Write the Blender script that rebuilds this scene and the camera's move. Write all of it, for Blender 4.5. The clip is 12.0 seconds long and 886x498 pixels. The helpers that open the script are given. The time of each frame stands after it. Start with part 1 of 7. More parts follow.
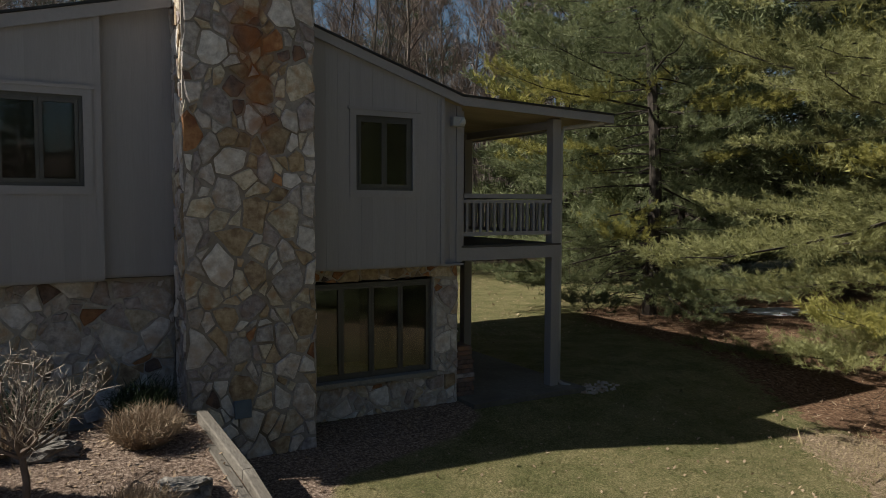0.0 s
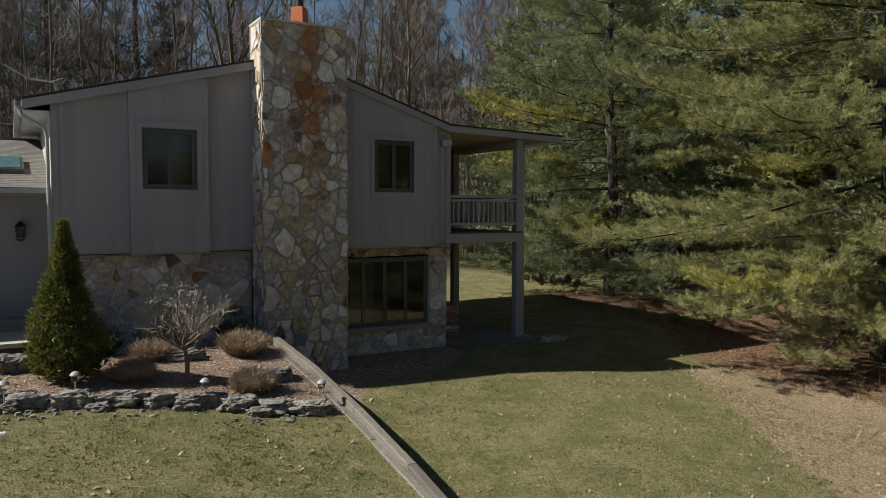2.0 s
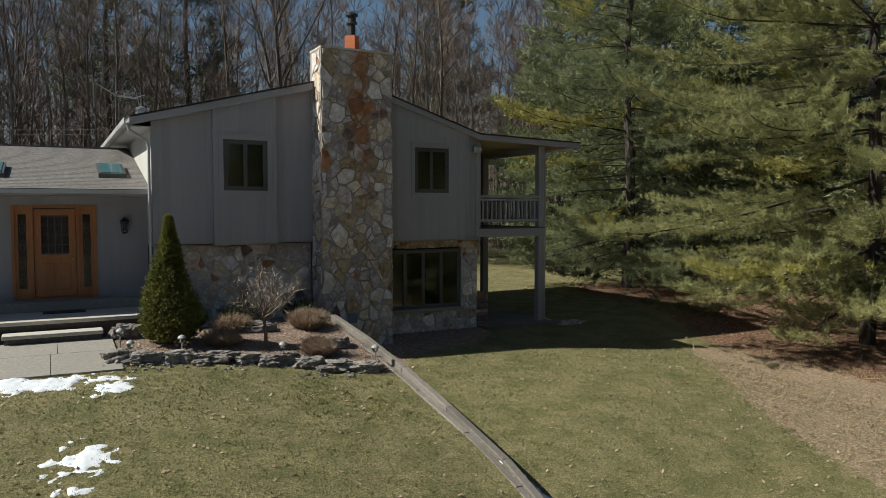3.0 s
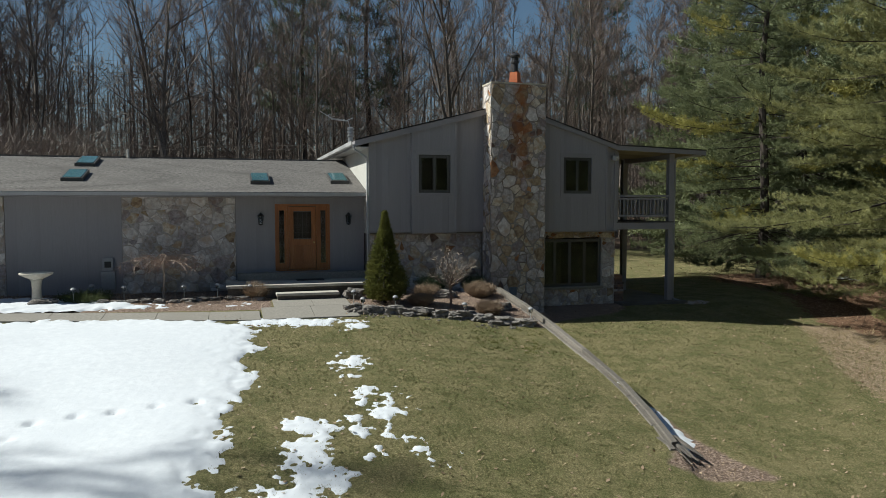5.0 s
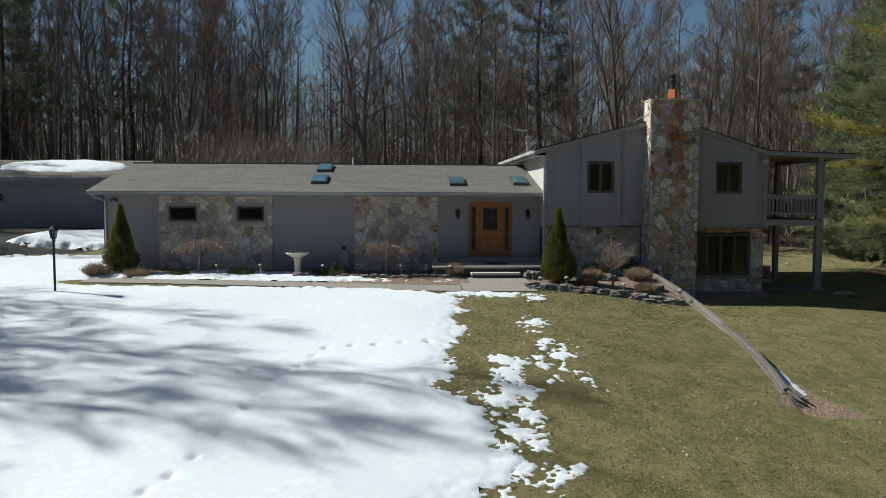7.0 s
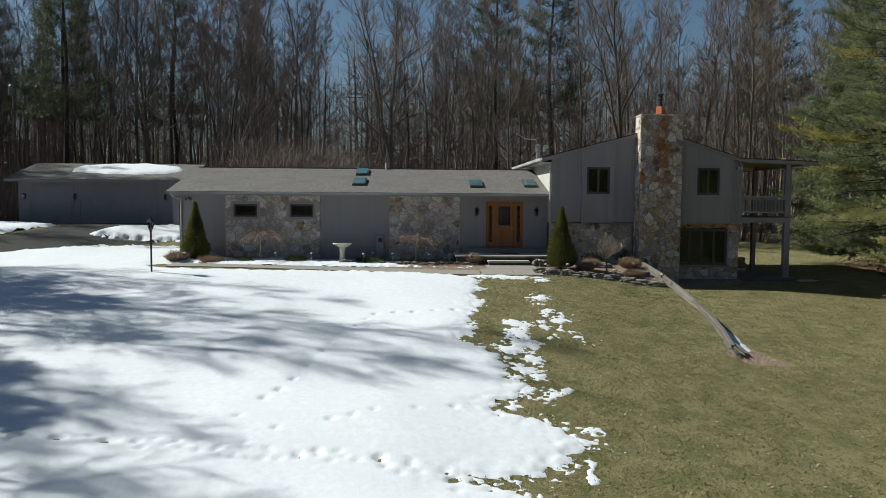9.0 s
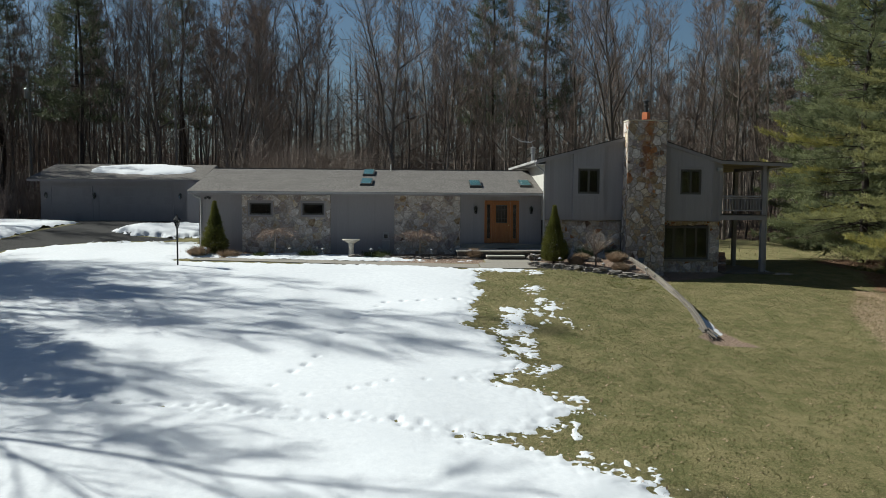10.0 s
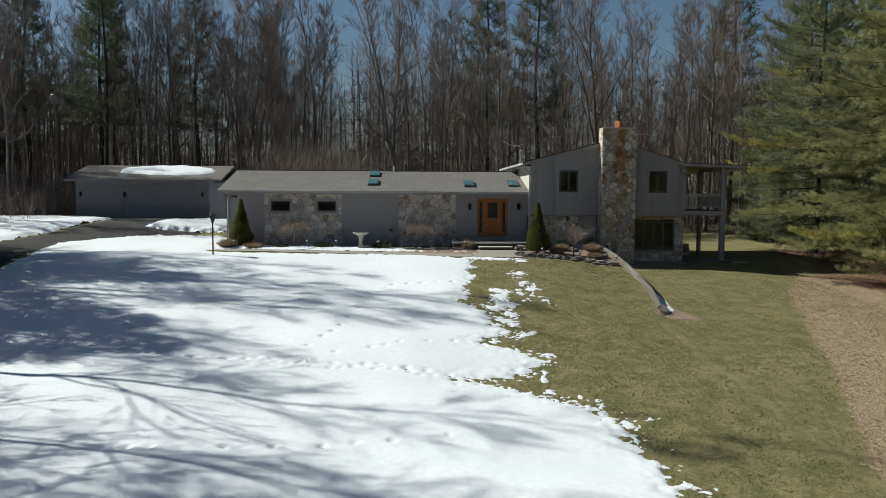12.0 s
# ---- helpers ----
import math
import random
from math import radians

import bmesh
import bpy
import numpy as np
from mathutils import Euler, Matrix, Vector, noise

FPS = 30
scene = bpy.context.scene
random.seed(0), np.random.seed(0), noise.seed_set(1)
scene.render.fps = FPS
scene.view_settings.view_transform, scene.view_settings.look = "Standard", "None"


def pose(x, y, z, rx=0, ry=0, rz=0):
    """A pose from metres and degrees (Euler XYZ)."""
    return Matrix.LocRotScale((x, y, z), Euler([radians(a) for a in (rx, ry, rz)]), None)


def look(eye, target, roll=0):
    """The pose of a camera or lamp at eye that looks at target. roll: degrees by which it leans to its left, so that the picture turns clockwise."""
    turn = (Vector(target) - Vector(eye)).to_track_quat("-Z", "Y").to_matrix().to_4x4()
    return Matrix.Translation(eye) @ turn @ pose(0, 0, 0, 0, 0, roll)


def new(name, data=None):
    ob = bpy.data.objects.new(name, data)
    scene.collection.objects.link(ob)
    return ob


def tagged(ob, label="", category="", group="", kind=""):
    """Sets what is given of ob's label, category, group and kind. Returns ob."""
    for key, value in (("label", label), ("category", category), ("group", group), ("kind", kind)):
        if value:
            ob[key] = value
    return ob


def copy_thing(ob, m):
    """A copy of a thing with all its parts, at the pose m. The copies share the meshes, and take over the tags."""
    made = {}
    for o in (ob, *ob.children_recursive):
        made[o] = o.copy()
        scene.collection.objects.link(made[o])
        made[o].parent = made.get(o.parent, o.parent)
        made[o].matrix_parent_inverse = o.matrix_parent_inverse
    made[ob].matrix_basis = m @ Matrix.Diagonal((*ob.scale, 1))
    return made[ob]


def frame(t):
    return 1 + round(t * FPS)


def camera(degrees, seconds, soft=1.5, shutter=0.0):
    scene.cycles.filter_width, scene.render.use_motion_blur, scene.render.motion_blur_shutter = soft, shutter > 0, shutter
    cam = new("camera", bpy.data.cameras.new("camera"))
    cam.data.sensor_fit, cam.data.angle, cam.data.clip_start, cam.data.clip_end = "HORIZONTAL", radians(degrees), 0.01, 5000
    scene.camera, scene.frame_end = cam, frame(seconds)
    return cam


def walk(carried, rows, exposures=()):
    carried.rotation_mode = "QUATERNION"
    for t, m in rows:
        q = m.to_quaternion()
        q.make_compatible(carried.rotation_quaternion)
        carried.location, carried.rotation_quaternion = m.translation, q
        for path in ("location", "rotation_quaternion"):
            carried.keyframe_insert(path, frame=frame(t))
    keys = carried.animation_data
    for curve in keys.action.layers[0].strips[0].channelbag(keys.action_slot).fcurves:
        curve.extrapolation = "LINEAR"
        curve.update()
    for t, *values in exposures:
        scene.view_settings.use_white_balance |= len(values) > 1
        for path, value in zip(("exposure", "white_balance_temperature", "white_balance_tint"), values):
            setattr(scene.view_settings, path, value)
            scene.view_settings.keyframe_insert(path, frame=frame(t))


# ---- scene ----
cam = camera(61.9, 12.0, soft=0.65)
PATH = [
    (0, (0.757, -0.346, 3.582), (1.762, 1.379, 3.46), 0.2),
    (0.5, (0.264, -1.274, 3.588), (1.271, 0.45, 3.468), 0.3),
    (1, (-0.32, -2.395, 3.572), (0.686, -0.67, 3.451), 0.2),
    (1.5, (-0.999, -3.626, 3.491), (0.006, -1.901, 3.377), 0.2),
    (2, (-1.69, -4.863, 3.438), (-0.683, -3.138, 3.327), 0.1),
    (2.5, (-2.38, -6.054, 3.406), (-1.379, -4.326, 3.298), 0.1),
    (3, (-3.068, -7.194, 3.35), (-2.133, -5.43, 3.243), 0.0),
    (3.2, (-3.336, -7.655, 3.355), (-2.438, -5.871, 3.246), 0.1),
    (4.8, (-5.015, -11.597, 3.407), (-4.431, -9.687, 3.282), -0.4),
    (5, (-5.211, -12.107, 3.414), (-4.659, -10.189, 3.295), -0.0),
    (5.5, (-5.629, -13.398, 3.481), (-5.18, -11.453, 3.355), 0.1),
    (6, (-6.04, -14.649, 3.522), (-5.697, -12.683, 3.392), 0.1),
    (6.5, (-6.386, -15.876, 3.535), (-6.152, -13.894, 3.403), 0.2),
    (7, (-6.6, -17.109, 3.524), (-6.48, -15.117, 3.391), 0.2),
    (8.8, (-7.13, -21.736, 3.421), (-7.049, -19.742, 3.292), 0.4),
    (9, (-7.212, -22.227, 3.417), (-7.131, -20.233, 3.289), 0.4),
    (9.5, (-7.399, -23.496, 3.414), (-7.313, -21.502, 3.285), 0.4),
    (10, (-7.532, -24.751, 3.44), (-7.443, -22.757, 3.308), 0.4),
    (10.5, (-7.593, -26.011, 3.469), (-7.504, -24.017, 3.334), 0.4),
    (11, (-7.626, -27.28, 3.505), (-7.536, -25.287, 3.367), 0.4),
    (11.5, (-7.697, -28.532, 3.534), (-7.604, -26.539, 3.393), 0.4),
    (12, (-7.806, -29.766, 3.541), (-7.709, -27.774, 3.399), 0.3),
]
EXPOSURES = [(0.0, 0.27, 6550, 6), (1.0, 0.34, 6500, 6), (2.0, 0.43, 6420, 5), (3.0, 0.42, 6300, 4), (5.0, 0.34, 6080, 2), (7.0, 0.33, 6060, 2), (12.0, 0.35, 6180, 2)]
walk(cam, [(t, look(eye, target, roll)) for t, eye, target, roll in PATH], EXPOSURES)

# ---- light: a clear late-winter sky, the sun behind and to the west of the house ----
SUN_WAY = Vector((-0.960, 0.280, 0.0)).normalized()
SUN_HIGH = radians(41.8)
world = bpy.data.worlds.new("sky")
scene.world = world
world.use_nodes = True
wn = world.node_tree
sky = wn.nodes.new("ShaderNodeTexSky")
sky.sky_type, sky.sun_disc = "NISHITA", False
sky.sun_elevation, sky.sun_rotation = SUN_HIGH, math.atan2(SUN_WAY.x, SUN_WAY.y)
sky.air_density, sky.dust_density, sky.ozone_density = 1.1, 0.8, 3.0
wn.links.new(sky.outputs[0], wn.nodes["Background"].inputs[0])
wn.nodes["Background"].inputs[1].default_value = 0.044
sun = new("sun", bpy.data.lights.new("sun", "SUN"))
sun.data.energy, sun.data.angle, sun.data.color = 5.2, radians(0.55), (1.0, 0.94, 0.85)
sun.matrix_world = look((SUN_WAY.x * 60, SUN_WAY.y * 60, 60 * math.tan(SUN_HIGH)), (0, 0, 0))


# ---- materials ----
def rust_streak(nt, co, colour, strength):
    """The rust stain that has run down the chimney from its flue, wandering and patchy."""
    n = nt.nodes

    def calc(kind, a, b):
        m = n.new("ShaderNodeMath")
        m.operation = kind
        for k, v in enumerate((a, b)):
            if isinstance(v, float):
                m.inputs[k].default_value = v
            else:
                nt.links.new(v, m.inputs[k])
        return m.outputs[0]

    def band(v, a, b):
        r = n.new("ShaderNodeMapRange")
        r.inputs[1].default_value, r.inputs[2].default_value = a, b
        nt.links.new(v, r.inputs[0])
        return r.outputs[0]

    xyz, way, patches = n.new("ShaderNodeSeparateXYZ"), n.new("ShaderNodeTexNoise"), n.new("ShaderNodeTexNoise")
    nt.links.new(co.outputs["Object"], xyz.inputs[0])
    nt.links.new(co.outputs["Object"], patches.inputs["Vector"])
    way.noise_dimensions = "1D"
    way.inputs["Scale"].default_value, way.inputs["Detail"].default_value = 0.9, 3
    nt.links.new(xyz.outputs[2], way.inputs["W"])
    patches.inputs["Scale"].default_value, patches.inputs["Detail"].default_value = 4.5, 5
    middle = calc("ADD", calc("MULTIPLY", way.outputs[0], 0.7), 3.46)
    off = calc("ABSOLUTE", calc("SUBTRACT", xyz.outputs[0], middle), 0.0)
    factor = calc("MULTIPLY", band(off, 0.42, 0.06), band(xyz.outputs[2], 3.7, 5.0))
    factor = calc("MULTIPLY", factor, band(patches.outputs[0], 0.34, 0.56))
    factor = calc("MULTIPLY", factor, strength)
    mix = n.new("ShaderNodeMix")
    mix.data_type = "RGBA"
    nt.links.new(factor, mix.inputs[0])
    nt.links.new(colour, mix.inputs[6])
    mix.inputs[7].default_value = (0.29, 0.105, 0.03, 1)
    return mix.outputs[2]


def material(name, dark, light, scale=8.0, rough=0.8, bump=0.2, metal=0.0, stain=None, stain_scale=0.6, stretch=(1, 1, 1),
             piece=0.0, distance=0.01, spec=0.4, coat=0.0, streak=0.0):
    """Grain between two colours, larger stains on top, fine relief, and a shift from piece to piece."""
    m = bpy.data.materials.new(name)
    m.use_nodes = True
    nt, n = m.node_tree, m.node_tree.nodes
    b = n["Principled BSDF"]
    co = n.new("ShaderNodeTexCoord")
    mp = n.new("ShaderNodeMapping")
    mp.inputs["Scale"].default_value = stretch
    nt.links.new(co.outputs["Object"], mp.inputs[0])
    if piece:
        own, far_off = n.new("ShaderNodeObjectInfo"), n.new("ShaderNodeMath")
        far_off.operation = "MULTIPLY"
        far_off.inputs[1].default_value = 50.0
        nt.links.new(own.outputs["Random"], far_off.inputs[0])
        nt.links.new(far_off.outputs[0], mp.inputs["Location"])
    fine = n.new("ShaderNodeTexNoise")
    fine.inputs["Scale"].default_value, fine.inputs["Detail"].default_value = scale, 6
    fine.inputs["Roughness"].default_value = 0.65
    big = n.new("ShaderNodeTexNoise")
    big.inputs["Scale"].default_value, big.inputs["Detail"].default_value = stain_scale, 4
    for t in (fine, big):
        nt.links.new(mp.outputs[0], t.inputs["Vector"])
    ramp = n.new("ShaderNodeValToRGB")
    ramp.color_ramp.elements[0].position, ramp.color_ramp.elements[0].color = 0.3, (*dark, 1)
    ramp.color_ramp.elements[1].position, ramp.color_ramp.elements[1].color = 0.7, (*light, 1)
    nt.links.new(fine.outputs[0], ramp.inputs[0])
    mix = n.new("ShaderNodeMix")
    mix.data_type = "RGBA"
    second = n.new("ShaderNodeMapRange")
    second.inputs[1].default_value, second.inputs[2].default_value = 0.48, 0.72
    nt.links.new(big.outputs[0], second.inputs[0])
    nt.links.new(second.outputs[0], mix.inputs[0])
    nt.links.new(ramp.outputs[0], mix.inputs[6])
    mix.inputs[7].default_value = (*(stain or [c * 0.72 for c in dark]), 1)
    colour = mix.outputs[2]
    if piece:
        info = n.new("ShaderNodeObjectInfo")
        hsv = n.new("ShaderNodeHueSaturation")
        value = n.new("ShaderNodeMapRange")
        value.inputs[3].default_value, value.inputs[4].default_value = 1 - piece, 1 + piece
        nt.links.new(info.outputs["Random"], value.inputs[0])
        nt.links.new(value.outputs[0], hsv.inputs["Value"])
        nt.links.new(colour, hsv.inputs["Color"])
        colour = hsv.outputs[0]
    if streak:
        colour = rust_streak(nt, co, colour, streak)
    nt.links.new(colour, b.inputs["Base Color"])
    b.inputs["Roughness"].default_value, b.inputs["Metallic"].default_value = rough, metal
    b.inputs["Specular IOR Level"].default_value = spec
    b.inputs["Coat Weight"].default_value = coat
    if bump:
        bp = n.new("ShaderNodeBump")
        bp.inputs["Strength"].default_value, bp.inputs["Distance"].default_value = bump, distance
        nt.links.new(fine.outputs[0], bp.inputs["Height"])
        nt.links.new(bp.outputs[0], b.inputs["Normal"])
    return m


def glass_material(name, tint=(0.75, 0.8, 0.8)):
    m = bpy.data.materials.new(name)
    m.use_nodes = True
    b = m.node_tree.nodes["Principled BSDF"]
    b.inputs["Base Color"].default_value = (*tint, 1)
    b.inputs["Roughness"].default_value = 0.02
    b.inputs["Transmission Weight"].default_value = 1.0
    b.inputs["IOR"].default_value = 1.5
    return m


SIDING = material("grey_taupe_siding", (0.272, 0.257, 0.266), (0.302, 0.286, 0.296), 14, 0.75, 0.15, stretch=(3, 3, 0.25), stain_scale=0.5, stain=(0.252, 0.238, 0.246), piece=0.015)
TRIM = material("grey_taupe_trim", (0.272, 0.257, 0.266), (0.302, 0.286, 0.296), 20, 0.65, 0.1, stain=(0.252, 0.238, 0.246))
SOFFIT = material("tan_soffit_plywood", (0.3, 0.24, 0.15), (0.36, 0.29, 0.19), 5, 0.8, 0.1, stretch=(0.3, 2, 1))
WHITE_TRIM = material("pale_painted_wall", (0.46, 0.445, 0.41), (0.54, 0.525, 0.485), 12, 0.6, 0.1, stain=(0.42, 0.405, 0.37))
CAP = material("cream_mortar_cap", (0.40, 0.36, 0.28), (0.62, 0.57, 0.47), 9, 0.9, 0.8, stain=(0.36, 0.25, 0.15), stain_scale=2.2, distance=0.03)
# Shade on the stoop and step faces is put into this dark tone.
BLOCK = material("shade_dark_masonry", (0.06, 0.052, 0.045), (0.13, 0.115, 0.10), 12, 0.9, 0.4, stain=(0.075, 0.06, 0.05))
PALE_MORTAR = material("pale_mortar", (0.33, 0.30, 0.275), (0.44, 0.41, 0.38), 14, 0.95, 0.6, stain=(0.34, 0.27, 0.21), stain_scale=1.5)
GUTTER = material("pale_grey_gutter", (0.36, 0.355, 0.35), (0.42, 0.415, 0.41), 9, 0.45, 0.05)
SHINGLE = material("grey_brown_shingle", (0.06, 0.055, 0.052), (0.225, 0.208, 0.192), 20, 0.95, 0.6, stain=(0.12, 0.11, 0.102), stain_scale=1.6, stretch=(0.5, 1, 1))
DRIP = material("black_drip_edge", (0.012, 0.012, 0.012), (0.03, 0.03, 0.03), 10, 0.6, 0.1)
FRAME = material("dark_bronze_frame", (0.07, 0.067, 0.062), (0.095, 0.091, 0.086), 20, 0.45, 0.05)
GLASS = glass_material("window_glass")
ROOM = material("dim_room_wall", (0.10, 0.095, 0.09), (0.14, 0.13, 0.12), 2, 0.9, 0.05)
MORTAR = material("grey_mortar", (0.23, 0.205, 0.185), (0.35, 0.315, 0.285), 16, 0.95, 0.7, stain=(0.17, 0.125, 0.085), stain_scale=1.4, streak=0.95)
DOOR_WOOD = material("honey_oak_door", (0.26, 0.095, 0.03), (0.40, 0.165, 0.055), 9, 0.4, 0.15, stretch=(6, 6, 0.5), stain=(0.23, 0.085, 0.028))
LEAD = material("dull_lead", (0.10, 0.10, 0.098), (0.16, 0.16, 0.155), 30, 0.55, 0.05)
BRASS = material("brass", (0.5, 0.36, 0.14), (0.6, 0.44, 0.18), 30, 0.3, 0.05, metal=1.0)
BLACK = material("black_iron", (0.012, 0.012, 0.013), (0.03, 0.03, 0.031), 25, 0.5, 0.1)
CONCRETE = material("grey_concrete", (0.19, 0.175, 0.152), (0.31, 0.287, 0.25), 18, 0.9, 0.3, stain=(0.23, 0.212, 0.183), stain_scale=0.9)
# Sunlit look of the stoop's front edge is put into this paler concrete.
STEP_CONCRETE = material("sun_pale_cast_step", (0.36, 0.335, 0.29), (0.5, 0.47, 0.415), 16, 0.85, 0.25, stain=(0.38, 0.35, 0.30), stain_scale=1.2)
# Darker and browner than the concrete of the walk.
PATIO = material("dark_patio_concrete", (0.11, 0.10, 0.088), (0.17, 0.155, 0.135), 14, 0.9, 0.25, stain=(0.09, 0.08, 0.068), stain_scale=0.9)
CLAY = material("terracotta_flue", (0.40, 0.12, 0.05), (0.50, 0.17, 0.075), 12, 0.85, 0.2)
SKYLIGHT = material("blue_green_skylight", (0.05, 0.12, 0.135), (0.07, 0.155, 0.17), 3, 0.15, 0.0, spec=0.7)
TIMBER = material("weathered_grey_timber", (0.085, 0.075, 0.064), (0.225, 0.2, 0.172), 14, 0.9, 0.5, stretch=(4, 0.6, 4), stain=(0.11, 0.095, 0.078), piece=0.2)
DECKWOOD = material("dark_deck_board", (0.05, 0.045, 0.042), (0.09, 0.082, 0.076), 16, 0.8, 0.2, stretch=(1, 5, 1))
BARK = material("grey_brown_bark", (0.075, 0.06, 0.051), (0.26, 0.22, 0.19), 7, 0.95, 0.6, stretch=(3, 3, 0.5), stain=(0.06, 0.046, 0.036), piece=0.4)
TWIG = material("brown_grey_twigs", (0.135, 0.097, 0.078), (0.26, 0.2, 0.168), 3, 0.95, 0.0, piece=0.35)
PINE_BARK = material("dark_pine_bark", (0.03, 0.024, 0.02), (0.075, 0.06, 0.05), 9, 0.95, 0.7, stretch=(2, 2, 0.4))
METAL = material("galvanised_metal", (0.42, 0.42, 0.42), (0.55, 0.55, 0.54), 12, 0.4, 0.05, metal=0.8)
GREY_POLE = material("silvered_pole_wood", (0.2, 0.185, 0.165), (0.34, 0.315, 0.285), 9, 0.9, 0.3, stretch=(3, 3, 0.3), stain=(0.17, 0.155, 0.135))
PLASTIC = material("grey_meter_box", (0.26, 0.26, 0.27), (0.32, 0.32, 0.33), 12, 0.5, 0.05)
STONEWARE = material("pale_cast_stone", (0.5, 0.46, 0.39), (0.64, 0.6, 0.52), 16, 0.9, 0.3, stain=(0.42, 0.38, 0.31), stain_scale=2.5)
ROCK = material("lichened_grey_rock", (0.05, 0.045, 0.041), (0.37, 0.338, 0.305), 11, 0.95, 1.0, stain=(0.14, 0.12, 0.105), stain_scale=3.2, piece=0.2, distance=0.04)


def leafy(name, dark, light, island=0.35, translucent=0.35, rough=0.6):
    """Foliage: each blade varies by its island, with light passing through."""
    m = bpy.data.materials.new(name)
    m.use_nodes = True
    nt, n = m.node_tree, m.node_tree.nodes
    b, out = n["Principled BSDF"], n["Material Output"]
    geo = n.new("ShaderNodeNewGeometry")
    ramp = n.new("ShaderNodeValToRGB")
    ramp.color_ramp.elements[0].color, ramp.color_ramp.elements[1].color = (*dark, 1), (*light, 1)
    noise_big = n.new("ShaderNodeTexNoise")
    noise_big.inputs["Scale"].default_value = 0.9
    co = n.new("ShaderNodeTexCoord")
    nt.links.new(co.outputs["Object"], noise_big.inputs["Vector"])
    mixer = n.new("ShaderNodeMath")
    mixer.operation = "MULTIPLY_ADD"
    mixer.inputs[1].default_value = island
    nt.links.new(geo.outputs["Random Per Island"], mixer.inputs[0])
    shift = n.new("ShaderNodeMapRange")
    shift.inputs[1].default_value, shift.inputs[2].default_value = 0.35, 0.65
    shift.inputs[4].default_value = 1 - island
    nt.links.new(noise_big.outputs[0], shift.inputs[0])
    nt.links.new(shift.outputs[0], mixer.inputs[2])
    nt.links.new(mixer.outputs[0], ramp.inputs[0])
    nt.links.new(ramp.outputs[0], b.inputs["Base Color"])
    b.inputs["Roughness"].default_value = rough
    b.inputs["Specular IOR Level"].default_value = 0.3
    if translucent:
        tr = n.new("ShaderNodeBsdfTranslucent")
        nt.links.new(ramp.outputs[0], tr.inputs[0])
        mx = n.new("ShaderNodeMixShader")
        mx.inputs[0].default_value = translucent
        nt.links.new(b.outputs[0], mx.inputs[1])
        nt.links.new(tr.outputs[0], mx.inputs[2])
        nt.links.new(mx.outputs[0], out.inputs[0])
    return m


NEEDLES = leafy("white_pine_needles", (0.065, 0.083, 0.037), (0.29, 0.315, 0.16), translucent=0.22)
# Paler, yellower needles for PINE_B.
NEEDLES_LIGHT = leafy("pale_pine_needles", (0.10, 0.108, 0.04), (0.40, 0.39, 0.17), translucent=0.26)
NEEDLES_YELLOW = leafy("yellowing_pine_needles", (0.2, 0.19, 0.045), (0.45, 0.41, 0.13), translucent=0.22)
NEEDLES_DARK = leafy("dark_spruce_needles", (0.042, 0.054, 0.031), (0.12, 0.137, 0.078))
ARBOR = leafy("yellow_green_conifer_sprays", (0.07, 0.08, 0.018), (0.22, 0.215, 0.06))
JUNIPER = leafy("olive_juniper_sprays", (0.045, 0.06, 0.02), (0.11, 0.13, 0.05))
BROWNTWIG = leafy("grey_brown_brush", (0.14, 0.105, 0.085), (0.26, 0.205, 0.17), translucent=0.0)
DRYSTEM = leafy("dry_brown_stems", (0.19, 0.135, 0.09), (0.40, 0.30, 0.21), translucent=0.1)
REDTWIG = leafy("reddish_bare_twigs", (0.22, 0.145, 0.11), (0.42, 0.31, 0.25), translucent=0.0)
PALETWIG = leafy("pale_bare_twigs", (0.24, 0.19, 0.15), (0.42, 0.36, 0.30), translucent=0.0)
STRAW_STALK = leafy("straw_grass", (0.25, 0.19, 0.10), (0.42, 0.34, 0.20), translucent=0.2)
GRASSBLADE = leafy("winter_grass_blades", (0.115, 0.112, 0.045), (0.275, 0.25, 0.125), translucent=0.25)
LEAFLITTER = leafy("fallen_leaves", (0.20, 0.13, 0.08), (0.48, 0.36, 0.25), translucent=0.1)
SHRUBLEAF = leafy("dark_evergreen_leaves", (0.012, 0.022, 0.01), (0.04, 0.06, 0.025), translucent=0.15)


def snow_material():
    m = material("old_snow", (0.60, 0.622, 0.655), (0.70, 0.718, 0.745), 6, 0.75, 0.3, stain=(0.63, 0.652, 0.685), stain_scale=0.8, distance=0.03, spec=0.3)
    m.node_tree.nodes["Principled BSDF"].inputs["Subsurface Weight"].default_value = 0.0
    return m


SNOW = snow_material()


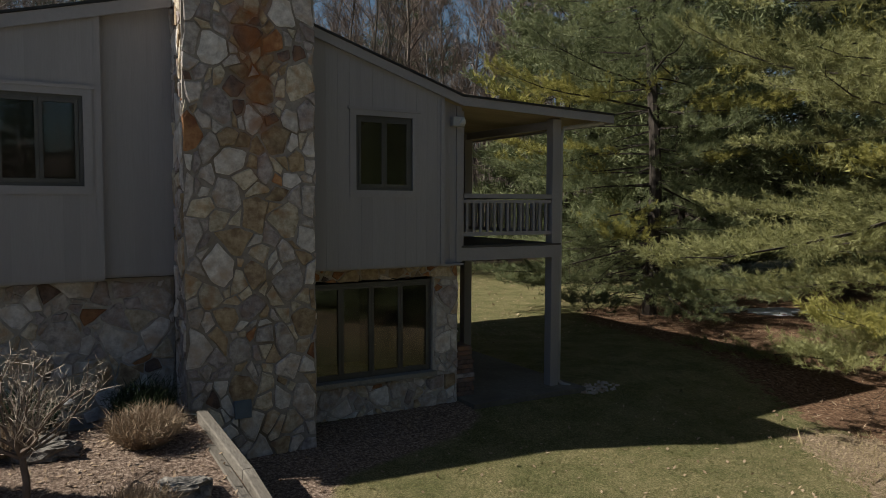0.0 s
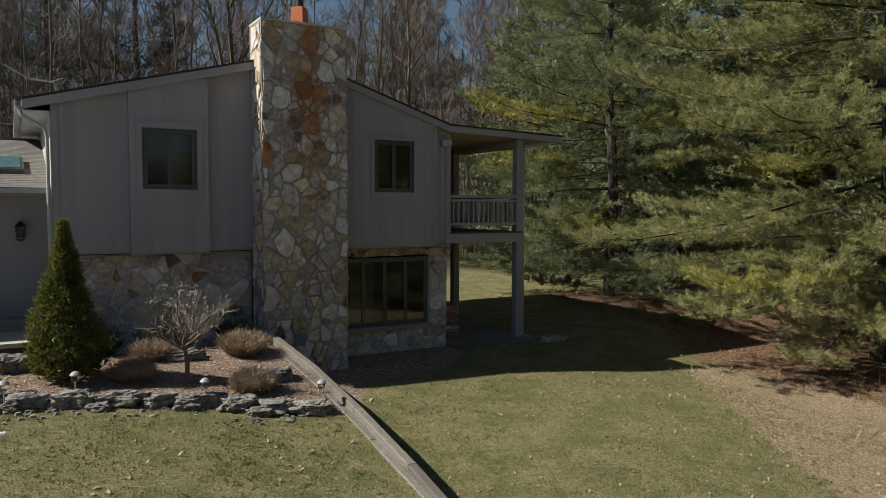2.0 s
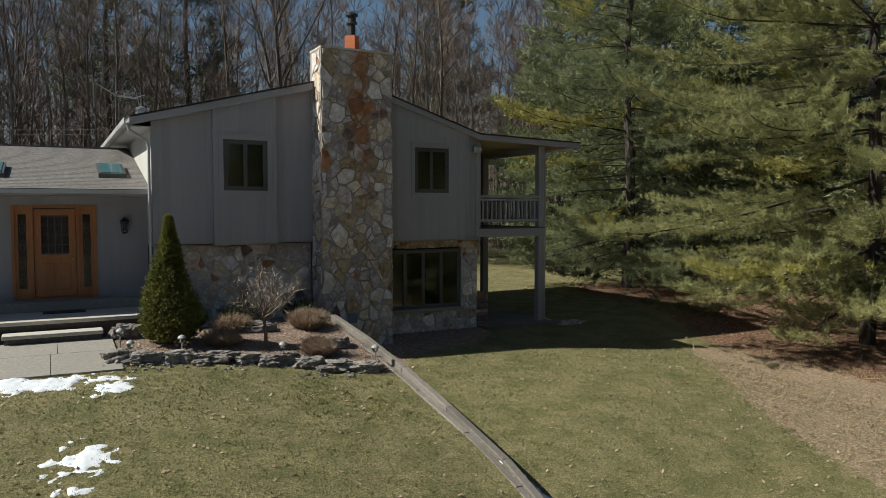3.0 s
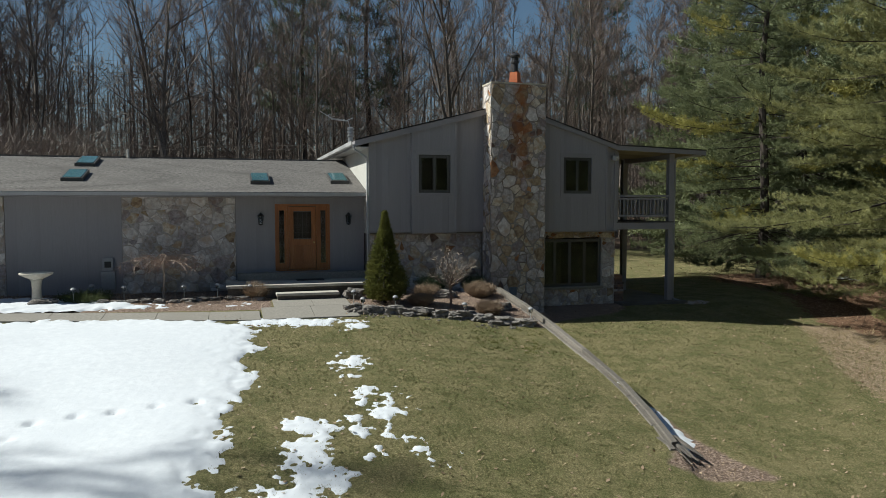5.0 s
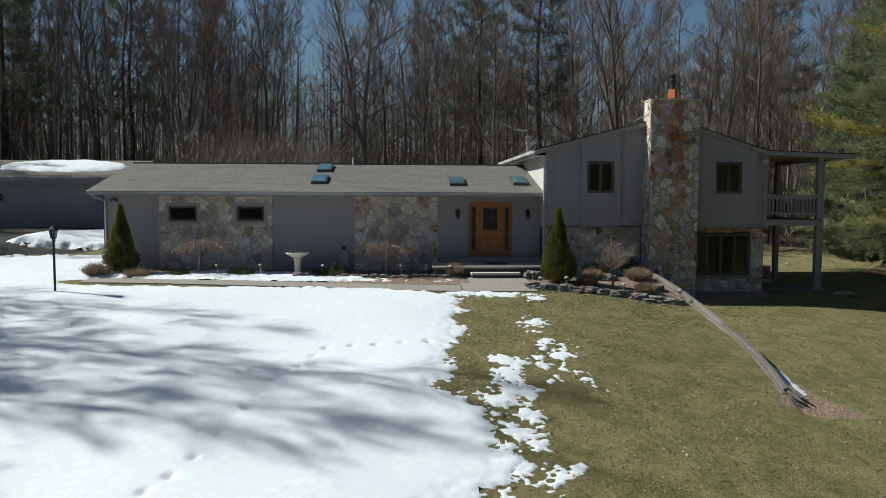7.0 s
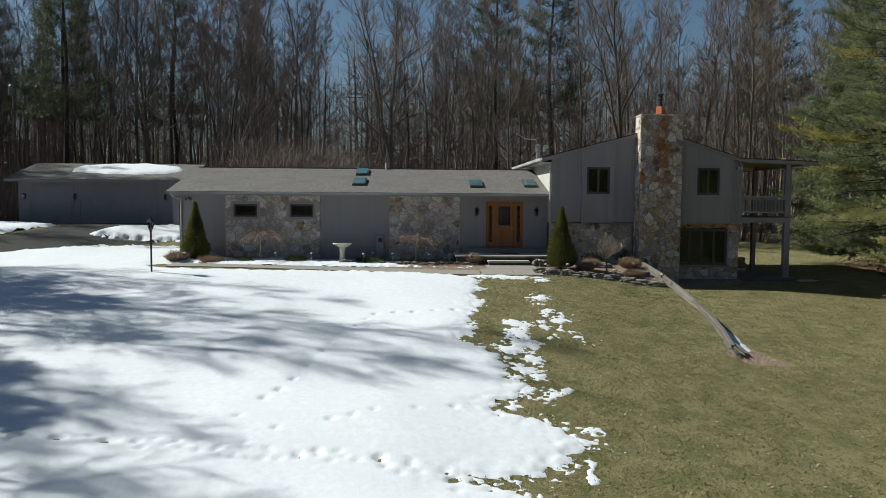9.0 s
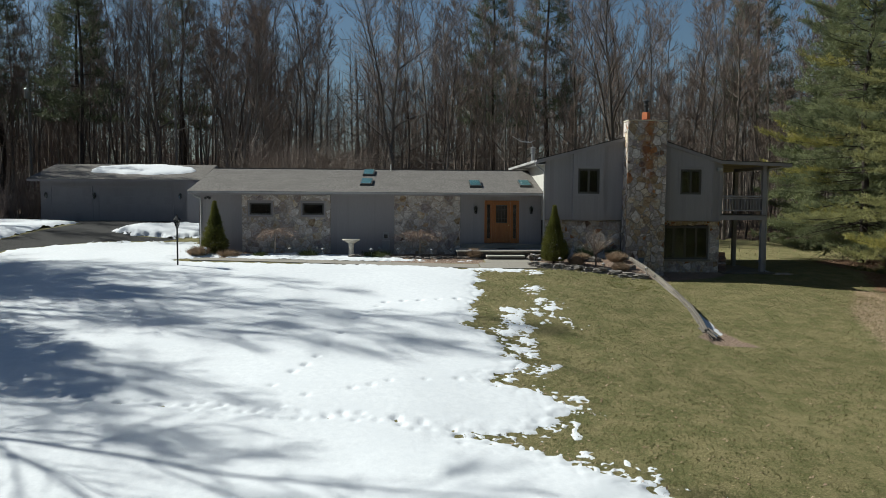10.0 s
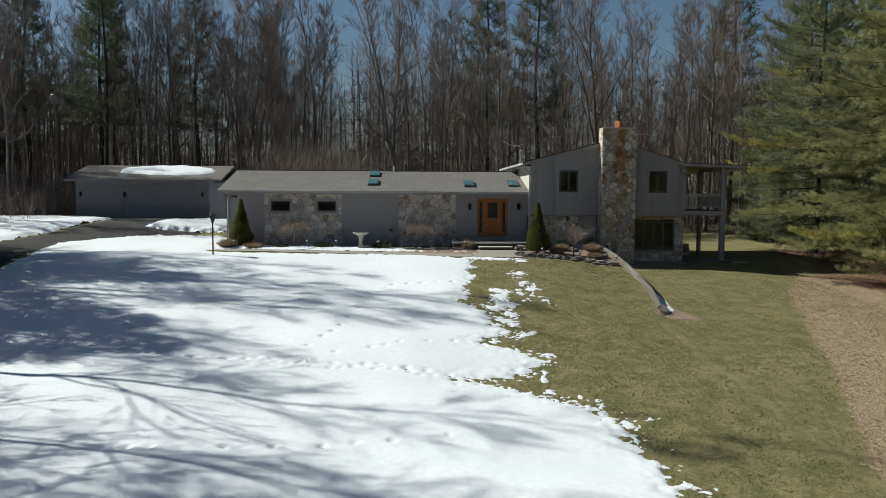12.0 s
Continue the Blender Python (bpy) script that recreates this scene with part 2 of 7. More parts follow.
def ground_material():
    """Grass, bark mulch, needle litter, straw and asphalt, told apart by the fields stored on the sheet, with ragged borders."""
    m = bpy.data.materials.new("yard_ground")
    m.use_nodes = True
    nt, n = m.node_tree, m.node_tree.nodes
    b = n["Principled BSDF"]
    co = n.new("ShaderNodeTexCoord")

    def tex(scale, detail=5, rough=0.6):
        t = n.new("ShaderNodeTexNoise")
        t.inputs["Scale"].default_value, t.inputs["Detail"].default_value, t.inputs["Roughness"].default_value = scale, detail, rough
        nt.links.new(co.outputs["Object"], t.inputs["Vector"])
        return t

    def ramp(source, stops):
        r = n.new("ShaderNodeValToRGB")
        el = r.color_ramp.elements
        while len(el) < len(stops):
            el.new(0.5)
        for e, (p, c) in zip(el, stops):
            e.position, e.color = p, (*c, 1)
        nt.links.new(source.outputs[0], r.inputs[0])
        return r.outputs[0]

    def over(low, high, factor):
        x = n.new("ShaderNodeMix")
        x.data_type = "RGBA"
        nt.links.new(factor, x.inputs[0])
        nt.links.new(low, x.inputs[6])
        nt.links.new(high, x.inputs[7])
        return x.outputs[2]

    ragged = tex(5.0, 8, 0.75)

    def field(name, spread=0.5):
        a = n.new("ShaderNodeAttribute")
        a.attribute_name = name
        mul = n.new("ShaderNodeMath")
        mul.operation = "MULTIPLY_ADD"
        mul.inputs[1].default_value, mul.inputs[2].default_value = spread * 2, -spread
        nt.links.new(ragged.outputs[0], mul.inputs[0])
        add = n.new("ShaderNodeMath")
        nt.links.new(a.outputs["Fac"], add.inputs[0])
        nt.links.new(mul.outputs[0], add.inputs[1])
        r = n.new("ShaderNodeMapRange")
        r.inputs[1].default_value, r.inputs[2].default_value = -0.06, 0.06
        nt.links.new(add.outputs[0], r.inputs[0])
        return r.outputs[0]

    fine, mid, clump, wide = tex(34, 4, 0.8), tex(1.4, 6, 0.65), tex(7.5, 5, 0.75), tex(0.35, 4)
    grass = ramp(fine, [(0.31, (0.042, 0.044, 0.016)), (0.5, (0.118, 0.118, 0.046)), (0.69, (0.29, 0.265, 0.125))])
    worn = ramp(fine, [(0.31, (0.07, 0.064, 0.027)), (0.5, (0.2, 0.174, 0.083)), (0.69, (0.44, 0.37, 0.2))])
    both = n.new("ShaderNodeMath")
    both.operation = "MULTIPLY_ADD"
    both.inputs[1].default_value = 0.35
    half = n.new("ShaderNodeMath")
    half.operation = "MULTIPLY"
    half.inputs[1].default_value = 0.65
    nt.links.new(mid.outputs[0], half.inputs[0])
    nt.links.new(clump.outputs[0], both.inputs[0])
    nt.links.new(half.outputs[0], both.inputs[2])
    patch = n.new("ShaderNodeMapRange")
    patch.inputs[1].default_value, patch.inputs[2].default_value = 0.425, 0.565
    nt.links.new(both.outputs[0], patch.inputs[0])
    colour = over(grass, worn, patch.outputs[0])
    mulch = ramp(tex(22, 6, 0.8), [(0.34, (0.037, 0.026, 0.02)), (0.5, (0.205, 0.143, 0.109)), (0.66, (0.56, 0.44, 0.355))])
    litter = ramp(tex(12, 7, 0.8), [(0.36, (0.035, 0.02, 0.013)), (0.5, (0.16, 0.09, 0.054)), (0.66, (0.34, 0.22, 0.145))])
    straw = ramp(tex(16, 7, 0.8), [(0.33, (0.11, 0.077, 0.048)), (0.5, (0.285, 0.21, 0.14)), (0.67, (0.52, 0.405, 0.285))])
    asphalt = ramp(tex(30, 4), [(0.35, (0.03, 0.03, 0.031)), (0.65, (0.065, 0.063, 0.06))])
    woods = ramp(tex(4, 8, 0.75), [(0.3, (0.04, 0.028, 0.02)), (0.5, (0.11, 0.075, 0.052)), (0.72, (0.22, 0.16, 0.12))])
    for name, layer, spread in (("woods", woods, 0.8), ("straw", straw, 0.9), ("litter", litter, 0.9), ("mulch", mulch, 0.16), ("asphalt", asphalt, 0.12)):
        colour = over(colour, layer, field(name, spread))
    nt.links.new(colour, b.inputs["Base Color"])
    b.inputs["Roughness"].default_value, b.inputs["Specular IOR Level"].default_value = 0.95, 0.2
    bp = n.new("ShaderNodeBump")
    bp.inputs["Strength"].default_value, bp.inputs["Distance"].default_value = 0.9, 0.04
    nt.links.new(fine.outputs[0], bp.inputs["Height"])
    nt.links.new(bp.outputs[0], b.inputs["Normal"])
    return m


GROUND = ground_material()
HILL = material("wooded_hillside", (0.04, 0.03, 0.024), (0.12, 0.093, 0.075), 0.9, 1.0, 0.6, stretch=(3, 3, 0.35), stain=(0.03, 0.032, 0.022), stain_scale=0.06, distance=1.0)
STONES = [
    material("pale_grey_stone", (0.24, 0.21, 0.2), (0.62, 0.565, 0.535), 9, 0.85, 0.9, stain=(0.36, 0.27, 0.20), stain_scale=5.0, piece=0.2, distance=0.03, streak=0.72),
    material("mauve_grey_stone", (0.17, 0.145, 0.145), (0.49, 0.435, 0.43), 9, 0.85, 0.9, stain=(0.30, 0.22, 0.18), stain_scale=4.6, piece=0.2, distance=0.03, streak=0.72),
    material("cream_stone", (0.30, 0.24, 0.165), (0.69, 0.615, 0.5), 9, 0.85, 0.9, stain=(0.38, 0.23, 0.12), stain_scale=4.6, piece=0.16, distance=0.03, streak=0.72),
    material("tan_stone", (0.22, 0.15, 0.085), (0.50, 0.39, 0.26), 9, 0.85, 0.9, stain=(0.16, 0.10, 0.065), stain_scale=4.8, piece=0.2, distance=0.03, streak=0.72),
    material("rust_stone", (0.22, 0.09, 0.04), (0.46, 0.25, 0.12), 7, 0.85, 0.8, stain=(0.15, 0.055, 0.03), stain_scale=3.4, piece=0.2, distance=0.03, streak=0.72),
    material("dark_umber_stone", (0.06, 0.042, 0.038), (0.20, 0.14, 0.12), 8, 0.85, 0.9, stain=(0.26, 0.14, 0.085), stain_scale=3.6, piece=0.2, distance=0.03, streak=0.72),
    material("white_quartz_stone", (0.38, 0.345, 0.325), (0.74, 0.7, 0.67), 9, 0.8, 0.8, stain=(0.45, 0.35, 0.27), stain_scale=4.2, piece=0.12, distance=0.03, streak=0.72),
]
SLATE = material("blue_slate_stone", (0.10, 0.13, 0.16), (0.15, 0.18, 0.21), 8, 0.8, 0.4)


# ---- building helpers ----
def mesh_of(name, bm, mats, smooth=False):
    me = bpy.data.meshes.new(name)
    bm.normal_update()
    bm.to_mesh(me)
    bm.free()
    for mt in mats if isinstance(mats, (list, tuple)) else [mats]:
        me.materials.append(mt)
    if smooth:
        me.polygons.foreach_set("use_smooth", [True] * len(me.polygons))
    return me


def part(name, bm, mat, parent=None, label="", smooth=False):
    """Links a bmesh as one mesh object under a thing or a part."""
    ob = new(name, mesh_of(name, bm, mat, smooth))
    if parent is not None:
        ob.parent = parent
    return tagged(ob, label)


def thing(name, label, category, at=(0, 0, 0), group="", kind=""):
    ob = new(name)
    ob.empty_display_size = 0.2
    ob.location = at
    return tagged(ob, label, category, group, kind)


def raw(name, verts, faces, mats, parent=None, label="", smooth=False):
    me = bpy.data.meshes.new(name)
    me.from_pydata(verts, [], faces)
    for mt in mats if isinstance(mats, (list, tuple)) else [mats]:
        me.materials.append(mt)
    if smooth:
        me.polygons.foreach_set("use_smooth", [True] * len(me.polygons))
    me.update()
    ob = new(name, me)
    if parent is not None:
        ob.parent = parent
    return tagged(ob, label)


def box(bm, x0, x1, y0, y1, z0, z1, tilt=None):
    """A box; tilt: a function of x (and y) that gives the top's height instead of z1."""
    top = tilt or (lambda x, y: z1)
    v = [bm.verts.new((x, y, z0)) for x, y in ((x0, y0), (x1, y0), (x1, y1), (x0, y1))]
    w = [bm.verts.new((x, y, top(x, y))) for x, y in ((x0, y0), (x1, y0), (x1, y1), (x0, y1))]
    bm.faces.new(v[::-1])
    bm.faces.new(w)
    for i in range(4):
        j = (i + 1) % 4
        bm.faces.new((v[i], v[j], w[j], w[i]))


def boxed(*spans, bevel=0.0):
    bm = bmesh.new()
    for s in spans:
        box(bm, *s)
    if bevel:
        bmesh.ops.bevel(bm, geom=bm.edges[:], offset=bevel, segments=2, affect="EDGES", profile=0.7)
    return bm


def tube(bm, pts, radii, sides=6, cap=True):
    """A tapered tube along points."""
    rings, side = [], None
    for i, p in enumerate(pts):
        a, b = Vector(pts[max(i - 1, 0)]), Vector(pts[min(i + 1, len(pts) - 1)])
        way = (b - a).normalized()
        side = way.orthogonal().normalized() if side is None else (side - way * side.dot(way)).normalized()
        up = way.cross(side)
        rings.append([bm.verts.new(Vector(p) + (side * math.cos(2 * math.pi * k / sides) + up * math.sin(2 * math.pi * k / sides)) * radii[i]) for k in range(sides)])
    for r, s in zip(rings, rings[1:]):
        for k in range(sides):
            bm.faces.new((r[k], r[(k + 1) % sides], s[(k + 1) % sides], s[k]))
    if cap:
        bm.faces.new(rings[0][::-1])
        bm.faces.new(rings[-1])


def turned(bm, profile, sides=16, at=(0, 0, 0)):
    """A lathe: profile of (radius, height)."""
    rings = [[bm.verts.new((at[0] + r * math.cos(2 * math.pi * k / sides), at[1] + r * math.sin(2 * math.pi * k / sides), at[2] + z)) for k in range(sides)] for r, z in profile]
    for r, s in zip(rings, rings[1:]):
        for k in range(sides):
            bm.faces.new((r[k], r[(k + 1) % sides], s[(k + 1) % sides], s[k]))
    bm.faces.new(rings[0][::-1])
    bm.faces.new(rings[-1])


def smoothstep(a, b, x):
    t = np.clip((x - a) / (b - a), 0, 1)
    return t * t * (3 - 2 * t)


# ---- the lie of the land ----
WALL_Y = [-2.6, -1.7, 0.0, 2.0, 4.3, 5.9, 7.7, 9.6]
WALL_X = [1.85, 2.1, 2.52, 2.84, 2.97, 3.02, 3.02, 2.87]


def wall_x(y):
    return np.interp(y, WALL_Y, WALL_X)


def wall_top(y):
    return 0.83 - 0.1525 * (9.66 - y)


def upper_ground(x, y):
    """The front yard on the high side of the timber edging."""
    west = np.interp(y, [-60, -30, -12, -9, -5, 0, 6, 8.2, 10, 14, 20, 30], [-5.2, -3.5, -1.85, -1.4, -1.0, -0.2, 0.62, 0.72, 0.78, 0.95, 1.5, 2.4])
    mid = np.interp(y, [-60, -30, -12, -8, -3, 0, 6, 8.2, 10, 14, 20, 30], [-5.2, -3.5, -2.08, -1.5, -0.68, -0.36, 0.46, 0.6, 0.72, 0.8, 1.0, 1.6])
    east = np.interp(y, [-60, -30, -12, -8, -1.5, 0.7, 2.6, 6, 8.2, 10, 14, 20, 30], [-5.2, -3.5, -2.1, -1.68, -0.8, -0.32, 0.02, 0.40, 0.62, 0.70, 0.75, 0.8, 1.2])
    edge = np.interp(y, [-60, -30, -12, -8, -2.2, 4.3, 6.0, 9.6, 14, 30], [-5.2, -3.5, -2.1, -1.7, -1.05, -0.08, 0.14, 0.68, 0.7, 1.0])
    z = np.where(x < -8, mid + (west - mid) * smoothstep(-8, -17, x), np.where(x < -2.5, east + (mid - east) * smoothstep(-2.5, -8, x), east + (edge - east) * smoothstep(-2.5, 2.9, x)))
    return z


def lower_ground(x, y):
    """The lawn and the woods' edge on the low side."""
    z = np.interp(y, [-60, -30, -12.3, -10.5, -5, -2.5, 3.4, 5, 7.4, 9.2, 10.5, 11, 16, 30, 60], [-5.2, -3.5, -2.12, -1.9, -1.56, -1.25, -0.66, -0.57, -0.40, -0.25, -0.07, -0.04, -0.02, 0.15, 0.6])
    return z - 0.25 * smoothstep(9, 15, x) * smoothstep(12, 8, y) + 0.2 * smoothstep(18, 34, x)


def ground_z(x, y):
    x, y = np.asarray(x, float), np.asarray(y, float)
    wx = wall_x(y)
    step = np.clip((x - wx + 0.02) / 0.2, 0, 1)
    far = smoothstep(26, 60, y)
    back = smoothstep(9.8, 11.0, y)
    seam = np.where(y > 10.2, np.clip((x + 1.0) / 2.0, 0, 1), step)
    seam = np.where(y < -2.6, smoothstep(-1.0, 5.0, x), seam)
    blend = smoothstep(-2.6, -1.0, y)
    seam = np.where(y < -1.0, smoothstep(-1.0, 5.0, x) * (1 - blend) + step * blend, seam)
    z = upper_ground(x, y) * (1 - seam) + lower_ground(x, y) * seam
    drive = smoothstep(-20, -24, x) * smoothstep(10, 23, y)
    z = z * (1 - drive) + np.minimum(1.95, np.maximum(z, 1.95)) * drive
    z = z * (1 - far) + 2.0 * far
    z = z + 0.03 * (np.sin(x * 0.9 + y * 0.4) + np.sin(y * 1.1 - x * 0.35)) * smoothstep(7, 3, y)
    return z


def gz(x, y):
    return float(ground_z(x, y))


def inside(x, y, poly, soft=1.0):
    """Signed distance to a polygon's border, positive inside."""
    best = np.full(np.shape(x), 1e9)
    odd = np.zeros(np.shape(x), bool)
    for (ax, ay), (bx, by) in zip(poly, poly[1:] + poly[:1]):
        t = np.clip(((x - ax) * (bx - ax) + (y - ay) * (by - ay)) / ((bx - ax) ** 2 + (by - ay) ** 2), 0, 1)
        best = np.minimum(best, np.hypot(x - ax - t * (bx - ax), y - ay - t * (by - ay)))
        cross = (ay > y) != (by > y)
        with np.errstate(divide="ignore", invalid="ignore"):
            odd ^= cross & (x < (bx - ax) * (y - ay) / (by - ay) + ax)
    return np.where(odd, best, -best) / soft


BED_EAST = [(-1.95, 10.9), (-2.0, 7.8), (-1.6, 7.4), (-0.3, 7.15), (0.8, 6.9), (1.7, 6.4), (2.5, 6.1), (2.96, 5.9), (3.0, 7.7), (2.85, 9.7), (2.85, 11)]
BED_WEST = [(-19.5, 12.2), (-19.5, 9.4), (-16, 9.2), (-11.5, 8.95), (-8.0, 8.55), (-4.15, 8.1), (-4.1, 12.2)]
BED_HOUSE = [(2.9, 10.8), (2.98, 8.0), (3.0, 6.2), (3.6, 7.4), (4.6, 9.1), (7.0, 9.75), (7.8, 10.3), (7.8, 11.3)]
BED_TIP = [(1.75, -1.5), (2.2, -1.85), (2.8, -2.05), (3.7, -2.15), (3.35, -1.2), (3.2, 0.0), (3.3, 1.5), (2.9, 2.2), (2.65, 0.6), (2.2, -1.0)]
LITTER = [(13.9, 8.3), (14.6, 9.8), (15.4, 12.0), (16.0, 17.2), (17.5, 18.8), (24, 18.5), (60, 22), (60, -40), (24, -40), (18, -12), (16.2, -2), (14.6, 4.3), (14.3, 6.4)]
STRAW = [(12.7, 8.0), (12.0, 6.5), (10.7, 4.6), (9.4, 2.6), (7.9, -1.5), (5.4, -7.7), (3.4, -12.3), (2.0, -15.2), (0.0, -62), (16, -62), (16.5, -12), (16.0, 0), (15.0, 7.0)]
DRIVE = [(-21.2, 24.2), (-21.0, 19.6), (-23.6, 17.6), (-22.4, 16.0), (-19.3, 17.2), (-21.2, 15.2), (-25.3, 13.0), (-27.0, 11.6), (-26.0, 5.8), (-25.8, 3.2), (-27, -8), (-33, -9), (-30.6, 4), (-30.2, 11.9), (-28.5, 14.7), (-27.0, 20.4), (-31.2, 23), (-31.2, 24.2)]
SNOW_MAIN = [(-60, 12), (-27.2, 12), (-25.3, 13.2), (-21.4, 15.2), (-19.4, 15.6), (-18.1, 14.2), (-18.0, 10.4), (-17.6, 7.6), (-14, 7.45), (-10.5, 7.75), (-7.8, 7.6), (-5.76, 7.1), (-4.75, 6.3), (-4.69, 4.6), (-4.94, 3.5), (-4.8, 2.2), (-5.25, 1.6), (-5.3, -0.1), (-5.6, -1.1),
             (-4.9, -2.1), (-4.6, -2.8), (-4.8, -3.8), (-4.2, -4.7), (-5.0, -5.45), (-5.5, -5.7), (-4.3, -6.35), (-3.5, -7.5), (-4.4, -8.4), (-5.3, -8.8), (-6.4, -8.92), (-5.4, -9.2), (-4.1, -10.1), (-2.9, -11.1),
             (-2.3, -12.6), (-2.5, -13.1), (-2.2, -14.2), (-2.3, -15.7), (-2.6, -18), (-5, -34), (-60, -34)]


def make_ground():
    """One sheet out to the horizon, close-meshed round the house, its columns following the timber edging."""
    cols = [-900, -500, -250, -140, -90, -65, -50] + list(np.arange(-42, -8, 0.7)) + list(np.arange(-8, 2.6, 0.3)) + [2.6, 2.75, 2.86, 2.93, 3.06, 3.2] + list(np.arange(3.4, 14, 0.35)) + list(np.arange(14, 40, 0.9)) + [50, 65, 90, 140, 250, 500, 900]
    rows = [-900, -500, -250, -140, -90, -70, -55, -45] + list(np.arange(-38, -14, 0.8)) + list(np.arange(-14, 12, 0.3)) + list(np.arange(12, 40, 0.8)) + [45, 55, 70, 90, 140, 250, 500, 900]
    u, v = np.meshgrid(np.array(cols, float), np.array(rows, float))
    x = u + (wall_x(v) - 2.95) * np.clip(1 - np.abs(u - 3.0) / 4.0, 0, 1) * smoothstep(-8, -3.0, v)
    z = ground_z(x, v)
    nx, ny = len(cols), len(rows)
    verts = np.stack([x, v, z], -1).reshape(-1, 3).tolist()
    faces = [(j * nx + i, j * nx + i + 1, (j + 1) * nx + i + 1, (j + 1) * nx + i) for j in range(ny - 1) for i in range(nx - 1)]
    ob = raw("ground", verts, faces, GROUND, smooth=True)
    tagged(ob, "winter lawn, bark mulch and needle litter sloping past the house", "ground", kind="structure")
    fx, fy = x.ravel(), v.ravel()
    mulch = np.maximum.reduce([inside(fx, fy, p) for p in (BED_EAST, BED_WEST, BED_HOUSE, BED_TIP)])
    woods = np.maximum(fy - 30 - 5.5 * smoothstep(5, 12, fx) - 3 * np.sin(fx * 0.2), -36 - fx + 0.3 * np.minimum(fy, 10)) / 2.0
    fields = {"mulch": mulch, "litter": inside(fx, fy, LITTER, 1.5), "straw": inside(fx, fy, STRAW, 1.2), "asphalt": inside(fx, fy, DRIVE), "woods": woods}
    for name, values in fields.items():
        a = ob.data.attributes.new(name, "FLOAT", "POINT")
        a.data.foreach_set("value", np.clip(values, -3, 3).astype(np.float32))
    return ob


make_ground()


def lumps(x, y, size, seed):
    return np.array([noise.noise((a / size + seed, b / size - seed, seed * 0.37)) for a, b in zip(x.ravel(), y.ravel())]).reshape(x.shape)


PRINTS = [[(-20.8, -5.8), (-18.9, -6.05), (-14.9, -7.7), (-12.3, -7.85), (-10.5, -8.25), (-8.8, -8.4), (-7.0, -8.9), (-6.1, -9.6)], [(-20.4, -6.1), (-14.9, -7.5), (-10.5, -8.0), (-6.6, -8.6)]]
TRAIL = [[(-5.2, 1.65), (-8.3, 1.35), (-9.15, -0.6), (-9.75, -3.2), (-10.3, -5.2), (-10.9, -6.3), (-11.1, -7.4)], [(-15.7, -14.1), (-14.5, -13.75), (-12.6, -13.6), (-10.6, -13.4), (-9.3, -13.2), (-7.7, -12.95), (-6.0, -12.7)], [(-9.9, -7.15), (-7.8, -6.2), (-5.4, -5.65)]]


def make_snow(name, label, x0, x1, y0, y1, cell, field, deep, seed, prints=(), trail=(), rough=1.0, bias=0.0, fray=0.16):
    """Lying snow: a thick sheet whose uneven rim sinks into the grass."""
    u, v = np.meshgrid(np.arange(x0, x1, cell), np.arange(y0, y1, cell))
    d = field(u, v) - bias + rough * (0.24 * lumps(u, v, 0.8, seed) + 0.26 * lumps(u, v, 0.36, seed + 5) + 0.26 * lumps(u, v, 0.19, seed + 9) + fray * lumps(u, v, 0.11, seed + 13))
    keep = d > -0.14
    h = deep * (1 - np.exp(-np.maximum(d, 0) / 0.35)) + np.where(d < 0, d * 0.5, 0) + 0.02 * lumps(u, v, 1.7, seed + 2) * (d > 0.4)
    rng = random.Random(seed)
    def press(px, py, deep_, wide):
        i0, i1, j0, j1 = int((px - x0 - 0.5) / cell), int((px - x0 + 0.5) / cell), int((py - y0 - 0.5) / cell), int((py - y0 + 0.5) / cell)
        if i0 >= 0 and j0 >= 0 and i1 < u.shape[1] and j1 < u.shape[0]:
            r = np.hypot(u[j0:j1, i0:i1] - px, v[j0:j1, i0:i1] - py)
            h[j0:j1, i0:i1] -= deep_ * np.exp(-((r / wide) ** 2))

    for lines, gap, stray, deep_ in ((prints, 0.33, 0.2, 0.07), (trail, 0.62, 0.08, 0.09)):
        for line in lines:
            for (ax, ay), (bx, by) in zip(line, line[1:]):
                n_steps = max(1, int(math.hypot(bx - ax, by - ay) / gap))
                for k in range(n_steps):
                    f = (k + rng.uniform(-0.4, 0.4)) / n_steps
                    press(ax + (bx - ax) * f + rng.uniform(-stray, stray), ay + (by - ay) * f + rng.uniform(-stray, stray), deep_ * rng.uniform(0.4, 1.2), rng.uniform(0.07, 0.095))
    z = ground_z(u, v) + h
    nx, ny = u.shape[1], u.shape[0]
    index = -np.ones(u.shape, int)
    good = keep[:-1, :-1] & keep[1:, :-1] & keep[:-1, 1:] & keep[1:, 1:]
    used = np.zeros(u.shape, bool)
    for a, b in ((0, 0), (0, 1), (1, 0), (1, 1)):
        used[a:ny - 1 + a, b:nx - 1 + b] |= good
    index[used] = np.arange(used.sum())
    verts = np.stack([u[used], v[used], z[used]], -1).tolist()
    j, i = np.nonzero(good)
    faces = np.stack([index[j, i], index[j, i + 1], index[j + 1, i + 1], index[j + 1, i]], -1).tolist()
    return tagged(raw(name, verts, faces, SNOW, smooth=True), label, "snow", kind="stuff")


def blobs(spots):
    def f(u, v):
        d = np.full(u.shape, -9.0)
        for bx, by, rx, ry in spots:
            d = np.maximum(d, (1 - np.hypot((u - bx) / rx, (v - by) / ry)) * min(rx, ry))
        return d
    return f


